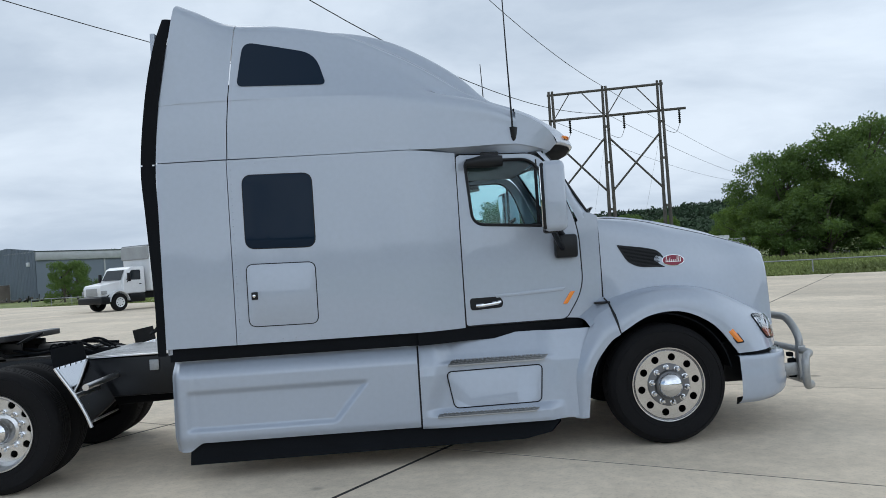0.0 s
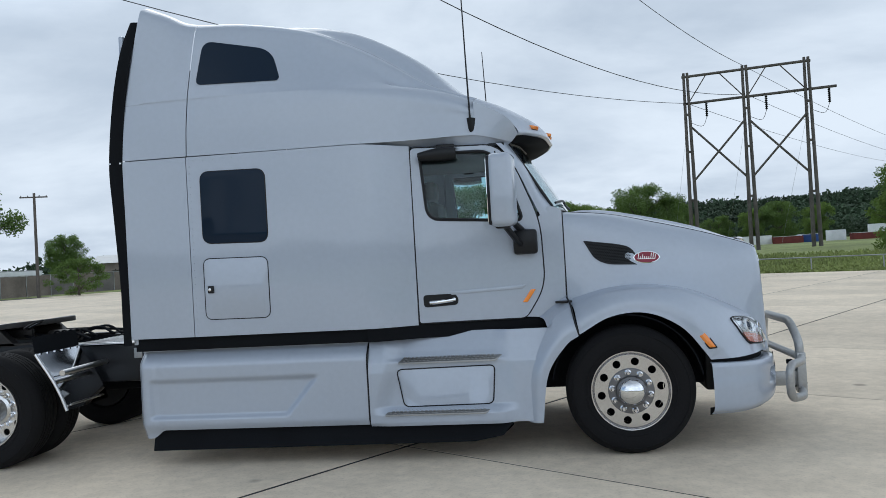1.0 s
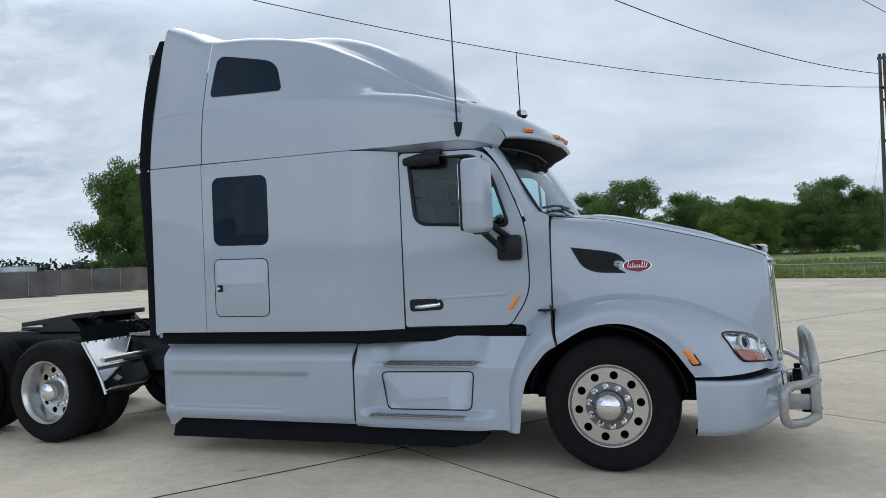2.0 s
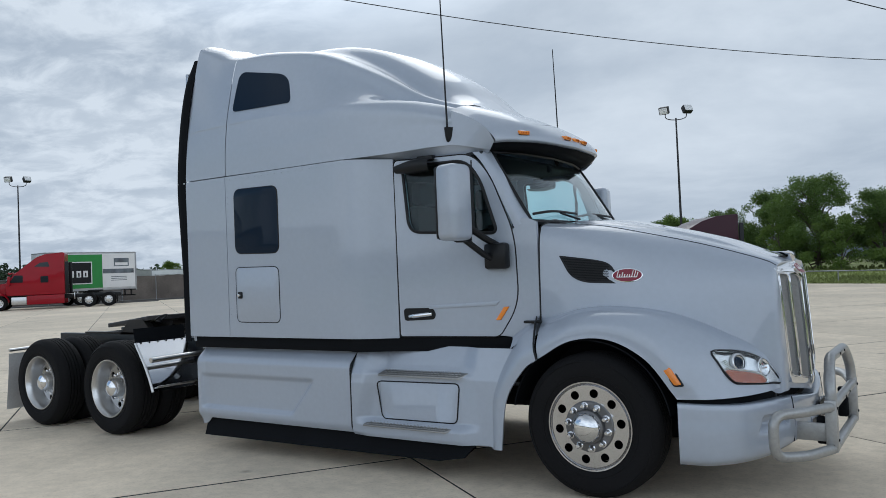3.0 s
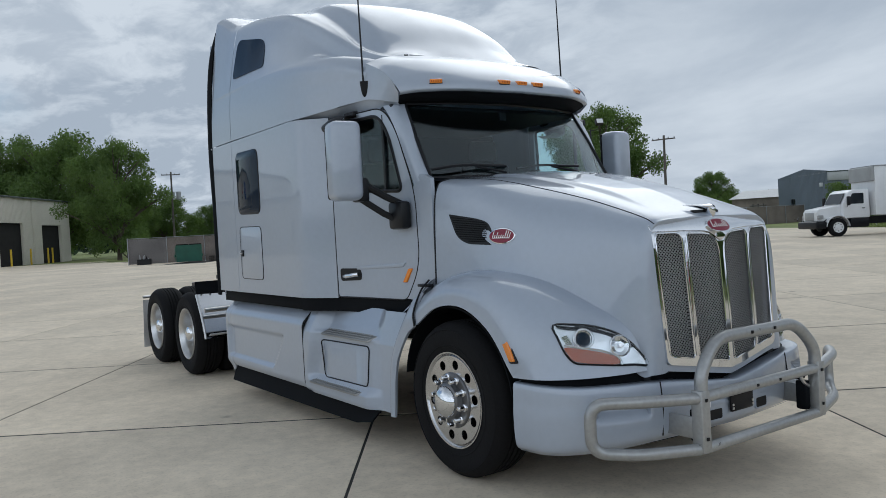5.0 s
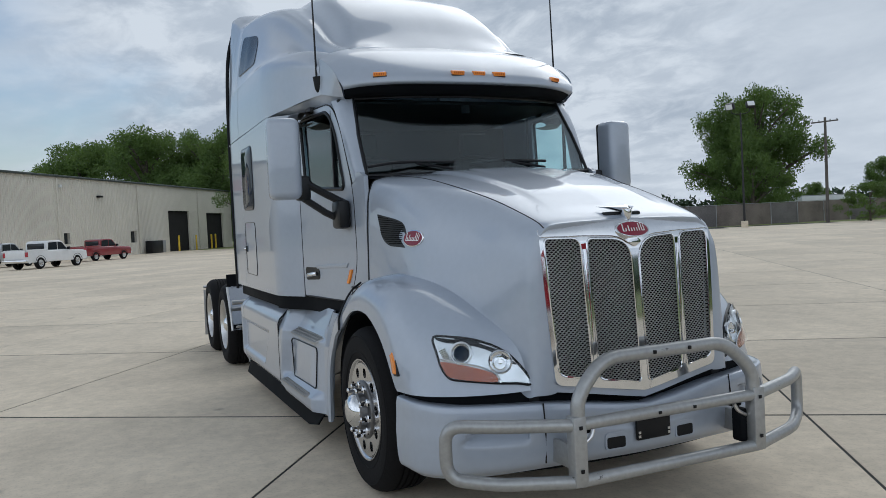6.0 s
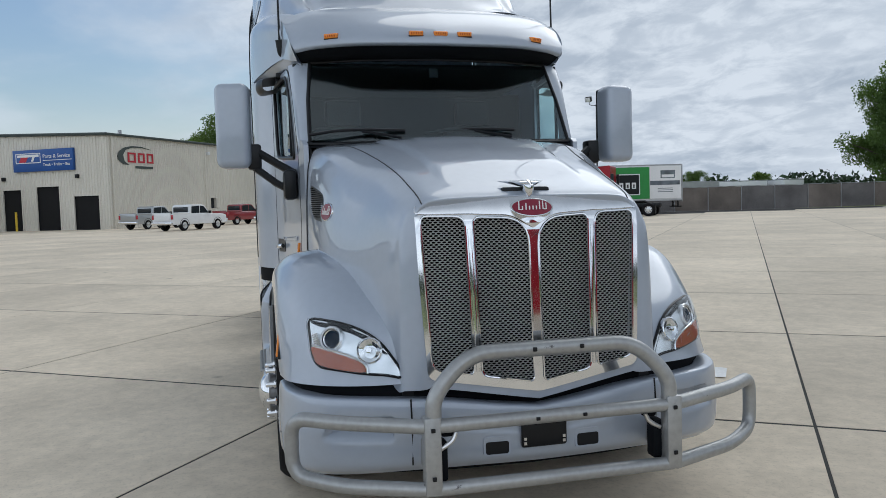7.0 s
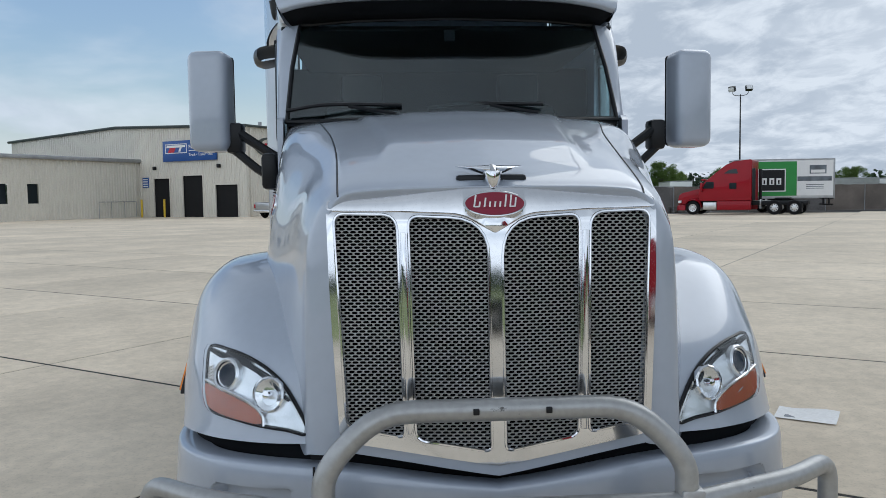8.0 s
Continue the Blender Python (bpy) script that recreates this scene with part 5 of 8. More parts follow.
def mirror_unit(sgn, yc, turn):
    m = part("mirror_shell", box(-0.105, 0.085, -0.11, 0.11, -0.275, 0.275, 0.05, seg=4), PAINT, truck, "silver mirror shell")
    part("mirror_face", box(-0.112, -0.10, -0.09, 0.09, -0.24, 0.24, 0.01), MIRROR, m)
    part("mirror_rim", box(-0.108, -0.07, -0.105, 0.105, -0.262, 0.262, 0.02), SATIN, m)
    m.matrix_basis = pose(-0.865, sgn * yc, 2.055, 0, 0, turn)
    arm = part("mirror_arm", tube([(-0.87, sgn * 1.20, 1.90), (-0.80, sgn * 1.05, 1.80), (-0.74, sgn * 0.955, 1.74)], 0.026, 8), SATIN, truck)
    part("lower_strut", tube([(-0.88, sgn * 1.22, 1.80), (-0.80, sgn * 1.07, 1.68), (-0.74, sgn * 0.95, 1.61)], 0.024, 8), SATIN, arm)
    part("arm_joint", box(-0.95, -0.83, sgn * 1.20 - 0.045, sgn * 1.20 + 0.045, 1.77, 1.94, 0.02), SATIN, arm)
    part("arm_base", box(-0.83, -0.64, sgn * 0.975 - 0.05, sgn * 0.975 + 0.035, 1.565, 1.76, 0.025), SATIN, arm)


mirror_unit(-1, 1.325, -8)
mirror_unit(1, 1.39, 8)
for sgn in (-1, 1):
    t = part("look_down_mirror", loft([[(-1.52, sgn * 1.03, 2.42), (-1.35, sgn * 1.02, 2.455), (-1.22, sgn * 1.0, 2.44)], [(-1.53, sgn * 1.15, 2.40), (-1.36, sgn * 1.16, 2.425), (-1.23, sgn * 1.12, 2.42)], [(-1.525, sgn * 1.14, 2.345), (-1.36, sgn * 1.15, 2.335), (-1.23, sgn * 1.11, 2.345)], [(-1.51, sgn * 1.03, 2.36), (-1.35, sgn * 1.02, 2.35), (-1.23, sgn * 1.0, 2.36)]], 18, 12, flip=sgn > 0), SATIN, truck, "black look-down mirror")
    part("mirror_stalk", box(-1.40, -1.25, sgn * 1.0 - 0.03, sgn * 1.0 + 0.06, 2.43, 2.475, 0.01), SATIN, t)

# wheels
def disc(r_out, r_in, r_holes, hole, n, depth):
    ring = lambda r, cx=0.0, cy=0.0, k=48: [(cx + r * math.cos(t), cy + r * math.sin(t)) for t in np.linspace(0, 2 * math.pi, k, endpoint=False)]
    holes = [ring(r_in)] + [ring(hole, r_holes * math.cos(2 * math.pi * q / n), r_holes * math.sin(2 * math.pi * q / n), 16) for q in range(n)]
    return plate(ring(r_out), holes, depth, lambda u, v, w: (u, w, v))


TYRE = [(0.285, -0.03), (0.298, -0.004), (0.31, 0.004), (0.36, 0.014), (0.41, 0.016), (0.445, 0.008), (0.466, -0.012), (0.480, -0.035), (0.487, -0.06), (0.4885, -0.14), (0.487, -0.22), (0.480, -0.245), (0.466, -0.268), (0.445, -0.288), (0.41, -0.296), (0.36, -0.294), (0.31, -0.284), (0.285, -0.25)]


def tyre(parent, off=0.0):
    # the tread: four grooves round the tyre
    prof = []
    for r, y in TYRE:
        prof.append((r, y))
        if abs(r - 0.487) < 0.001 and y > -0.1:
            for g in (-0.085, -0.12, -0.16, -0.195):
                prof += [(0.4875, g + 0.006), (0.476, g + 0.004), (0.476, g - 0.004), (0.4875, g - 0.006)]
    prof = [q for q in prof if not (abs(q[0] - 0.4885) < 1e-4)]
    t = part("tyre", lathe([(r, y + off) for r, y in prof], 72), RUBBER, parent, sharp=0.5)
    part("sidewall_rib", lathe([(0.335, 0.0095 + off), (0.338, 0.0135 + off), (0.342, 0.0135 + off), (0.345, 0.011 + off)], 72), RUBBER, t)
    part("sidewall_rib", lathe([(0.432, 0.0115 + off), (0.435, 0.0155 + off), (0.439, 0.0135 + off), (0.442, 0.0095 + off)], 72), RUBBER, t)
    return t


def lug_nuts(parent, y, tall):
    for k in range(10):
        a = 2 * math.pi * (k + 0.5) / 10
        n = part("lug_nut", lathe([(0.0, tall), (0.010, tall), (0.0155, tall * 0.88), (0.0175, tall * 0.3), (0.025, tall * 0.22), (0.025, 0.0)], 10), CHROME, parent)
        n.matrix_basis = pose(0.143 * math.cos(a), y, 0.143 * math.sin(a))


HUBSTEEL = material("dull_hub_steel", (0.17, 0.17, 0.175), 0.42, 0.9, vary=0.2, scale=14)


def front_wheel():
    w = new("wheel")
    w.parent = truck
    tyre(w)
    rim = part("rim", lathe([(0.255, -0.10), (0.262, -0.03), (0.272, -0.012), (0.284, -0.004), (0.291, 0.008), (0.299, 0.009), (0.302, 0.0), (0.296, -0.02)], 64), WHEELALU, w)
    part("wheel_disc", disc(0.274, 0.150, 0.224, 0.030, 10, 0.012), WHEELALU, w).matrix_basis = pose(0, -0.012, 0)
    # drum in the same near-black, so the wheel's holes look unlit
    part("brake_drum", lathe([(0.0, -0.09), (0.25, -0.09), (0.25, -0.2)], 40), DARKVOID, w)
    part("hub", lathe([(0.172, 0.0), (0.172, 0.006), (0.166, 0.012), (0.118, 0.016), (0.112, 0.05), (0.098, 0.058)], 48), HUBSTEEL, w)
    lug_nuts(w, 0.012, 0.060)
    part("hub_cap", lathe([(0.100, 0.05), (0.098, 0.066), (0.088, 0.085), (0.06, 0.104), (0.03, 0.112), (0.0, 0.114)], 40), CHROME, w, "domed chrome hub cap")
    return w


def rear_wheel():
    w = new("wheel_pair")
    w.parent = truck
    tyre(w)
    tyre(w, -0.34)
    part("rim", lathe([(0.299, 0.004), (0.302, 0.0), (0.299, 0.010), (0.291, 0.010), (0.283, -0.004), (0.272, -0.02), (0.264, -0.06), (0.258, -0.12), (0.250, -0.16), (0.236, -0.172)], 64), ALU, w)
    part("wheel_disc", disc(0.25, 0.125, 0.203, 0.029, 10, 0.012), ALU, w).matrix_basis = pose(0, -0.172, 0)
    part("inner_rim", lathe([(0.0, -0.26), (0.28, -0.26), (0.295, -0.32), (0.28, -0.62), (0.0, -0.62)], 40), SATIN, w)
    part("hub", lathe([(0.13, -0.165), (0.125, -0.14), (0.10, -0.13), (0.098, -0.055), (0.09, -0.04)], 40), ALU, w)
    lug_nuts(w, -0.16, 0.045)
    part("hub_cap", lathe([(0.092, -0.05), (0.09, -0.035), (0.08, -0.012), (0.05, 0.008), (0.02, 0.014), (0.0, 0.015)], 36), CHROME, w, "domed chrome hub cap")
    return w


fw = front_wheel()
fw.matrix_basis = pose(0, -1.118, 0.487, 0, 8, 180)
copy_thing(fw, pose(0, 1.118, 0.487))
rw = rear_wheel()
rw.matrix_basis = pose(-5.325, -1.19, 0.487, 0, 0, 180)
for cx, sgn in ((-6.645, -1), (-5.325, 1), (-6.645, 1)):
    copy_thing(rw, pose(cx, sgn * 1.19, 0.487, 0, 11 * cx, 180 if sgn < 0 else 0))

# chassis
for sgn in (-1, 1):
    part("frame_rail", box(-7.45, 1.0, sgn * 0.43 - 0.04, sgn * 0.43 + 0.04, 0.70, 0.98, 0.008), SATIN, truck)
    part("air_bag", lathe([(0.0, 0.1), (0.12, 0.1), (0.15, 0.06), (0.15, -0.06), (0.12, -0.1), (0.0, -0.1)], 20), BLACK, truck).matrix_basis = pose(-5.45, sgn * 0.55, 0.70, 90, 0, 0)
    part("side_rail_box", box(-4.86, -3.90, sgn * 0.50 - 0.05, sgn * 0.50 + 0.05, 0.62, 0.955, 0.012), SATIN, truck)
    part("rail_bracket", box(-4.32, -4.24, sgn * 0.56 - 0.01, sgn * 0.56 + 0.01, 0.83, 0.92, 0.004), GALV, truck)
    part("steer_spring", tube([(-0.65, sgn * 0.45, 0.55), (0.0, sgn * 0.45, 0.50), (0.75, sgn * 0.45, 0.56)], 0.035, 8), BLACK, truck)
for x in (0.0, -5.325, -6.645):
    part("axle", tube([(x, -0.95, 0.487 if x < -1 else 0.42), (x, 0.95, 0.487 if x < -1 else 0.42)], 0.07, 12), BLACK, truck)
for x in (-4.6, -5.86, -7.3):
    part("crossmember", box(x - 0.06, x + 0.06, -0.40, 0.40, 0.74, 0.95, 0.01), BLACK, truck)
part("differential", lathe([(0.0, 0.16), (0.14, 0.15), (0.22, 0.08), (0.24, 0.0), (0.22, -0.08), (0.0, -0.16)], 24), BLACK, truck).matrix_basis = pose(-5.325, 0, 0.487, 90, 0, 0)
part("drive_shaft", tube([(-5.0, 0, 0.52), (-0.6, 0, 0.65)], 0.06, 12), BLACK, truck)
part("engine_pan", box(-0.8, 0.9, -0.4, 0.4, 0.42, 1.0, 0.05), BLACK, truck)
# deck plate behind the sleeper, ribbed
dp = part("deck_plate", box(-4.88, -3.98, -0.58, 0.58, 0.965, 0.98, 0.003), ALU, truck, "ribbed aluminium deck plate")
for k in range(16):
    y = -0.54 + k * 0.072
    part("deck_rib", box(-4.84, -3.99, y - 0.012, y + 0.012, 0.98, 0.988), ALU, dp)
FLAP = material("pale_mud_flap", (0.55, 0.55, 0.55), 0.5, 0.15, vary=0.15)
# fifth wheel
LEVER = material("greasy_iron", (0.035, 0.033, 0.032), 0.45, 0.5, vary=0.4, scale=8)
GREASE = material("greasy_plate", (0.018, 0.016, 0.016), 0.4, 0.3, vary=0.5, scale=9, fine=0.2)
fifth = part("fifth_wheel", plate(rounded([(-5.75, -0.46), (-5.61, -0.48), (-5.45, -0.30), (-5.43, 0.30), (-5.61, 0.48), (-5.75, 0.46), (-6.53, 0.42), (-6.53, 0.16), (-6.05, 0.05), (-6.05, -0.05), (-6.53, -0.16), (-6.53, -0.42)], 0.06), (), 0.05, lambda u, v, w: (u, v, 1.05 + w + 0.10 * smooth01((u + 6.53) / 1.1)), bevel=0.01), GREASE, truck, "greasy fifth wheel coupling plate")
for sgn in (-1, 1):
    part("pivot_bracket", plate([(-6.2, 0.97), (-6.0, 1.15), (-5.75, 1.15), (-5.55, 0.97)], (), 0.09, lambda u, v, w: (u, sgn * 0.425 - 0.045 + w, v), bevel=0.01), LEVER, fifth)
    part("slide_rail", box(-6.9, -5.1, sgn * 0.43 - 0.04, sgn * 0.43 + 0.04, 0.98, 1.0), LEVER, fifth)
    part("plate_rib", box(-6.4, -5.55, sgn * 0.22 - 0.02, sgn * 0.22 + 0.02, 1.03, 1.12, 0.01), LEVER, fifth)
part("release_handle", tube([(-5.50, -0.40, 1.12), (-5.40, -0.55, 1.14), (-5.28, -0.58, 1.19), (-5.22, -0.54, 1.21), (-5.27, -0.50, 1.19), (-5.40, -0.48, 1.14)], 0.010, 8, smooth=24), SATIN, fifth)
part("slide_cylinder", lathe([(0.0, 0.16), (0.055, 0.16), (0.06, 0.14), (0.06, -0.14), (0.055, -0.16), (0.0, -0.16)], 16), LEVER, fifth).matrix_basis = pose(-5.28, -0.12, 1.03, 0, 0, 90)
for k, (y, z) in enumerate(((-0.30, 1.0), (-0.2, 1.02), (0.1, 1.01), (0.24, 1.0))):
    part("air_hose", tube([(-4.9, y, z), (-5.1, y + 0.05, z + 0.05 + 0.01 * k), (-5.35, y - 0.04, z + 0.02), (-5.6, y + 0.03, z + 0.05)], 0.013, 8, smooth=18), BLACK, truck)
part("coiled_hose", tube([(-5.22 + 0.05 * math.cos(a) + 0.006 * a, -0.36 + 0.008 * a, 1.04 + 0.05 * math.sin(a)) for a in np.linspace(0, 22, 70)], 0.009, 6), BLACK, truck)
for sgn in (-1, 1):
    # quarter fender before the drive wheels
    arc = [[(x, sgn * y, z) for x, z in ((-4.575, 0.49), (-4.622, 0.61), (-4.695, 0.75), (-4.80, 0.91), (-4.835, 0.965))] for y in (0.60, 0.9, 1.205)]
    q = part("quarter_fender", thicken(loft(arc, 8, 20, flip=sgn < 0), 0.006), CHROME, truck, "polished steel quarter fender")
    part("fender_edge", tube([(x, sgn * 1.205, z) for x, z in ((-4.572, 0.49), (-4.618, 0.61), (-4.69, 0.75), (-4.795, 0.91), (-4.83, 0.965))], 0.014, 8, smooth=16), ALU, q)
    part("rubber_flap", thicken(grid_mesh([[(-4.835 - 0.014 * k, sgn * y, 0.95 + 0.08 * k) for k in range(3)] for y in (0.60, 0.9, 1.205)], flip=sgn < 0), 0.006), BLACK, q)
    for k in range(6):
        part("fender_bolt", box(-4.828, -4.818, sgn * (0.65 + 0.1 * k) - 0.01, sgn * (0.65 + 0.1 * k) + 0.01, 0.955, 0.975), CHROME, q)
    part("fender_bar", tube([(-4.61, sgn * 1.19, 0.80), (-4.61, sgn * 0.55, 0.81)], 0.026, 12), ALU, q)
    part("lower_lip", tube([(-4.565, sgn * 1.16, 0.535), (-4.565, sgn * 0.68, 0.535)], 0.008, 6), ALU, q)
    flap = part("mud_flap", loft([[(-7.29, sgn * y, 0.80), (-7.31, sgn * y, 0.55), (-7.37, sgn * y, 0.14)] for y in (0.62, 0.9, 1.2)], 4, 10), FLAP, truck, "bright hanging mud flap")
    part("flap_hanger", tube([(-7.28, sgn * 0.45, 0.86), (-7.28, sgn * 1.2, 0.84)], 0.02, 8), ALU, flap)
    part("tail_lamp", box(-7.46, -7.43, sgn * 0.55 - 0.05, sgn * 0.55 + 0.05, 0.78, 0.9, 0.01), RED, truck)
part("air_lines", tube([(-3.98, -0.15, 1.6), (-4.25, -0.1, 1.25), (-4.5, 0.05, 1.1), (-4.3, 0.15, 1.3), (-3.98, 0.2, 1.7)], 0.012, 8, smooth=30), BLACK, truck)
part("fuel_line", tube([(-4.95, 0.46, 1.02), (-5.5, 0.44, 1.05), (-6.3, 0.46, 1.02)], 0.014, 6, smooth=12), BLACK, truck)


# bull bar: a separate steel frame bolted to the chassis
bar = thing("bull_bar", "scuffed grey steel bull bar before the bumper", "bull bar", (1.35, 0, 0.3))
BX = Matrix.Translation((-1.35, 0, -0.3))


def bar_part(name, bm, mat, parent=bar, label=""):
    bm.transform(BX)
    return part(name, bm, mat, parent, label)


def bend(points, r=0.09, n=6):
    """A line with its corners rounded."""
    out = [np.array(points[0], float)]
    for a, p, b in zip(points, points[1:], points[2:]):
        a, p, b = (np.array(q, float) for q in (a, p, b))
        da, db = a - p, b - p
        s, e = p + da / np.linalg.norm(da) * min(r, np.linalg.norm(da) * 0.49), p + db / np.linalg.norm(db) * min(r, np.linalg.norm(db) * 0.49)
        out += [(1 - f) ** 2 * s + 2 * f * (1 - f) * p + f * f * e for f in np.linspace(0, 1, n + 1)]
    return out + [np.array(points[-1], float)]


bar_part("top_hoop", tube(bend([(1.395, -0.53, 0.62), (1.395, -0.53, 0.735), (1.375, -0.37, 0.893), (1.375, 0.37, 0.893), (1.395, 0.53, 0.735), (1.395, 0.53, 0.62)], 0.10), 0.034, 14), TUBE)
bar_part("cross_tube", tube([(1.40, -0.54, 0.608), (1.40, 0.54, 0.608)], 0.030, 14), TUBE)
bar_part("lower_tube", tube([(1.40, -0.54, 0.345), (1.40, 0.54, 0.345)], 0.030, 14), TUBE)
for sgn in (-1, 1):
    bar_part("wing_hoop", tube(bend([(1.395, sgn * 0.56, 0.608), (1.30, sgn * 0.90, 0.63), (1.155, sgn * 1.095, 0.632), (1.155, sgn * 1.095, 0.385), (1.30, sgn * 0.90, 0.365), (1.395, sgn * 0.56, 0.345)], 0.085), 0.031, 14), TUBE)
    up = bar_part("upright", box(1.36, 1.43, sgn * 0.54 - 0.035, sgn * 0.54 + 0.035, 0.325, 0.65, 0.008), TUBE)
    for z in (0.40, 0.60):
        bar_part("bolt", box(1.43, 1.438, sgn * 0.54 - 0.009, sgn * 0.54 + 0.009, z - 0.009, z + 0.009, 0.003), SATIN, up)
    br = bar_part("mounting_bracket", box(1.17, 1.38, sgn * 0.535 - 0.010, sgn * 0.535 + 0.010, 0.385, 0.50, 0.006), TUBE)
    bar_part("latch", box(1.30, 1.372, sgn * 0.492 - 0.026, sgn * 0.492 + 0.026, 0.36, 0.535, 0.015), BLACK, br)
    bar_part("latch_head", box(1.31, 1.36, sgn * 0.46 - 0.03, sgn * 0.46 + 0.03, 0.545, 0.585, 0.012), BLACK, br)
    bar_part("pin", tube([(1.365, sgn * 0.43, 0.565), (1.37, sgn * 0.45, 0.53), (1.37, sgn * 0.50, 0.50)], 0.010, 8, smooth=8), ALU, br)
for y in (-0.09, 0.12):
    bar_part("hoop_bolt", box(1.398, 1.415, y - 0.009, y + 0.009, 0.887, 0.905, 0.003), SATIN)
    bar_part("tube_bolt", box(1.425, 1.435, y - 0.009, y + 0.009, 0.60, 0.615, 0.003), SATIN)




# ---- trees ----
LEAF2 = material("light_foliage", (0.11, 0.17, 0.04), 0.75, vary=0.35, scale=1.5, fine=0.25)
see_through(LEAF2, (0.18, 0.27, 0.05), 0.4)
WOODS = material("far_woods", (0.035, 0.06, 0.03), 0.9, vary=0.4, scale=0.12, fine=0.3)


def leaf_cloud(clumps, leaf, per, seed):
    rng = np.random.default_rng(seed)
    P, F = [], []
    for c, r in clumps:
        n = int(per * (r ** 2))
        d = rng.normal(size=(n, 3))
        d /= np.linalg.norm(d, axis=1)[:, None]
        rad = r * (0.30 + 0.75 * rng.random(n) ** 0.7) * (0.85 + 0.3 * rng.random(n))
        pos = np.array(c) + d * rad[:, None] * np.array([1, 1, 0.8])
        for p in pos:
            a, b = rng.normal(size=3), rng.normal(size=3)
            a /= np.linalg.norm(a)
            b = np.cross(a, b)
            b /= np.linalg.norm(b)
            s = leaf * (0.6 + 0.8 * rng.random())
            k = len(P)
            P += [tuple(p - a * s), tuple(p + b * s * 0.55), tuple(p + a * s), tuple(p - b * s * 0.55)]
            F.append((k, k + 1, k + 2, k + 3))
    me = bpy.data.meshes.new("crown")
    me.from_pydata(P, [], F)
    return me


def make_tree(seed, h, w, mat, low=0.25, n=84, leaf=0.105, per=400, name="tree", label="tall leafy green broadleaf tree behind the yard"):
    """A trunk with limbs and a crown of many small leaves, h high and w wide."""
    rng = random.Random(seed)
    t = thing(name, label, name)
    bm = tube([(0, 0, 0), (0.05 * h * 0.2, 0, h * 0.2), (0, 0.04 * h * 0.3, h * 0.45), (0.02 * h, 0, h * 0.8)], 0.028 * h, 8, smooth=8, r_end=0.008 * h)
    clumps = []
    for i in range(n):
        a = rng.random() * 2 * math.pi
        z = low + (0.97 - low) * (rng.random() ** 0.85)
        f = (z - low) / (1 - low)
        wide = (w / 2) * max(0.12, math.sin(math.pi * min(0.98, 0.13 + 0.80 * f)) ** 0.75) * (0.78 + 0.45 * rng.random())
        rr = wide * math.sqrt(rng.random()) * 0.95
        c = (rr * math.cos(a), rr * math.sin(a), z * h)
        clumps.append((c, (0.5 + 0.55 * rng.random()) * h * 0.095 + 0.25))
        if i % 3 == 0:
            tube([(0, 0, h * max(0.12, z - 0.3)), (c[0] * 0.5, c[1] * 0.5, h * (z - 0.12)), c], 0.011 * h, 5, bm=bm, smooth=5, r_end=0.003 * h)
    part("trunk", bm, BARK, t)
    me = leaf_cloud(clumps, leaf, per, seed)
    me.materials.append(mat)
    o = new("crown", me)
    o.parent = t
    return t


PROTO = [make_tree(11, 10, 9, LEAF, low=0.12), make_tree(12, 10, 10, LEAF, low=0.15), make_tree(13, 10, 8, LEAF2, low=0.1), make_tree(14, 10, 11, LEAF, low=0.12, n=110)]
BUSH = [make_tree(21, 5, 6.5, LEAF2, low=0.06, n=44, name="bush", label="dense green bush at the edge of the grass"), make_tree(22, 5, 7.5, LEAF, low=0.05, n=48, name="bush", label="dense green bush at the edge of the grass")]
first_use = {}


def plant(kind, x, y, h, w=None, turn=0.0, z=0.0, group="trees round the yard"):
    base = 5.0 if kind in BUSH else 10.0
    s = h / base
    m = pose(x, y, z, 0, 0, turn)
    if kind.name not in first_use:
        o = first_use[kind.name] = kind
    else:
        o = copy_thing(kind, m)
    o.matrix_basis = m
    wide = s if w is None else w
    o.scale = (wide, wide, s)
    o["group"] = group
    return o


rg = random.Random(5)
TREES = [(29, 56, 8.8, 0), (35.5, 54.5, 10.8, 3), (42, 52, 10.5, 1), (46, 50, 12, 2), (10.5, 92, 9.0, 1), (5, 95, 7.2, 2), (0, 96, 7.2, 0), (-4, 94, 7.5, 3), (14.5, 93, 7.5, 1),
         (-8.3, 68, 8.2, 0), (-3.2, 68, 6.6, 1), (2, 70, 6.2, 2), (-24.5, 82, 6.6, 2), (-20, 84, 6.8, 0), (-14.5, 82, 8.2, 1), (-29, 84, 6, 3),
         (-151, -5.5, 19.5, 1), (-128, 4.5, 18.5, 0), (-122, 14, 18, 3), (-161, -14.4, 16, 2), (-150, 3, 19.5, 3), (-135, 16, 18, 1), (-165, -10, 17, 0), (47, 140, 7.5, 2), (38, 150, 7.5, 2), (56, 132, 8, 2), (32, 152, 6.5, 1), (65, 145, 8.5, 2), (43, 150, 8.5, 0), (-150, 34, 9, 1), (-152, 44, 6.5, 0), (-150, 56, 6, 2), (-150, 66, 6.5, 3), (-148, 78, 6, 1),
         (-58, 120, 7, 2), (-52, 124, 7.0, 1), (-150, 92, 6.5, 0), (-145, 105, 6, 2), (-120, 118, 6.5, 1), (-104, 122, 6, 3), (-90, 128, 6.5, 0), (-78, 132, 6, 2), (-112, 22, 9.5, 1), (-118, 29, 8.5, 3), (-124, 38, 7.5, 0), (-130, 46, 7, 1), (-160, 20, 11, 3), (-72, 100, 8, 0)]
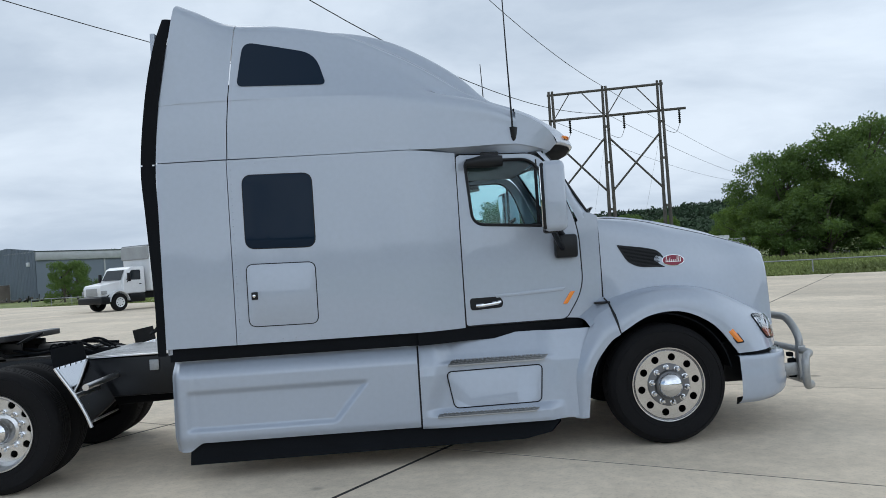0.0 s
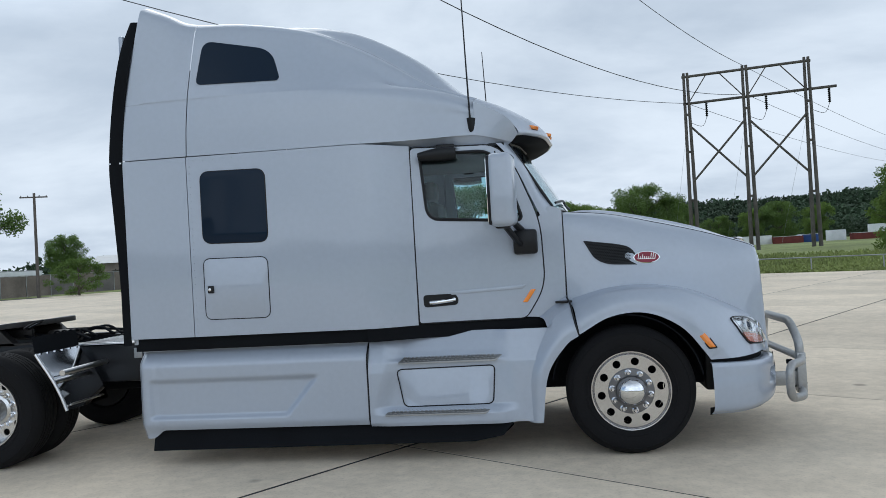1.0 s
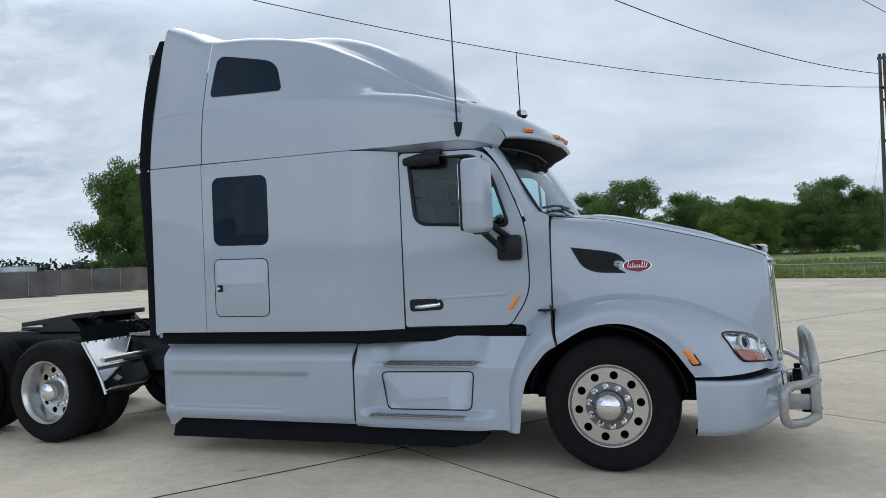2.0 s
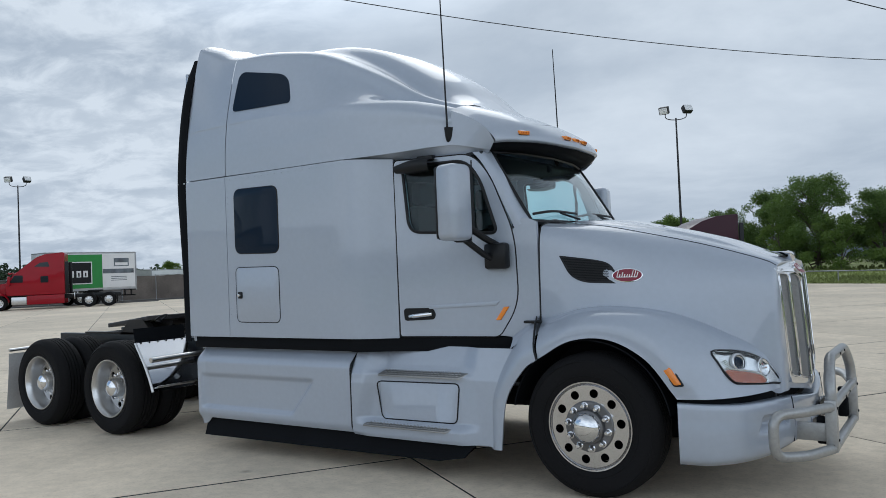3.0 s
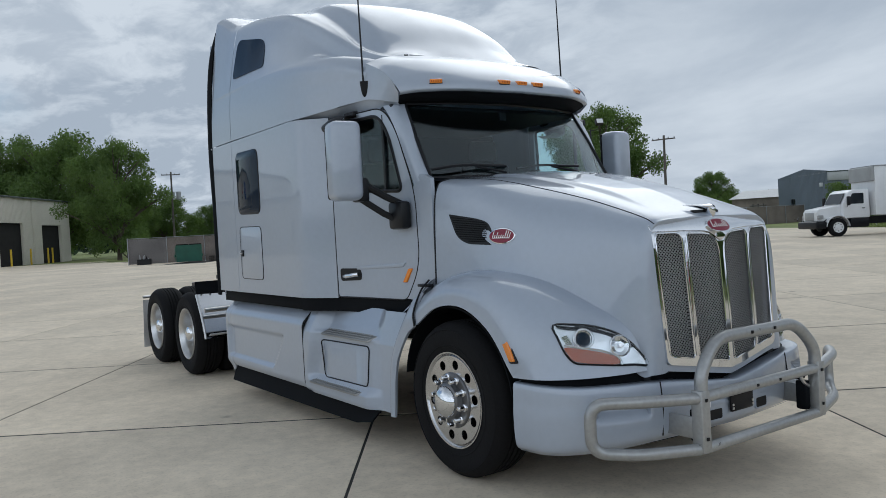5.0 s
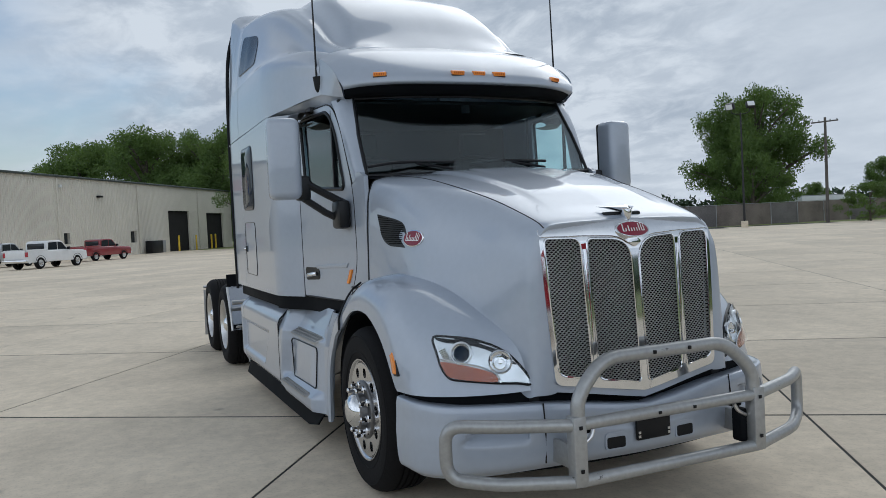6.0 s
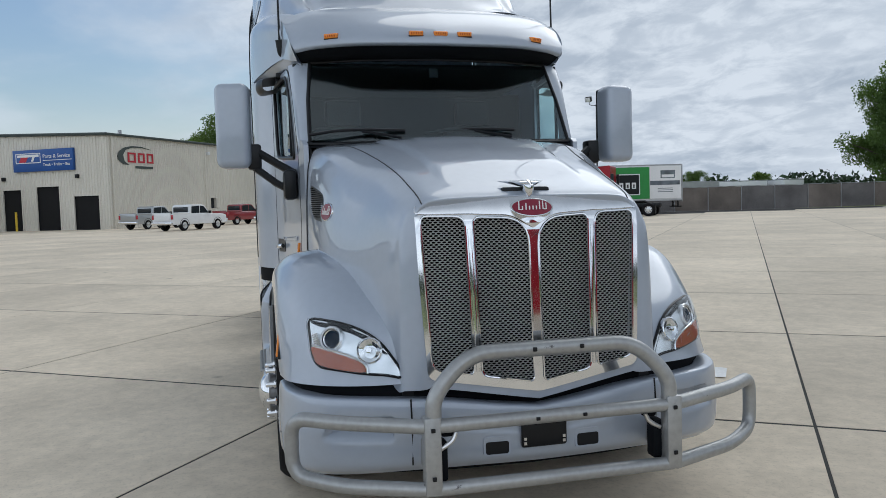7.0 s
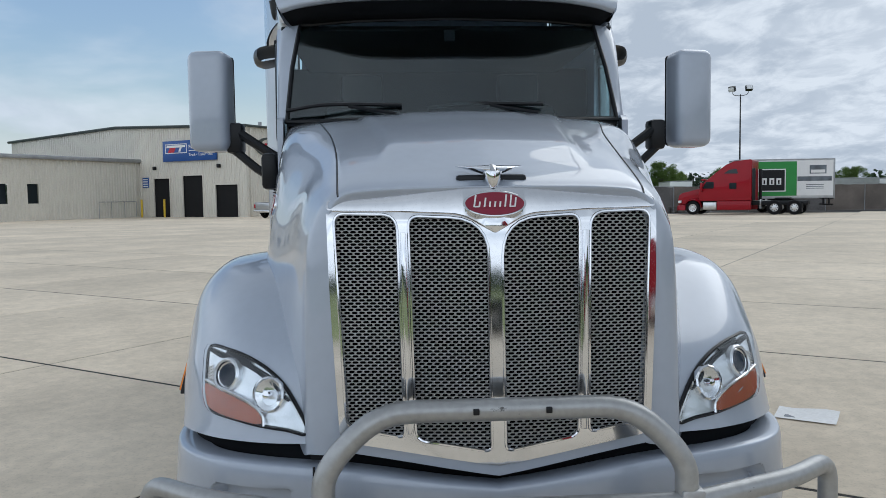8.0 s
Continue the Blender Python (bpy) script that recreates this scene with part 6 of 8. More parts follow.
for x, y, h, k in TREES:
    plant(PROTO[k], x, y, h, h / 10 * rg.uniform(0.9, 1.15), rg.uniform(0, 360))
plant(PROTO[3], -95, 17.2, 14, 1.05, 75)
plant(PROTO[3], -67, 70.5, 15.8, 1.35, 40)
plant(PROTO[1], -70, 70, 12.5, 1.15, 100)
plant(BUSH[1], -61, 63.5, 7.6, 1.25, 10)
for x, y, h in ((30, 51, 5.2), (36, 49, 5.6), (42, 47, 5.5), (27, 52.5, 4.2), (8, 88, 4.8), (2, 90, 4.6), (-6, 64, 4.6), (0, 63, 4.8), (-11, 66, 4.2), (33, 47, 4.0), (39, 44.5, 4.2), (31, 53.5, 6.0), (37.5, 52, 6.4), (44, 49, 6.0), (25.5, 55, 4.6), (48, 45, 5.5), (-38, 78, 4.0), (-36.5, 71.5, 3.9), (-45.5, 62, 3.4), (13, 86, 4.5)):
    plant(BUSH[rg.randint(0, 1)], x, y, h, h / 5 * rg.uniform(0.9, 1.2), rg.uniform(0, 360), group="bushes along the grass")


def ridge(az):
    return 33 * smooth01((az + 10) / 18) * (0.95 + 0.05 * math.sin(az * 0.3)) + 6 * smooth01((az - 18) / 14)


def make_hill():
    rows = []
    for i in range(150):
        az = radians(-12 + 70 * i / 149)
        row = []
        for j in range(26):
            d = 420 + 16 * j
            top = ridge(math.degrees(az)) * smooth01(j / 18)
            bump = 2.6 * noise.noise(Vector((i * 0.8, j * 0.8, 3))) + 2.0 * noise.noise(Vector((i * 2.1, j * 2.1, 9)))
            row.append((d * math.sin(az), d * math.cos(az), top + bump * smooth01(j / 3) * 0.9 + 1.0))
        rows.append(row)
    h = part("wooded_hill", grid_mesh(rows), WOODS)
    tagged(h, "distant wooded ridge behind the grass field", "hill", kind="structure")


make_hill()


def hill_woods():
    """The canopy on the ridge, too far to count."""
    rng = random.Random(18)
    clumps = []
    for k in range(2600):
        az, f = rng.uniform(-12, 44), rng.random()
        d = 420 + 300 * f
        a = radians(az)
        clumps.append(((d * math.sin(a), d * math.cos(a), ridge(az) * smooth01(f * 300 / 288) + 2.5), rng.uniform(4.0, 7.0)))
    me = leaf_cloud(clumps, 1.6, 0.8, 5)
    me.name = "hill_woods"
    me.materials.append(WOODS)
    tagged(new("hill_woods", me), "dark green canopy of the distant wooded ridge", "woods", kind="stuff")


hill_woods()


def far_woods():
    """A low belt of trees all round the horizon, too far to count."""
    rng = random.Random(8)
    clumps = []
    for az0, az1, d, h in ((60, 185, 240, 10), (-175, -112, 230, 10), (-112, -30, 250, 8.5), (-30, 60, 330, 11)):
        n = int((az1 - az0) * 2.2)
        for k in range(n):
            a = radians(az0 + (az1 - az0) * (k + rng.random()) / n)
            dd = d * rng.uniform(0.94, 1.1)
            hh = h * rng.uniform(0.55, 1.1)
            clumps.append(((dd * math.sin(a), dd * math.cos(a), hh * 0.45), hh * 0.55))
    me = leaf_cloud(clumps, 0.8, 7, 3)
    me.name = "distant_woods"
    me.materials.append(WOODS)
    o = new("distant_woods", me)
    tagged(o, "hazy belt of distant green woods on the horizon", "woods", kind="stuff")


far_woods()


# ---- rough grass along the yard's edge ----
def grass_tufts():
    rng = np.random.default_rng(2)
    P, F = [], []
    for k in range(26000):
        u, v = rng.uniform(-14, 30) if k % 2 else rng.uniform(-14, 62), 28.6 + 26 * rng.random() ** 1.7
        p = A + U * u + V * v
        hgt = rng.uniform(0.06, 0.16) + 0.25 * rng.random() * min(1, (v - 28.6) / 12)
        zz = -0.03 + 0.9 * smooth01((v - 34) / 60)
        a = rng.uniform(0, math.pi)
        dx, dy = math.cos(a) * 0.09, math.sin(a) * 0.09
        i = len(P)
        lx, ly = rng.normal(0, 0.05, 2)
        P += [(p.x - dx, p.y - dy, zz), (p.x + dx, p.y + dy, zz), (p.x + dx * 0.3 + lx, p.y + dy * 0.3 + ly, zz + hgt), (p.x - dx * 0.6 + lx, p.y - dy * 0.6 + ly, zz + hgt * 0.8)]
        F.append((i, i + 1, i + 2, i + 3))
    me = bpy.data.meshes.new("grass_tufts")
    me.from_pydata(P, [], F)
    me.materials.append(GRASS)
    tagged(new("grass_tufts", me), "rough unmown green grass beyond the concrete", "grass", kind="stuff")


grass_tufts()


def rail_fence():
    f = thing("rail_fence", "low galvanised single-rail fence in the grass", "fence", tuple(A + V * 29.9))
    ang = math.degrees(math.atan2(U.y, U.x))
    f.matrix_basis = pose(f.matrix_basis.translation.x, f.matrix_basis.translation.y, 0, 0, 0, ang)
    part("rail", tube([(-30, 0, 0.62), (64, 0, 0.62)], 0.03, 8), GALV, f)
    first = None
    for k in range(32):
        x = -29 + k * 3.0
        if first is None:
            first = part("post", tube([(0, 0, -0.03), (0, 0, 0.62)], 0.03, 8), GALV, f)
            o = first
        else:
            o = new("post", first.data)
            o.parent = f
        o.matrix_basis = pose(x, 0, 0)


rail_fence()


# ---- screened chain-link fence on the west side ----
def screen_fence():
    p, q = Vector((-64.6, 11.4, 0)), Vector((-49.6, 87, 0))
    d = q - p
    f = thing("screen_fence", "chain-link fence with faded brown privacy screen", "fence", tuple(p), math.degrees(math.atan2(d.y, d.x)))
    n = int(d.length / 3.05)
    screens = [material("faded_screen", (0.17, 0.145, 0.125), 0.95, vary=0.3, scale=2, fine=0.2), material("grey_screen", (0.15, 0.14, 0.135), 0.95, vary=0.3, scale=2, fine=0.2)]
    rng = random.Random(3)
    post = None
    for k in range(n + 1):
        x = d.length * k / n
        if post is None:
            post = part("post", tube([(0, 0, -0.05), (0, 0, 2.25)], 0.035, 8), GALV, f)
            o = post
        else:
            o = new("post", post.data)
            o.parent = f
        o.matrix_basis = pose(x, 0, 0)
        if k < n:
            step = d.length / n
            rows = [[(x + step * i / 8, 0.04 + 0.02 * math.sin(3 * z + k) + 0.03 * math.sin(i * 1.3 + k), z + (0.05 * rng.random() if z > 2 else 0)) for z in (0.05, 0.7, 1.4, 2.13)] for i in range(9)]
            part("screen_panel", thicken_plain(grid_mesh(rows), 0.01), screens[rng.random() < 0.4], f)
    part("top_rail", tube([(0, 0, 2.2), (d.length, 0, 2.2)], 0.022, 6), GALV, f)


def thicken_plain(bm, t):
    bm.normal_update()
    bmesh.ops.solidify(bm, geom=bm.faces[:], thickness=t)
    return bm


screen_fence()


# ---- lamps and poles ----
DARKPOLE = material("dark_bronze_pole", (0.03, 0.03, 0.032), 0.5, 0.4, vary=0.15)


def flood_lamp(x, y, h, turn, label="tall dark pole with two floodlights on a crossarm"):
    l = thing("flood_lamp", label, "street lamp", (x, y, 0), turn, "floodlight poles")
    part("pole", tube([(0, 0, 0.35), (0, 0, h)], 0.11, 12, r_end=0.06), DARKPOLE, l)
    part("footing", lathe([(0.0, 0.6), (0.28, 0.6), (0.3, 0.57), (0.3, 0.0)], 20), CONCRETE, l).matrix_basis = pose(0, 0, 0, 90, 0, 0)
    for sgn in (-1, 1):
        part("bracket", tube([(0, 0, h - 0.15), (sgn * 0.45, 0, h - 0.1), (sgn * 0.75, 0, h + 0.05), (sgn * 0.78, 0, h + 0.35)], 0.035, 8, smooth=10), DARKPOLE, l)
        hd = part("lamp_head", box(-0.36, 0.36, -0.2, 0.2, -0.26, 0.3, 0.04), DARKPOLE, l)
        part("lamp_glass", box(-0.31, 0.31, -0.215, -0.195, -0.22, 0.25, 0.01), WHITE, hd)
        hd.matrix_basis = pose(sgn * 0.85, 0, h + 0.6, -28 if sgn > 0 else 20, 0, 25 * sgn)
    return l


flood_lamp(-15.6, 53.4, 12.4, 25)
flood_lamp(-79.4, 37, 12.2, 62)
flood_lamp(-49, 50.3, 10.3, 40)


def power_pole(x, y, h, turn, box_too):
    p = thing("power_pole", "weathered timber power pole" + (" with grey transformers" if box_too else " with a short crossarm"), "power pole", (x, y, 0), turn)
    part("pole", tube([(0, 0, 0), (0.05, 0, h)], 0.16, 10, r_end=0.11), POLE, p)
    part("crossarm", box(-1.2, 1.2, -0.06, 0.06, h - 0.45, h - 0.33, 0.01), POLE, p)
    for k in (-1.1, -0.5, 0.5, 1.1):
        part("insulator", lathe([(0.0, 0.14), (0.05, 0.12), (0.06, 0.05), (0.03, 0.0)], 10), GALV, p).matrix_basis = pose(k, 0, h - 0.33, 90, 0, 0)
    if box_too:
        for k in (-0.55, 0.0, 0.6):
            part("transformer", lathe([(0.0, 0.55), (0.28, 0.53), (0.31, 0.5), (0.31, -0.5), (0.28, -0.53), (0.0, -0.55)], 18), GALV, p).matrix_basis = pose(k * 1.3 + 0.1, 0.35 if k == 0 else 0, h - 3.2, 90, 0, 0)
        part("bracket", box(-1.0, 1.1, -0.04, 0.04, h - 2.75, h - 2.68), GALV, p)


power_pole(-48, 59.5, 9.8, 20, False)
power_pole(-103, 26, 11.3, 75, True)


def pylon():
    p = thing("transmission_pylon", "three-legged timber transmission pylon with braced legs", "pylon", (14.4, 77.5, 0.9), math.degrees(math.atan2(-1.4, 5.6)))
    gap = 5.77
    for k in range(3):
        x = gap * k
        for o in (-0.33, 0.33):
            part("leg", tube([(x + o, 0, -1.2), (x + o * 0.55, 0, 18.6)], 0.21, 10, r_end=0.14), POLE, p)
        for z in (5.2, 10.3, 14.2):
            part("leg_spacer", box(x - 0.35, x + 0.35, -0.12, 0.12, z - 0.12, z + 0.12), POLE, p)
    part("top_beam", tube([(-0.4, 0, 18.2), (gap * 2 + 0.4, 0, 18.2)], 0.14, 8), POLE, p)
    part("crossarm", tube([(-0.4, 0.2, 15.4), (gap * 2 + 2.6, 0.2, 15.4)], 0.14, 8), POLE, p)
    for k in range(2):
        x = gap * k
        part("x_brace", tube([(x + 0.3, 0.25, 12.9), (x + gap - 0.3, 0.25, 7.2)], 0.11, 8), POLE, p)
        part("x_brace", tube([(x + gap - 0.3, -0.25, 12.9), (x + 0.3, -0.25, 7.2)], 0.11, 8), POLE, p)
        part("knee_brace", tube([(x + 0.3, 0, 15.6), (x + 2.0, 0, 18.1)], 0.06, 6), POLE, p)
        part("knee_brace", tube([(x + gap - 0.3, 0, 15.6), (x + gap - 2.4, 0, 18.1)], 0.06, 6), POLE, p)
    for k in range(3):
        x = gap * k + 1.9
        ins = part("insulator_string", lathe([(0.0, 1.5)] + [(0.16 if q % 2 else 0.06, 1.45 - q * 0.1) for q in range(15)] + [(0.0, 0.0)], 10), SATIN, p)
        ins.matrix_basis = pose(x, 0.2, 13.8, 90, 0, 0)
        part("jumper", tube([(gap * k + 0.2, 0.3, 13.4), (x - 0.5, 0.3, 12.9), (x, 0.2, 13.8)], 0.025, 5, smooth=8), SATIN, p)
        part("guy_wire", tube([(gap * k, 0, 13.8), (gap * k - 3.2, 9, -0.8)], 0.012, 4), GALV, p)
    return p


pylon()
CABLE = material("dark_cable", (0.03, 0.032, 0.035), 0.6, vary=0.1)
for x, y, z, turn, rise, sag in ((14.4, 77.5, 16.3, -130.9, 0.0314, 0.0015), (20.0, 76.3, 16.6, -120.7, 0.0196, 0.0025), (20.0, 76.3, 19.5, -120.64, 0.148, 0.0022)):
    pts = [(x + math.cos(radians(turn)) * s, y + math.sin(radians(turn)) * s, z + rise * s - sag * s * (70 - s)) for s in np.linspace(0, 130, 36)]
    c = part("power_line", tube(pts, 0.028, 5), CABLE)
    tagged(c, "dark overhead power line strung across the sky", "cable", "power lines")
    pts = [(x + 0.5 * s, y + 0.86 * s, z + 0.02 * s - 0.03 * s * (1 - s / 160)) for s in np.linspace(0, 160, 16)]
    c = part("power_line", tube(pts, 0.025, 5), CABLE)
    tagged(c, "dark overhead power line strung across the sky", "cable", "power lines")

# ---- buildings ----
# near-black colour standing for the unlit rooms behind open doors
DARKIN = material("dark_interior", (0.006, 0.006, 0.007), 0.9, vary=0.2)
WINDOW = material("window_glass", (0.02, 0.025, 0.03), 0.05, vary=0, fine=0)
TRIMGREEN = material("dark_roof_trim", (0.06, 0.075, 0.07), 0.5, 0.3, vary=0.1)
BLUE = material("blue_sign", (0.015, 0.075, 0.28), 0.4, vary=0.05)
SIGNWHITE = material("sign_white", (0.75, 0.75, 0.75), 0.5, vary=0.03)
SIGNRED = material("sign_red", (0.45, 0.02, 0.035), 0.5, vary=0.03)
YELLOW = material("yellow_paint", (0.65, 0.45, 0.03), 0.5, vary=0.1)
ROOFM = material("pale_roof", (0.42, 0.43, 0.43), 0.5, 0.3, vary=0.1)


def ribbed_wall(length, height, openings, rib=0.305, deep=0.05, top=None, bm=None):
    """Upright ribbed cladding in the plane y = 0, with rectangular openings (x0, x1, z0, z1) left out; top gives the height at x."""
    own = bmesh.new()
    xs = [0.0]
    n = int(length / rib)
    prof = []
    for k in range(n):
        x = length * k / n
        w = length / n
        prof += [(x, 0.0), (x + w * 0.6, 0.0), (x + w * 0.7, -deep), (x + w * 0.9, -deep)]
    prof.append((length, 0.0))
    for (xa, ya), (xb, yb) in zip(prof, prof[1:]):
        xm = (xa + xb) / 2
        zt = top(xm) if top else height
        spans = [(0.0, zt)]
        for x0, x1, z0, z1 in openings:
            if x0 < xm < x1:
                spans = [s for lo, hi in spans for s in ((lo, min(hi, z0)), (max(lo, z1), hi)) if s[1] - s[0] > 0.01]
        for lo, hi in spans:
            ha, hb = (hi, hi) if hi < zt - 1e-6 or not top else (top(xa), top(xb))
            own.faces.new([own.verts.new(q) for q in ((xa, ya, lo), (xb, yb, lo), (xb, yb, hb), (xa, ya, ha))])
    bmesh.ops.remove_doubles(own, verts=own.verts, dist=0.001)
    return join(bm, own)


def letters(text, size, place, mat, parent, name="lettering"):
    """Raised letters in the built-in font, as a mesh; place maps (u, v, depth)."""
    c = bpy.data.curves.new("text", "FONT")
    c.body, c.size, c.extrude, c.resolution_u = text, size, 0.01, 2
    o = bpy.data.objects.new("text", c)
    scene.collection.objects.link(o)
    me = bpy.data.meshes.new_from_object(o.evaluated_get(bpy.context.evaluated_depsgraph_get()))
    bpy.data.objects.remove(o)
    bm = bmesh.new()
    bm.from_mesh(me)
    for v in bm.verts:
        v.co = Vector(place(v.co.x, v.co.y, v.co.z + 0.01))
    return part(name, bm, mat, parent)


def workshop():
    """Cream metal workshop: its gable end has three truck doors, its long side looks on the pickups."""
    C = Vector((-68.8, -13.9, 0))
    b = thing("workshop_building", "cream ribbed metal workshop with dark open truck doors", "building", tuple(C), math.degrees(math.atan2(0.52, -0.85)))
    # local x runs along the long side, local y towards the gable's far corner
    L, W, E, R = 56.0, 34.0, 8.25, 8.95
    side_open = [(36.4, 42.3, 0, 5.2), (47.4, 53.0, 0, 5.0), (14.9, 15.9, 1.6, 2.7), (27.3, 28.6, 1.4, 2.7)]
    o = part("wall", ribbed_wall(L, E, side_open), STEELWALL, b, sharp=0.3)
    gable_open = [(1.05, 3.8, 0, 3.0), (5.4, 8.0, 0, 3.95), (9.75, 11.9, 0, 3.75)]
    g = ribbed_wall(W, E, gable_open, top=lambda x: E + (R - E) * (1 - abs(x - W / 2) / (W / 2)))
    for v in g.verts:
        v.co = Vector((v.co.y, v.co.x, v.co.z))
    bmesh.ops.reverse_faces(g, faces=g.faces)
    part("wall", g, STEELWALL, b, sharp=0.3)
    part("wall", box(L - 0.1, L, 0, W, 0, E), STEELWALL, b)
    part("wall", box(0, L, W - 0.1, W, 0, E), STEELWALL, b)
    rf = bmesh.new()
    for y0, z0, y1, z1 in ((-0.25, E, W / 2, R), (W / 2, R, W + 0.25, E)):
        rows = [[(x, y0 + (y1 - y0) * k, z0 + (z1 - z0) * k + 0.06) for k in (0, 1)] for x in (-0.2, L + 0.2)]
        grid_mesh(rows, rf)
    part("roof", thicken_plain(rf, 0.12), ROOFM, b)
    part("eaves_trim", box(-0.25, L + 0.2, -0.32, -0.05, E - 0.02, E + 0.16, 0.02), TRIMGREEN, b)
    for y0, z0, y1, z1 in ((-0.3, E, W / 2, R), (W / 2, R, W + 0.3, E)):
        part("gable_trim", tube([(-0.2, y0, z0 + 0.05), (-0.2, y1, z1 + 0.05)], 0.14, 6), TRIMGREEN, b)
    for x in (0.55, 14.1, 29.2, 44.9):
        part("downpipe", box(x - 0.07, x + 0.07, -0.2, -0.04, 0.1, E - 0.1, 0.02), STEELWALL, b)
    # doorways closed by near-black panels that carry the darkness of the inside
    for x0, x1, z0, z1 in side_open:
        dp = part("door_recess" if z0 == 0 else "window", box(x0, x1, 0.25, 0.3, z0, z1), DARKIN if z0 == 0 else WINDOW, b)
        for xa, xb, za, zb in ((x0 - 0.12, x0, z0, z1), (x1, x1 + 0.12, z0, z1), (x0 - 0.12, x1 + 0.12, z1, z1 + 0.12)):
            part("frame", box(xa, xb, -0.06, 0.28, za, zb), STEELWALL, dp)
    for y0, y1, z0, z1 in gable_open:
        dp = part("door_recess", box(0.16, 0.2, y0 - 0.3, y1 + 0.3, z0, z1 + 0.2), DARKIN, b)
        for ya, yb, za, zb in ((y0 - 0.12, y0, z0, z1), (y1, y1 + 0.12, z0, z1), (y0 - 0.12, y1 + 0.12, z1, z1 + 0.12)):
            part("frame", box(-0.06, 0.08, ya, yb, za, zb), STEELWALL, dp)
    for y in (9.6, 12.7):
        part("bollard", tube([(-0.9, y, 0), (-0.9, y, 1.75)], 0.10, 10), YELLOW, b)
    for y in (3.2, 11.6):
        lp = part("wall_lamp", box(-0.3, -0.02, y - 0.15, y + 0.15, 4.6, 4.95, 0.04), SATIN, b)
    part("wall_lamp", box(20.9, 21.5, -0.5, -0.04, 6.4, 6.6, 0.03), SATIN, b)
    part("wall_lamp", box(14.5, 14.8, -0.3, -0.04, 7.2, 7.5, 0.03), WHITE, b)
    for x in (37.0, 41.9, 46.6, 47.9):
        part("bollard", tube([(x, -1.0, 0), (x, -1.0, 2.0)], 0.11, 10), YELLOW, b)
    part("side_door", box(43.2, 44.3, -0.07, -0.04, 0.02, 2.15, 0.01), STEELWALL, b)
    part("vent_pipe", tube([(13.5, 10, R - 0.4), (13.5, 10, R + 1.3)], 0.2, 10), GALV, b)
    part("air_unit", box(29.8, 32.3, -1.3, -0.4, 0, 1.5, 0.03), SATIN, b)
    part("air_unit", box(32.9, 33.6, -1.0, -0.4, 0, 1.5, 0.03), GALV, b)
    # blue sign over the doors; the emblem stays a plain shape
    sg = part("blue_sign", box(-0.32, -0.05, 3.4, 10.2, 5.35, 7.3, 0.02), BLUE, b, "blue parts and service sign")
    f = lambda u, v, w: (-0.325 - w, 10.0 - u, 5.35 + v)
    part("emblem", plate([(0.15, 0.75), (0.15, 1.65), (3.0, 1.65), (3.0, 0.75)], [[(0.22, 0.82), (0.22, 1.58), (2.93, 1.58), (2.93, 0.82)]], 0.01, f), SIGNWHITE, sg)
    part("emblem_stroke", plate([(0.5, 0.85), (0.9, 1.5), (1.7, 1.5), (1.3, 0.85)], (), 0.012, f), SIGNRED, sg)
    part("emblem_bar", plate([(0.3, 1.3), (0.4, 1.52), (2.8, 1.52), (2.8, 1.3)], (), 0.016, f), SIGNWHITE, sg)
    part("emblem_bar", plate([(1.9, 0.9), (2.1, 1.3), (2.35, 1.3), (2.15, 0.9)], (), 0.016, f), SIGNWHITE, sg)
    letters("Parts & Service", 0.50, lambda u, v, w: f(3.25 + u, 1.15 + v, w), SIGNWHITE, sg)
    part("underline", plate([(3.25, 0.92), (3.25, 0.97), (6.5, 0.97), (6.5, 0.92)], (), 0.012, f), SIGNWHITE, sg)
    letters("Truck • Trailer • Bus", 0.36, lambda u, v, w: f(3.25 + u, 0.45 + v, w), SIGNWHITE, sg)
    ns = part("notice_board", box(-0.1, -0.04, 12.55, 13.4, 2.9, 3.9, 0.01), BLUE, b)
    for k in range(4):
        part("notice_line", box(-0.11, -0.1, 12.63, 13.3, 3.0 + k * 0.22, 3.09 + k * 0.22), SIGNWHITE, ns)
    # the emblem on the long side, as plain red blocks in a dark swoosh
    e = lambda u, v, w: (1.2 + u, -0.06 - w, 5.35 + v)
    em = part("wall_emblem", plate([(0.0, 1.1), (0.25, 1.55), (0.9, 1.9), (1.9, 2.1), (3.2, 2.1), (4.6, 1.85), (3.2, 1.98), (2.0, 1.95), (1.1, 1.7), (0.75, 1.25), (0.9, 0.7), (1.5, 0.35), (0.7, 0.42), (0.15, 0.75)], (), 0.03, e), TRIMGREEN, b)
    for u, wide in ((1.35, 1.05), (2.7, 0.9), (3.9, 0.9)):
        part("emblem_block", plate([(u, 0.6), (u, 1.5), (u + wide, 1.5), (u + wide, 0.6)], [[(u + 0.2, 0.76), (u + 0.2, 1.34), (u + wide - 0.2, 1.34), (u + wide - 0.2, 0.76)]], 0.04, e), SIGNRED, em)
    part("emblem_line", plate([(2.3, 0.08), (2.3, 0.3), (4.7, 0.3), (4.7, 0.08)], (), 0.03, e), TRIMGREEN, em)
    # lower office wing that stands out before the gable
    wg = ribbed_wall(40, 5.5, [(10.9, 12.0, 1.5, 3.2), (13.8, 14.9, 1.5, 3.2), (18, 19.1, 1.5, 3.2)])
    for v in wg.verts:
        v.co = Vector((-v.co.x, v.co.y + 14.0, v.co.z))
    bmesh.ops.reverse_faces(wg, faces=wg.faces)
    w = part("wing_wall", wg, STEELWALL, b, sharp=0.3)
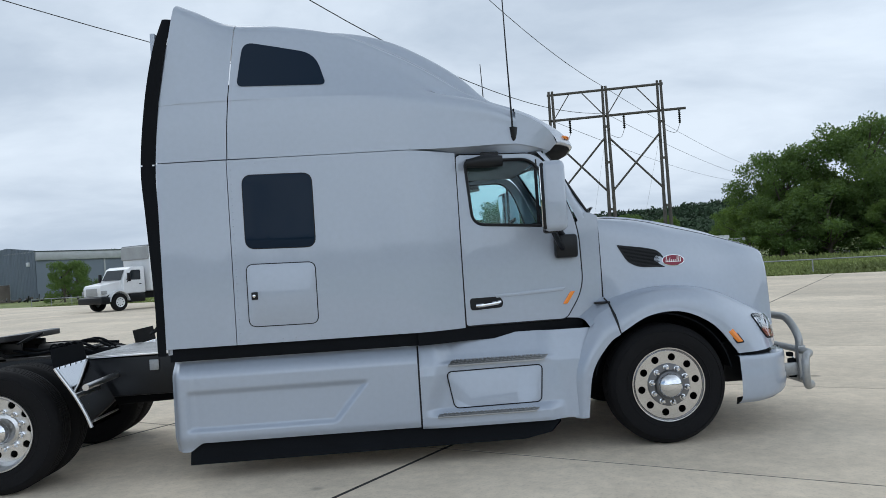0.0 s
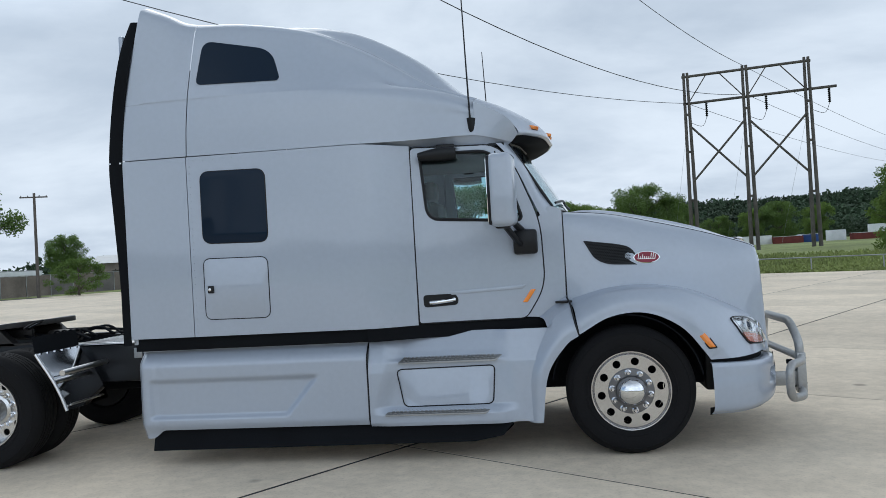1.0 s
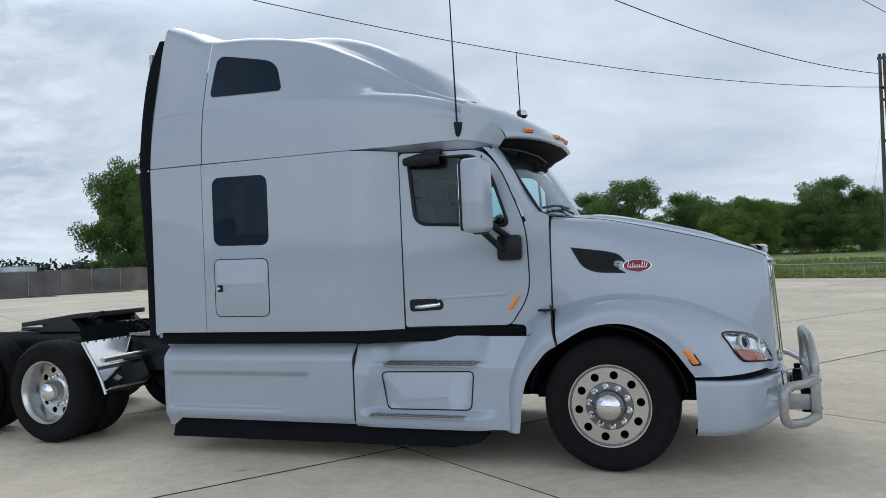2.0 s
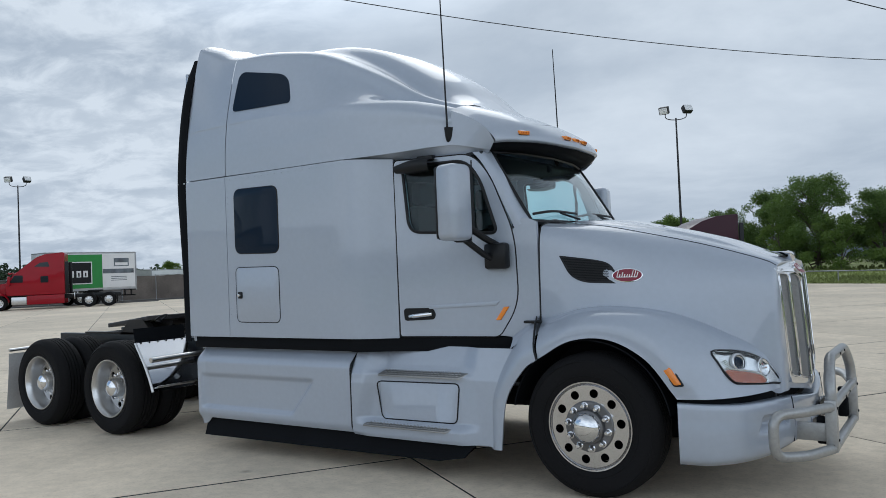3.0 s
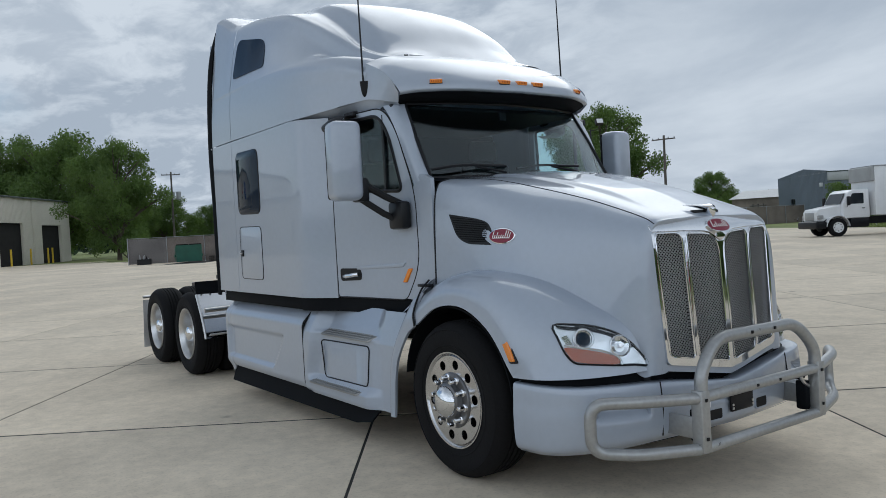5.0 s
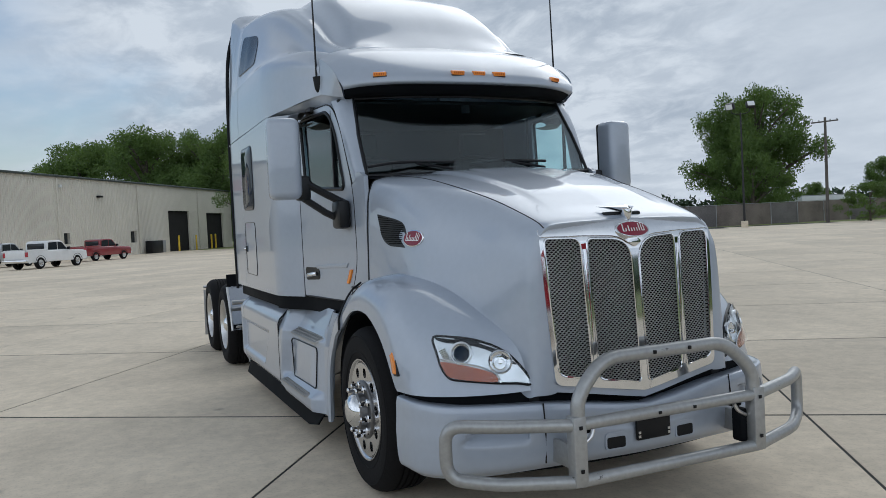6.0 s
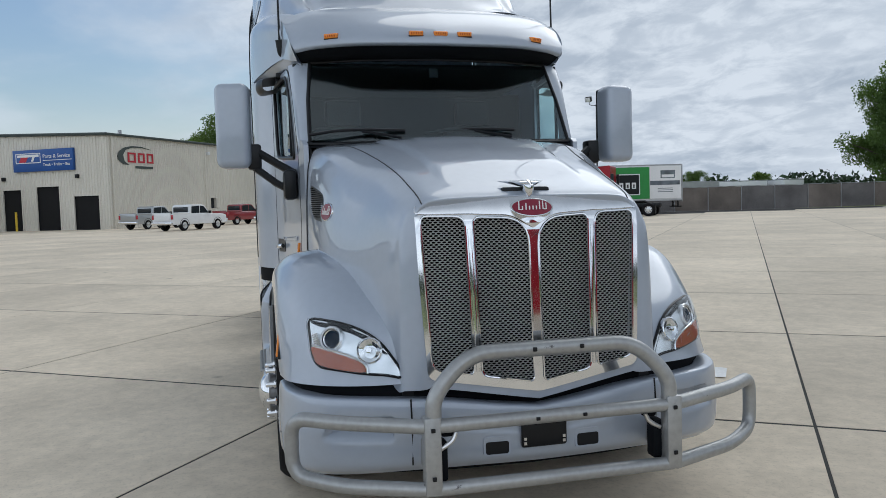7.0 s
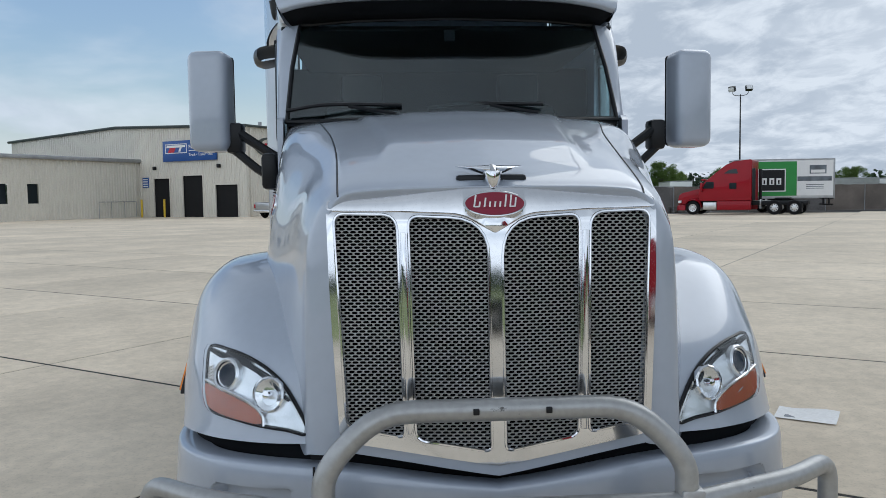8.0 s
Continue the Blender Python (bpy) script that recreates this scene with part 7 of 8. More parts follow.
    for x0 in (10.9, 13.8, 18):
        part("window", box(-x0 - 1.1, -x0, 14.12, 14.16, 1.5, 3.2), WINDOW, w)
    rail = part("wing_rail", tube([(-5.0, 13.7, 1.55), (-0.7, 13.7, 1.55)], 0.035, 6), GALV, w)
    for x in (-5.0, -3.6, -2.1, -0.7):
        part("rail_post", tube([(x, 13.7, 0), (x, 13.7, 1.55)], 0.03, 6), GALV, rail)
    part("wing_roof", box(-40, 0, 13.7, 34, 5.5, 5.7, 0.03), ROOFM, w)
    part("wing_eave_trim", box(-40, 0.1, 13.62, 13.95, 5.38, 5.72, 0.03), GALV, w)
    part("wing_pipe", box(-0.6, -0.46, 13.78, 13.93, 0.2, 5.4, 0.02), STEELWALL, w)
    part("wing_end", box(-40.1, -40, 14, 34, 0, 5.5), STEELWALL, w)


workshop()


def factory():
    K = Vector((-46.2, 86.5, 0))
    b = thing("factory_building", "long grey-blue metal shed with a pale fascia", "building", tuple(K), math.degrees(math.atan2(0.825, 0.565)))
    L, W, E, R = 80.0, 13.6, 5.6, 6.35
    part("wall", box(0, L, 0, 0.2, 0, E), GREYWALL, b)
    for k in range(1, 9):
        part("wall_joint", box(k * 9.0 - 0.1, k * 9.0 + 0.1, -0.05, 0.0, 0, E), ROOFM, b)
    part("fascia", box(-0.1, L, -0.25, 0.0, E - 0.75, E + 0.25, 0.03), ROOFM, b)
    part("eaves_trim", box(-0.1, L, -0.3, 0.2, E + 0.25, E + 0.38), TRIMGREEN, b)
    g = ribbed_wall(W, E, [(8.6, 9.8, 1.9, 3.0)], top=lambda x: E + 0.3 + (R - E) * (1 - abs(x - W * 0.45) / (W * 0.55)))
    for v in g.verts:
        v.co = Vector((v.co.y, v.co.x, v.co.z))
    bmesh.ops.reverse_faces(g, faces=g.faces)
    gw = part("wall", g, GREYWALL, b, sharp=0.3)
    part("window", box(0.1, 0.14, 8.6, 9.8, 1.9, 3.0), WINDOW, gw)
    # near-black panel on the wall, drawn as an unlit doorway
    part("door_recess", box(3.0, 4.1, -0.04, 0.0, 0, 3.4), DARKIN, b)
    part("wall_lamp", box(-0.3, 0, 1.2, 1.6, 4.2, 4.7, 0.05), WHITE, b)
    part("roof", box(0, L, 0.1, W, E + 0.2, E + 0.35), ROOFM, b)
    part("wall", box(0, L, W - 0.2, W, 0, E), GREYWALL, b)
    # pipe rack and scrap beside the gable
    r = thing("pipe_rack", "dark steel rack stacked with pipes beside the shed", "rack", (-53.5, 84.5, 0), math.degrees(math.atan2(0.565, -0.825)))
    for x in (0, 1.6, 3.2):
        part("rack_post", box(x - 0.06, x + 0.06, -0.06, 0.06, 0, 2.6), SATIN, r)
    for z in (0.7, 1.5, 2.4):
        part("rack_arm", tube([(-0.8, 0, z), (4.0, 0, z)], 0.09, 6), POLE, r)
    s = thing("scrap_heap", "low heap of rusty scrap metal by the shed wall", "scrap", (-44.5, 82.5, 0))
    rng = random.Random(6)
    for k in range(26):
        x, y = rng.uniform(-3.5, 3.5), rng.uniform(-1.5, 1.5)
        part("scrap_piece", tube([(x, y, rng.uniform(0, 0.5)), (x + rng.uniform(-1, 1), y + rng.uniform(-1, 1), rng.uniform(0.1, 1.0))], rng.uniform(0.05, 0.16), 6), POLE if k % 2 else SATIN, s)


factory()


def shed_far():
    b = thing("far_shed", "low brown shed with a pale roof behind the fence", "building", (-66, 96, 0), 18)
    part("wall", box(0, 34, 0, 14, 0, 3.6), WALLMAT, b)
    part("roof", plate([(-0.4, 3.6), (7, 4.9), (14.4, 3.6)], (), 34.8, lambda u, v, w: (w - 0.4, u, v)), ROOFM, b)


shed_far()


def parked_trailer(x, y, turn, length, mat, label):
    t = thing("parked_trailer", label, "trailer", (x, y, 0), turn, "trailers behind the fence")
    part("box_body", box(0, length, -1.25, 1.25, 1.05, 3.05, 0.04), mat, t)
    part("roof_edge", box(-0.02, length + 0.02, -1.27, 1.27, 2.98, 3.1, 0.02), GALV, t)
    part("rear_frame", box(length - 0.06, length + 0.03, -1.28, 1.28, 0.98, 3.08, 0.02), GALV, t)
    part("underride", box(0.5, length - 0.5, -0.5, 0.5, 0.9, 1.15), SATIN, t)
    for wx in (length - 1.2, length - 2.5):
        for sgn in (-1, 1):
            w = part("wheel", lathe([(0.0, 0.0), (0.28, 0.0), (0.3, 0.02), (0.46, 0.02), (0.5, -0.03), (0.5, -0.25), (0.0, -0.25)], 20), RUBBER, t)
            w.matrix_basis = pose(wx, sgn * 1.22, 0.5, 0, 0, 0 if sgn > 0 else 180)


GREYBOX = material("grey_box", (0.33, 0.34, 0.34), 0.5, vary=0.1)
rgt = random.Random(12)
for k, (x, y) in enumerate(((-86, 33), (-82, 44), (-84, 54), (-78, 62), (-76, 74), (-72, 82), (-88, 66))):
    parked_trailer(x, y, 78 + rgt.uniform(-8, 8) if k % 3 else 170, 7 + 3 * rgt.random(), WHITE if k % 3 != 1 else GREYBOX, "white box trailer parked behind the fence" if k % 3 != 1 else "grey box trailer parked behind the fence")


def dumpster():
    GRN = material("dumpster_green", (0.012, 0.085, 0.055), 0.45, vary=0.2, scale=5)
    d = thing("dumpster", "dark green steel dumpster with black plastic lids", "dumpster", (-60.6, 15.2, 0), 78)
    part("bin", plate([(-0.6, 0.1), (-0.85, 1.0), (-0.85, 1.22), (0.85, 1.45), (0.85, 0.1)], (), 2.0, lambda u, v, w: (w - 1.0, -u, v), bevel=0.02), GRN, d)
    for x in (-0.5, 0.5):
        part("lid", plate([(-0.88, 1.22), (-0.88, 1.28), (0.88, 1.53), (0.88, 1.46)], (), 0.94, lambda u, v, w: (w - 0.47 + x, -u, v), bevel=0.01), BLACK, d)
    part("fork_pocket", box(-1.1, -1.0, -0.5, 0.5, 0.5, 0.7, 0.02), GRN, d)
    part("fork_pocket", box(1.0, 1.1, -0.5, 0.5, 0.5, 0.7, 0.02), GRN, d)
    part("notice", box(-0.1, 0.45, 0.80, 0.83, 0.55, 1.0), SIGNWHITE, d)


dumpster()


def clutter(x, y, turn, kind):
    if kind == "pallet_stack":
        p = thing("pallet_stack", "small stack of weathered timber pallets on the grass", "pallets", (x, y, 0), turn)
        for k in range(3):
            for j in range(5):
                part("slat", box(-0.6, 0.6, -0.5 + j * 0.23, -0.38 + j * 0.23, 0.12 + k * 0.16, 0.14 + k * 0.16), POLE, p)
            for j in range(3):
                part("bearer", box(-0.6 + j * 0.55, -0.5 + j * 0.55, -0.5, 0.5, 0.02 + k * 0.16, 0.12 + k * 0.16), POLE, p)
    else:
        p = thing("parts_bin", "low black parts bin with scrap in it", "bin", (x, y, 0), turn)
        part("bin", plate(rounded([(-0.55, -0.35), (-0.55, 0.35), (0.55, 0.35), (0.55, -0.35)], 0.08), [rounded([(-0.49, -0.29), (-0.49, 0.29), (0.49, 0.29), (0.49, -0.29)], 0.05)], 0.45, lambda u, v, w: (u, v, w + 0.02)), SATIN, p)
        part("bin_floor", box(-0.5, 0.5, -0.3, 0.3, 0.02, 0.05), SATIN, p)
        rng = random.Random(int(y * 10))
        for k in range(7):
            cx, cy = rng.uniform(-0.4, 0.4), rng.uniform(-0.2, 0.2)
            part("scrap_piece", tube([(cx, cy, 0.06), (cx + rng.uniform(-0.3, 0.3), cy + rng.uniform(-0.2, 0.2), rng.uniform(0.5, 0.85))], rng.uniform(0.04, 0.10), 7, r_end=0.03), BLACK if k % 2 else GALV, p)


clutter(-62.6, 12.2, 70, "parts_bin")
clutter(-60.3, 17.6, 30, "pallet_stack")
clutter(-60.2, 19.4, 70, "parts_bin")
clutter(-60.0, 21.2, 20, "parts_bin")
clutter(-59.8, 22.9, 60, "pallet_stack")

# the sheet of paper on the concrete
PAPER = material("paper", (0.85, 0.85, 0.84), 0.7, vary=0.03)
sh = part("paper_sheet", plate([(-0.19, -0.14), (0.19, -0.14), (0.19, 0.14), (-0.19, 0.14)], (), 0.0015, lambda u, v, w: (u, v, 0.004 + w + 0.022 * smooth01((v + 0.02) / 0.16) * (0.6 + 0.4 * math.sin(u * 14))), fine=0.04), PAPER)
sh.matrix_basis = pose(-1.43, 2.43, 0.004, 0, 0, 55)
tagged(sh, "white printed paper sheet lying on the concrete", "paper")
part("printed_block", box(-0.13, -0.03, -0.10, -0.04, 0.0058, 0.0068), material("print_grey", (0.25, 0.27, 0.3), 0.7), sh)


# ---- other vehicles ----
def road_wheel(parent, x, y, r=0.5, w=0.28, dish=0.0, bright=True):
    sgn = 1 if y > 0 else -1
    t = part("wheel", lathe([(r * 0.56, -0.02), (r * 0.6, 0.005), (r * 0.8, 0.015), (r * 0.93, 0.0), (r, -0.04), (r, -w + 0.04), (r * 0.93, -w), (r * 0.56, -w)], 36), RUBBER, parent)
    t.matrix_basis = pose(x, y, r, 0, 0, 0 if sgn > 0 else 180)
    part("rim", lathe([(r * 0.58, 0.0), (r * 0.55, -0.02 - dish * 0.3), (r * 0.48, -0.03 - dish), (r * 0.22, -0.02 - dish), (r * 0.2, 0.03 - dish * 0.4), (0.0, 0.04 - dish * 0.4)], 30), ALU if bright else WHITE, t)
    for k in range(8):
        a = 2 * math.pi * k / 8
        part("rim_hole", lathe([(0.0, 0.002), (r * 0.06, 0.002), (r * 0.06, -0.01)], 8), SATIN, t).matrix_basis = pose(r * 0.40 * math.cos(a), -0.022 - dish, r * 0.40 * math.sin(a))
    return t


def slab_side(outline, width):
    """A body with that side outline (x, z), width across, its edges rounded."""
    def place(u, v, w):
        return (u, w - width / 2, v)
    return plate(outline, (), width, place)


def soften(bm, r, seg=3, ang=0.6):
    e = [e for e in bm.edges if len(e.link_faces) == 2 and e.calc_face_angle(0) > ang]
    bmesh.ops.bevel(bm, geom=e, offset=r, segments=seg, affect="EDGES", profile=0.6, clamp_overlap=True)
    return bm


def tractor(name, label, at, paint, high, grille_mat, sleeper=True, steps=True, long=0.0, heading=(-V.x, -V.y)):
    """A sleeper or day-cab tractor; local x ahead, its origin under the front axle, heading towards -V."""
    t = thing(name, label, "truck", (*at, 0), math.degrees(math.atan2(heading[1], heading[0])))
    back = -3.7 - long if sleeper else -2.0
    # cab and sleeper
    if high is None:
        cab = [(-0.45, 1.0), (-0.40, 1.86), (-0.85, 2.45), (-1.05, 2.66), (-1.6, 3.10), (-2.2, 3.42), (-3.0, 3.66), (back + 0.05, 3.75), (back, 3.70), (back, 1.0)]
    elif sleeper and high:
        cab = [(-0.45, 1.0), (-0.40, 1.92), (-0.85, 2.52), (-1.05, 2.70), (-1.7, 3.15), (-2.4, 3.55), (back + 0.1, 3.78), (back, 3.70), (back, 1.0)]
    elif sleeper:
        cab = [(-0.45, 1.0), (-0.40, 1.86), (-0.85, 2.42), (-1.1, 2.62), (-1.75, 3.15), (-2.35, 3.62), (-2.9, 3.84), (back + 0.1, 3.96), (back, 3.88), (back, 1.0)]
    else:
        cab = [(-0.45, 1.0), (-0.40, 1.92), (-0.85, 2.55), (-1.05, 2.74), (-1.6, 2.86), (back + 0.1, 2.85), (back, 2.72), (back, 1.0)]
    part("cab", soften(slab_side(cab, 2.2), 0.10), paint, t)
    hood = [(1.18, 0.72), (1.2, 1.15), (1.12, 1.48), (0.9, 1.60), (0.2, 1.78), (-0.42, 1.92), (-0.42, 1.0), (0.5, 1.0), (0.62, 0.72)]
    part("hood", soften(slab_side(hood, 1.62), 0.10), paint, t)
    for sgn in (-1, 1):
        arch = [[(0.60 * math.cos(a), sgn * y, 0.5 + (0.58 if y > 1.1 else 0.70) * math.sin(a)) for a in np.linspace(radians(12), radians(176), 14)] for y in (0.75, 0.98, 1.19)]
        part("fender", thicken_plain(loft(arch, 8, 22, flip=sgn < 0), 0.02), paint, t)
        part("side_window", plate(rounded([(-1.5, 1.9), (-1.5, 2.4), (-0.98, 2.42), (-0.66, 1.92)], 0.06), (), 0.02, lambda u, v, w: (u, sgn * (1.095 + w), v)), WINDOW, t)
        if sleeper:
            part("sleeper_window", plate(rounded([(-3.1, 1.85), (-3.1, 2.3), (-2.6, 2.3), (-2.6, 1.85)], 0.07), (), 0.02, lambda u, v, w: (u, sgn * (1.095 + w), v)), WINDOW, t)
            if high is not None:
                part("upper_window", plate(rounded([(-3.2, 2.95), (-3.1, 3.3), (-2.6, 3.25), (-2.2, 2.98)], 0.07), (), 0.02, lambda u, v, w: (u, sgn * (1.095 + w), v)), WINDOW, t)
        part("step_box", box(-1.7, -0.75, sgn * 1.0 - 0.14, sgn * 1.0 + 0.14, 0.36, 0.9, 0.03), ALU if steps else paint, t)
        part("side_fairing", box(back + 0.05, -1.72, sgn * 1.02 - 0.14, sgn * 1.02 + 0.14, 0.34, 0.98, 0.05), paint if paint is not WHITE else SATIN, t)
        part("mirror", box(-0.75, -0.58, sgn * 1.36 - 0.1, sgn * 1.36 + 0.1, 1.75, 2.35, 0.05), paint if paint is REDPAINT else SATIN, t)
        part("mirror_arm", tube([(-0.72, sgn * 1.3, 1.85), (-0.65, sgn * 1.08, 1.7)], 0.03, 6), SATIN, t)
        part("head_lamp", soften(box(0.9, 1.14, sgn * 0.82 - 0.17, sgn * 0.82 + 0.17, 0.86, 1.05), 0.04), WHITE, t)
        road_wheel(t, 0, sgn * 1.18)
        rear = back - 1.3 - 0.5 * long
        for wx in (rear, rear - 1.3):
            road_wheel(t, wx, sgn * 1.2, dish=0.14)
        part("exhaust_side", box(back - 0.25, back - 0.02, sgn * 1.1 - 0.05, sgn * 1.1 + 0.05, 1.0, 3.3 if sleeper else 2.6, 0.03), SATIN, t)
    part("windscreen", plate([(-0.95, 1.95), (-0.86, 2.48), (0.86, 2.48), (0.95, 1.95)], (), 0.02, lambda u, v, w: (-0.385 - 0.77 * (v - 1.95) + w, u, v)), WINDOW, t)
    part("sun_visor", box(-0.92, -0.55, -0.95, 0.95, 2.5, 2.62, 0.05), paint, t)
    for y in (-0.6, -0.15, 0.0, 0.15, 0.6):
        part("roof_marker_lamp", box(-0.56, -0.50, y - 0.05, y + 0.05, 2.58, 2.63, 0.01), AMBER, t)
    g = part("grille", box(1.17, 1.23, -0.50, 0.50, 0.75, 1.45, 0.03), grille_mat, t)
    for k in range(9):
        part("grille_bar", box(1.225, 1.24, -0.47, 0.47, 0.79 + k * 0.07, 0.82 + k * 0.07), CHROME if grille_mat is SATIN else SATIN, g)
    nose = rounded([(0.55, -1.14), (1.05, -1.08), (1.30, -0.72), (1.30, 0.72), (1.05, 1.08), (0.55, 1.14)], [0.02, 0.12, 0.15, 0.15, 0.12, 0.02], 5)
    part("bumper", plate(nose, (), 0.38, lambda u, v, w: (u, v, 0.32 + w), bevel=0.03), paint if paint is not WHITE else SATIN, t)
    part("chassis", box(back - 3.6, 0.9, -0.43, 0.43, 0.68, 0.98, 0.02), SATIN, t)
    part("fifth_wheel", box(back - 2.4, back - 1.4, -0.45, 0.45, 1.08, 1.2, 0.04), SATIN, t)
    part("deck", box(back - 1.0, back, -0.5, 0.5, 0.98, 1.0), ALU, t)
    for sgn in (-1, 1):
        part("mud_flap", box(back - 3.32, back - 3.3, sgn * 0.92 - 0.3, sgn * 0.92 + 0.3, 0.2, 0.85), SATIN, t)
        part("quarter_fender", box(back - 0.62, back - 0.58, sgn * 0.92 - 0.3, sgn * 0.92 + 0.3, 0.6, 1.1, 0.01), ALU, t)
    return t


tractor("maroon_tractor", "maroon sleeper tractor parked without a trailer", (-10.9, 32.4), MAROON, None, CHROME, long=0.45, heading=(-0.74, -0.67))
tractor("white_tractor", "white day-cab tractor with dark bumper, parked", (-13.7, 36.9), WHITE, False, SATIN, sleeper=False)
RT = (-54.2, 22.4)
tractor("red_tractor", "bright red sleeper tractor parked before a box trailer", RT, REDPAINT, False, SATIN, long=0.45, heading=(-0.60, -0.80))
tractor("parked_tractor", "red sleeper tractor parked across the yard, seen in the chrome", (21.0, 9.5), REDPAINT, False, SATIN, long=0.45, heading=(0.2, 0.98))


def box_trailer():
    """Short van trailer with a green panel beyond the red tractor."""
    t = thing("box_trailer", "silver box trailer with a green advertising panel", "trailer", (-56.0, 25.4, 0), math.degrees(math.atan2(-0.99, -0.11)))
    part("box_body", box(-7.7, -0.6, -1.25, 1.25, 1.15, 4.05, 0.03), material("trailer_silver", (0.55, 0.56, 0.57), 0.4, 0.3, vary=0.1), t)
    part("roof_rail", box(-7.7, -0.6, -1.27, 1.27, 4.0, 4.1, 0.02), GALV, t)
    part("floor_rail", box(-7.7, -0.6, -1.27, 1.27, 1.08, 1.2, 0.02), GALV, t)
    part("rear_frame", box(-7.75, -7.65, -1.28, 1.28, 1.0, 4.08, 0.02), GALV, t)
    part("underride_guard", box(-7.7, -7.6, -1.1, 1.1, 0.55, 0.65), SATIN, t)
    for sgn in (-1, 1):
        part("guard_post", box(-7.7, -7.6, sgn * 0.5 - 0.05, sgn * 0.5 + 0.05, 0.6, 1.1), SATIN, t)
        part("landing_leg", box(-2.4, -2.25, sgn * 0.9 - 0.07, sgn * 0.9 + 0.07, 0.35, 1.1), GALV, t)
    # its left flank: green panel with a plain black block and words; a pale panel behind it
    f = lambda u, v, w: (-u, 1.255 + w, v)
    gp = part("green_panel", plate([(0.62, 1.3), (0.62, 3.9), (4.9, 3.9), (4.9, 1.3)], (), 0.008, f), GREEN, t, "bright green advertising panel")
    blk = part("emblem_block", plate([(1.98, 1.62), (1.98, 3.35), (4.08, 3.35), (4.08, 1.62)], (), 0.02, f), SIGNWHITE, gp)
    part("emblem_field", plate([(2.06, 1.70), (2.06, 3.27), (4.0, 3.27), (4.0, 1.70)], (), 0.026, f), SATIN, blk)
    for u0 in (2.3, 2.86, 3.38):
        part("emblem_stroke", plate([(u0, 2.15), (u0, 2.65), (u0 + 0.36, 2.65), (u0 + 0.36, 2.15)], [[(u0 + 0.12, 2.15 + 0.06), (u0 + 0.12, 2.5), (u0 + 0.24, 2.5), (u0 + 0.24, 2.21)]], 0.032, f), SIGNWHITE, blk)
    for k, word in enumerate(("FURNITURE", "FLOORING", "APPLIANCES", "ELECTRONICS")):
        letters(word, 0.40, lambda u, v, w, k=k, n=len(word): f(1.82 - 0.255 * n + u, 2.75 - 0.40 * k + v, w + 0.009), SIGNWHITE, gp)
    pp = part("pale_panel", plate([(4.92, 1.3), (4.92, 3.95), (7.6, 3.95), (7.6, 1.3)], (), 0.008, f), SIGNWHITE, t)
    PHOTO = material("photo_grey", (0.12, 0.14, 0.16), 0.5, vary=0.5, scale=6)
    part("picture", plate([(5.85, 2.95), (5.85, 3.6), (7.1, 3.6), (7.1, 2.95)], (), 0.012, f), PHOTO, pp)
    part("picture_band", plate([(4.95, 2.4), (4.95, 2.75), (7.5, 2.75), (7.5, 2.4)], (), 0.012, f), PHOTO, pp)
    part("picture_mat", plate([(5.95, 3.02), (5.95, 3.25), (7.0, 3.25), (7.0, 3.02)], (), 0.014, f), SIGNWHITE, pp)
    for k in range(3):
        part("caption_bar", plate([(5.6, 2.1 - k * 0.14), (5.6, 2.15 - k * 0.14), (6.9, 2.15 - k * 0.14), (6.9, 2.1 - k * 0.14)], (), 0.012, f), PHOTO, pp)

    for x in (-3.2, -4.3):
        for sgn in (-1, 1):
            road_wheel(t, x, sgn * 1.2, dish=0.12)
    part("bogie", box(-5.0, -2.6, -0.5, 0.5, 0.5, 1.1, 0.02), SATIN, t)


box_trailer()


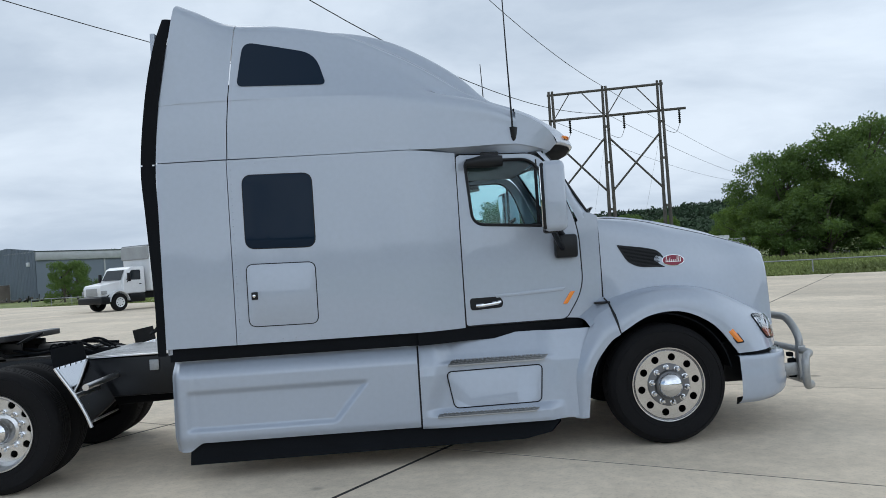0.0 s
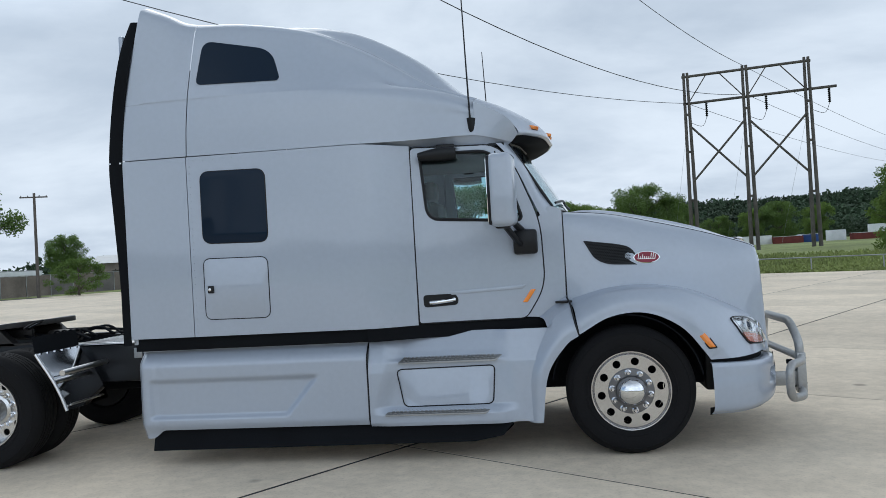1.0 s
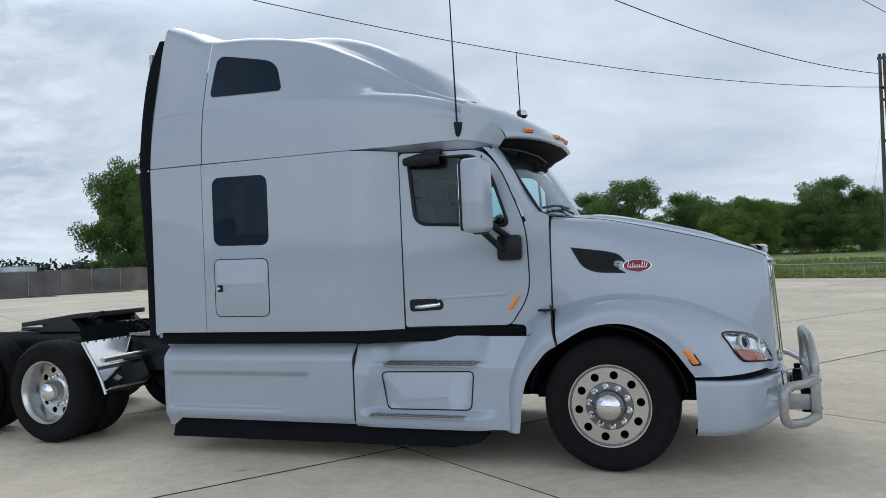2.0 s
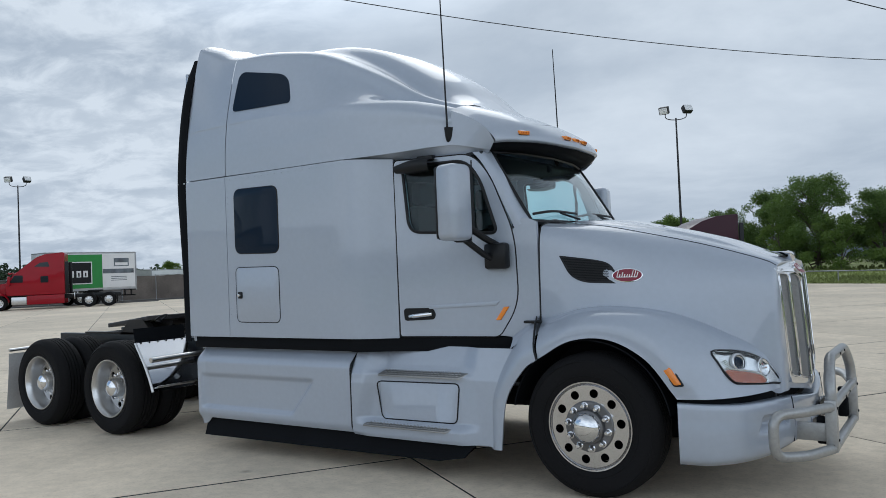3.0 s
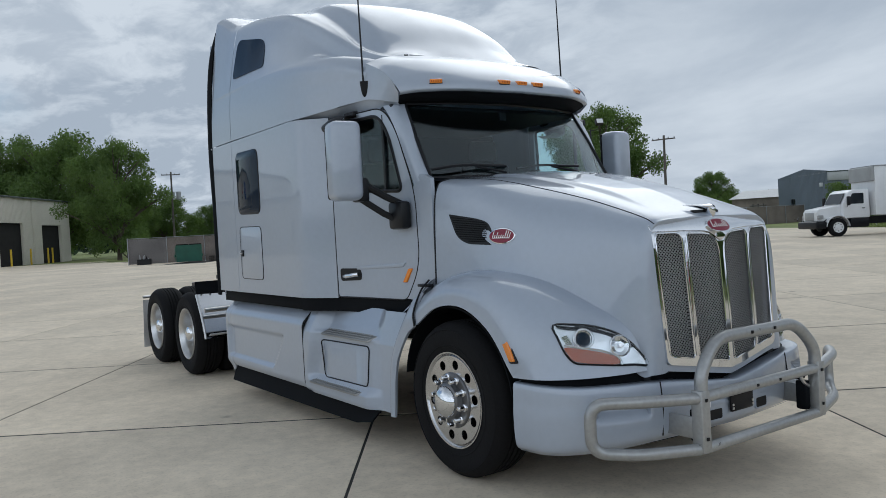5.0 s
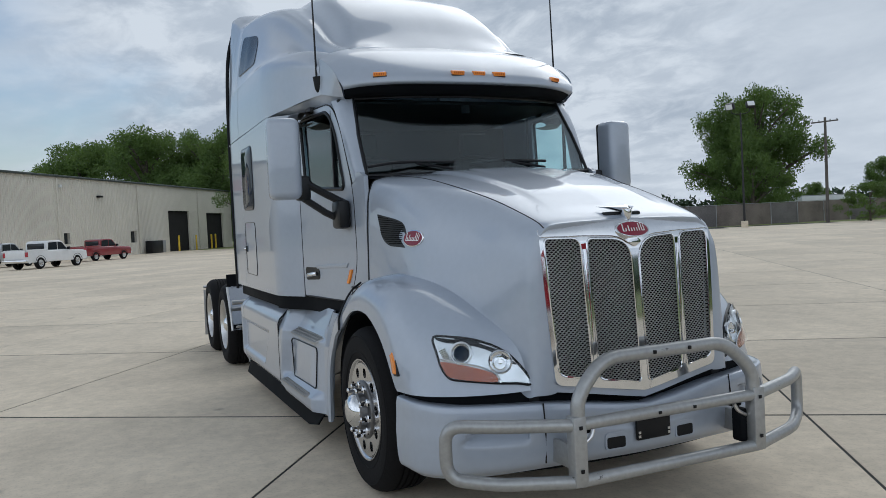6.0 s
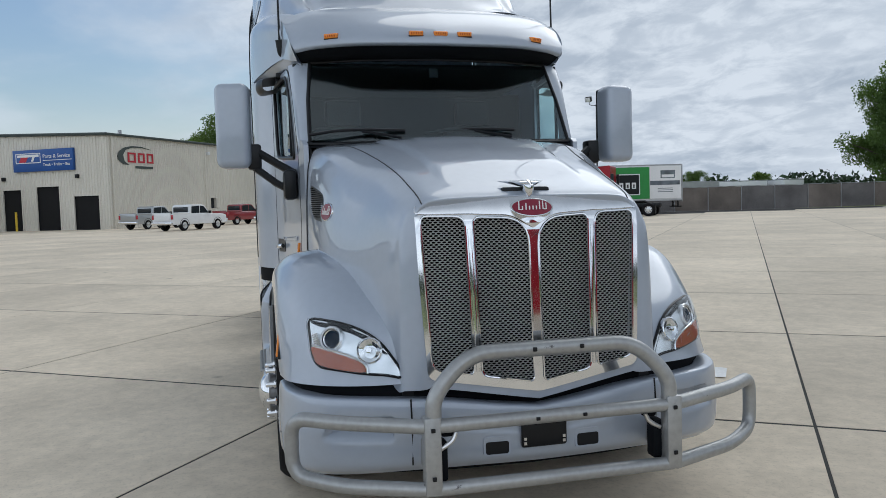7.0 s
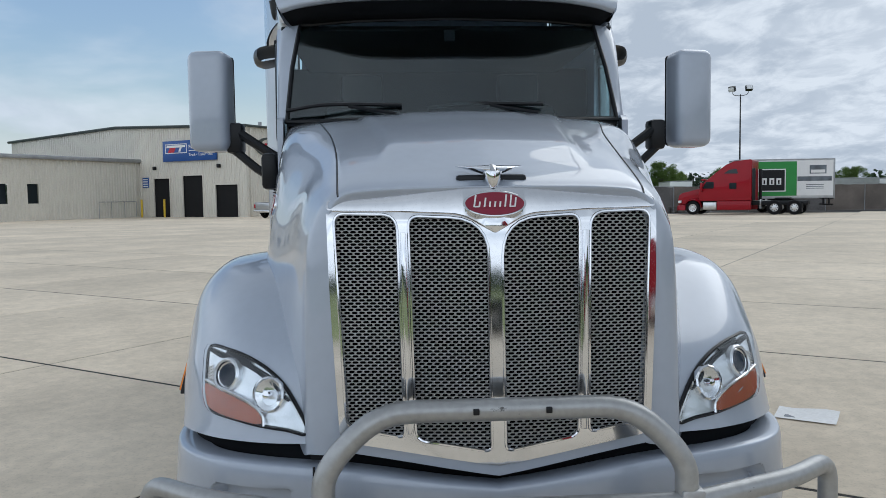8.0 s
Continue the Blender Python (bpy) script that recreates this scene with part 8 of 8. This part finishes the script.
def box_truck():
    t = thing("box_truck", "white delivery box truck with black bumper, parked", "truck", (-19.6, 38.4, 0), math.degrees(math.atan2(-V.y, -V.x)))
    hood = [(1.0, 0.85), (1.02, 1.35), (0.9, 1.52), (-0.35, 1.72), (-0.35, 0.95), (0.5, 0.95), (0.6, 0.85)]
    part("hood", soften(slab_side(hood, 1.6), 0.10), WHITE, t)
    part("cab", soften(slab_side([(-0.3, 0.95), (-0.3, 1.72), (-0.65, 2.38), (-0.9, 2.5), (-1.75, 2.5), (-1.8, 0.95)], 2.1), 0.09), WHITE, t)
    part("cargo_box", soften(box(-10.2, -2.0, -1.25, 1.25, 1.05, 3.75), 0.08), WHITE, t)
    part("nose_cap", soften(box(-2.05, -1.85, -1.22, 1.22, 2.9, 3.70), 0.09), GREYBOX, t)
    part("corner_rail", box(-10.22, -1.98, -1.27, 1.27, 3.68, 3.76, 0.02), GALV, t)
    part("windscreen", plate([(-0.85, 1.76), (-0.78, 2.32), (0.78, 2.32), (0.85, 1.76)], (), 0.02, lambda u, v, w: (-0.27 - 0.55 * (v - 1.76) + w, u, v)), WINDOW, t)
    part("bumper", soften(box(0.6, 1.2, -1.1, 1.1, 0.45, 0.85), 0.1), SATIN, t)
    g = part("grille", box(0.98, 1.05, -0.5, 0.5, 0.92, 1.35, 0.03), GREYBOX, t)
    part("chassis", box(-10, 0.8, -0.42, 0.42, 0.6, 1.0), SATIN, t)
    for sgn in (-1, 1):
        part("side_window", plate(rounded([(-1.45, 1.72), (-1.45, 2.3), (-0.85, 2.3), (-0.5, 1.74)], 0.06), (), 0.02, lambda u, v, w: (u, sgn * (1.045 + w), v)), WINDOW, t)
        arch = [[(0.62 * math.cos(a), sgn * y, 0.5 + 0.62 * math.sin(a)) for a in np.linspace(radians(5), radians(175), 12)] for y in (0.78, 1.0, 1.15)]
        part("fender", thicken_plain(loft(arch, 6, 20, flip=sgn < 0), 0.02), WHITE, t)
        part("mirror", box(-0.55, -0.4, sgn * 1.35 - 0.09, sgn * 1.35 + 0.09, 1.65, 2.15, 0.04), SATIN, t)
        part("mirror_arm", tube([(-0.5, sgn * 1.3, 1.75), (-0.55, sgn * 1.04, 1.6)], 0.025, 6), SATIN, t)
        part("step", box(-1.7, -0.7, sgn * 0.95 - 0.14, sgn * 0.95 + 0.14, 0.45, 0.95, 0.03), SATIN, t)
        part("head_lamp", soften(box(0.72, 0.98, sgn * 0.86 - 0.14, sgn * 0.86 + 0.14, 1.0, 1.2), 0.04), GREYBOX, t)
        part("door_handle", box(-1.5, -1.35, sgn * 1.05 - 0.01, sgn * 1.05 + 0.02, 1.45, 1.5), SATIN, t)
        road_wheel(t, 0, sgn * 1.13, bright=False)
        road_wheel(t, -6.2, sgn * 1.2, dish=0.12, bright=False)


box_truck()


def pickup(name, label, at, heading, paint, long_cab=True, tint=0.0):
    """A crew-cab pickup; local x ahead, origin under its middle."""
    t = thing(name, label, "pickup", (*at, 0), heading, "pickups by the workshop")
    body = [(2.85, 0.45), (2.92, 0.75), (2.85, 1.08), (2.5, 1.15), (1.15, 1.20), (-0.9, 1.22), (-2.85, 1.24), (-2.92, 0.6), (-2.85, 0.45)]
    part("body", soften(slab_side(body, 1.96), 0.07), paint, t)
    part("cab", soften(slab_side([(1.25, 1.18), (0.55, 1.82), (0.25, 1.90), (-0.75, 1.90), (-0.98, 1.80), (-1.05, 1.18)], 1.72), 0.07), paint, t)
    part("bed_floor", box(-2.8, -1.12, -0.8, 0.8, 1.235, 1.25), SATIN, t)
    for sgn in (-1, 1):
        part("bed_rail", box(-2.86, -1.08, sgn * 0.92 - 0.06, sgn * 0.92 + 0.06, 1.22, 1.34, 0.02), paint, t)
        part("side_window", plate(rounded([(-0.88, 1.26), (-0.84, 1.76), (-0.02, 1.8), (-0.02, 1.26)], 0.05), (), 0.02, lambda u, v, w: (u, sgn * (0.855 + w), v)), WINDOW, t)
        part("side_window", plate(rounded([(0.06, 1.26), (0.06, 1.8), (0.45, 1.76), (1.0, 1.26)], 0.05), (), 0.02, lambda u, v, w: (u, sgn * (0.855 + w), v)), WINDOW, t)
        part("tail_lamp", box(-2.95, -2.86, sgn * 0.88 - 0.09, sgn * 0.88 + 0.09, 0.85, 1.18, 0.02), RED, t)
        part("head_lamp", box(2.72, 2.93, sgn * 0.78 - 0.17, sgn * 0.78 + 0.17, 0.85, 1.05, 0.04), GREYBOX, t)
        part("mirror", box(0.85, 1.0, sgn * 1.05 - 0.1, sgn * 1.05 + 0.1, 1.22, 1.42, 0.03), SATIN, t)
        for x in (1.85, -1.75):
            arch = [[(x + 0.47 * math.cos(a), sgn * y, 0.42 + 0.47 * math.sin(a)) for a in np.linspace(radians(-8), radians(188), 14)] for y in (0.80, 1.0)]
            part("wheel_arch", thicken_plain(loft(arch, 3, 20, flip=sgn < 0), 0.02), SATIN, t)
            road_wheel(t, x, sgn * 1.0, r=0.40, w=0.26)
    part("tailgate", box(-2.96, -2.88, -0.78, 0.78, 0.72, 1.30, 0.03), paint, t)
    part("rear_window", box(-1.06, -1.03, -0.68, 0.68, 1.3, 1.72, 0.01), WINDOW, t)
    part("windscreen", plate([(-0.78, 1.24), (-0.70, 1.78), (0.70, 1.78), (0.78, 1.24)], (), 0.02, lambda u, v, w: (1.22 - 1.1 * (v - 1.22) + w, u, v)), WINDOW, t)
    part("rear_bumper", box(-3.08, -2.9, -0.95, 0.95, 0.48, 0.66, 0.04), CHROME, t)
    part("front_bumper", box(2.85, 3.02, -0.95, 0.95, 0.42, 0.66, 0.05), CHROME, t)
    part("grille", box(2.88, 2.95, -0.6, 0.6, 0.70, 1.04, 0.02), SATIN, t)
    return t


SILVER = material("silver_car_paint", (0.38, 0.40, 0.42), 0.3, 0.6, coat=0.8, vary=0.04)
pickup("white_pickup", "white crew-cab pickup parked by the workshop", (-57.0, -6.2), 143, WHITE)
pickup("silver_pickup", "silver crew-cab pickup parked beside a white one", (-65.4, -9.9), 146, SILVER)
pickup("red_pickup", "dark red crew-cab pickup parked by the workshop", (-71.9, -2.8), 140, material("dark_red_paint", (0.22, 0.012, 0.02), 0.3, coat=1.0, vary=0.05))


# ---- trucks and boxes stored beyond the grass ----
def stored_box(paint, words, az, d, w, h=2.6, lift=0.25):
    """A steel box with ribbed sides and corner posts, side on to the yard."""
    a = radians(az)
    b = thing("cargo_container", words, "container", (d * math.sin(a) - 0.5, d * math.cos(a) - 7.2, lift), -az, "boxes stored beyond the grass")
    part("body", soften(box(-w / 2, w / 2, -1.2, 1.2, 0.05, h), 0.06), paint, b)
    for k in range(1, int(w / 0.8)):
        part("side_rib", box(-w / 2 + k * 0.8 - 0.1, -w / 2 + k * 0.8 + 0.1, -1.24, -1.19, 0.12, h - 0.1), paint, b)
    for x in (-w / 2, w / 2):
        part("corner_post", box(x - 0.08, x + 0.08, -1.25, 1.25, 0.0, h + 0.03, 0.01), paint, b)
    part("roof", box(-w / 2, w / 2, -1.22, 1.22, h, h + 0.06), WHITE, b)


BOXRED = material("container_red", (0.13, 0.022, 0.018), 0.6, vary=0.2)
BOXBLUE = material("container_blue", (0.02, 0.06, 0.22), 0.6, vary=0.2)
for paint, words, az, d, w, h in ((WHITE, "white ribbed steel storage box beyond the grass", 14.0, 118, 4.5, 2.9), (BOXRED, "rust-red steel storage box beyond the grass", 15.9, 116, 4.6, 2.5), (BOXBLUE, "blue steel storage box beyond the grass", 17.2, 118, 3.6, 2.7),
                                  (WHITE, "white ribbed steel storage box beyond the grass", 18.8, 124, 3.0, 3.3), (BOXRED, "rust-red steel storage box beyond the grass", 20.6, 120, 5.0, 2.4), (GALV, "grey steel storage box beyond the grass", 22.4, 120, 4.0, 3.2), (WHITE, "white ribbed steel storage box beyond the grass", 12.3, 122, 3.2, 2.5), (WHITE, "white ribbed steel storage box beyond the grass", 21.3, 128, 3.4, 4.2)):
    stored_box(paint, words, az, d, w * 0.8, h * 0.62)
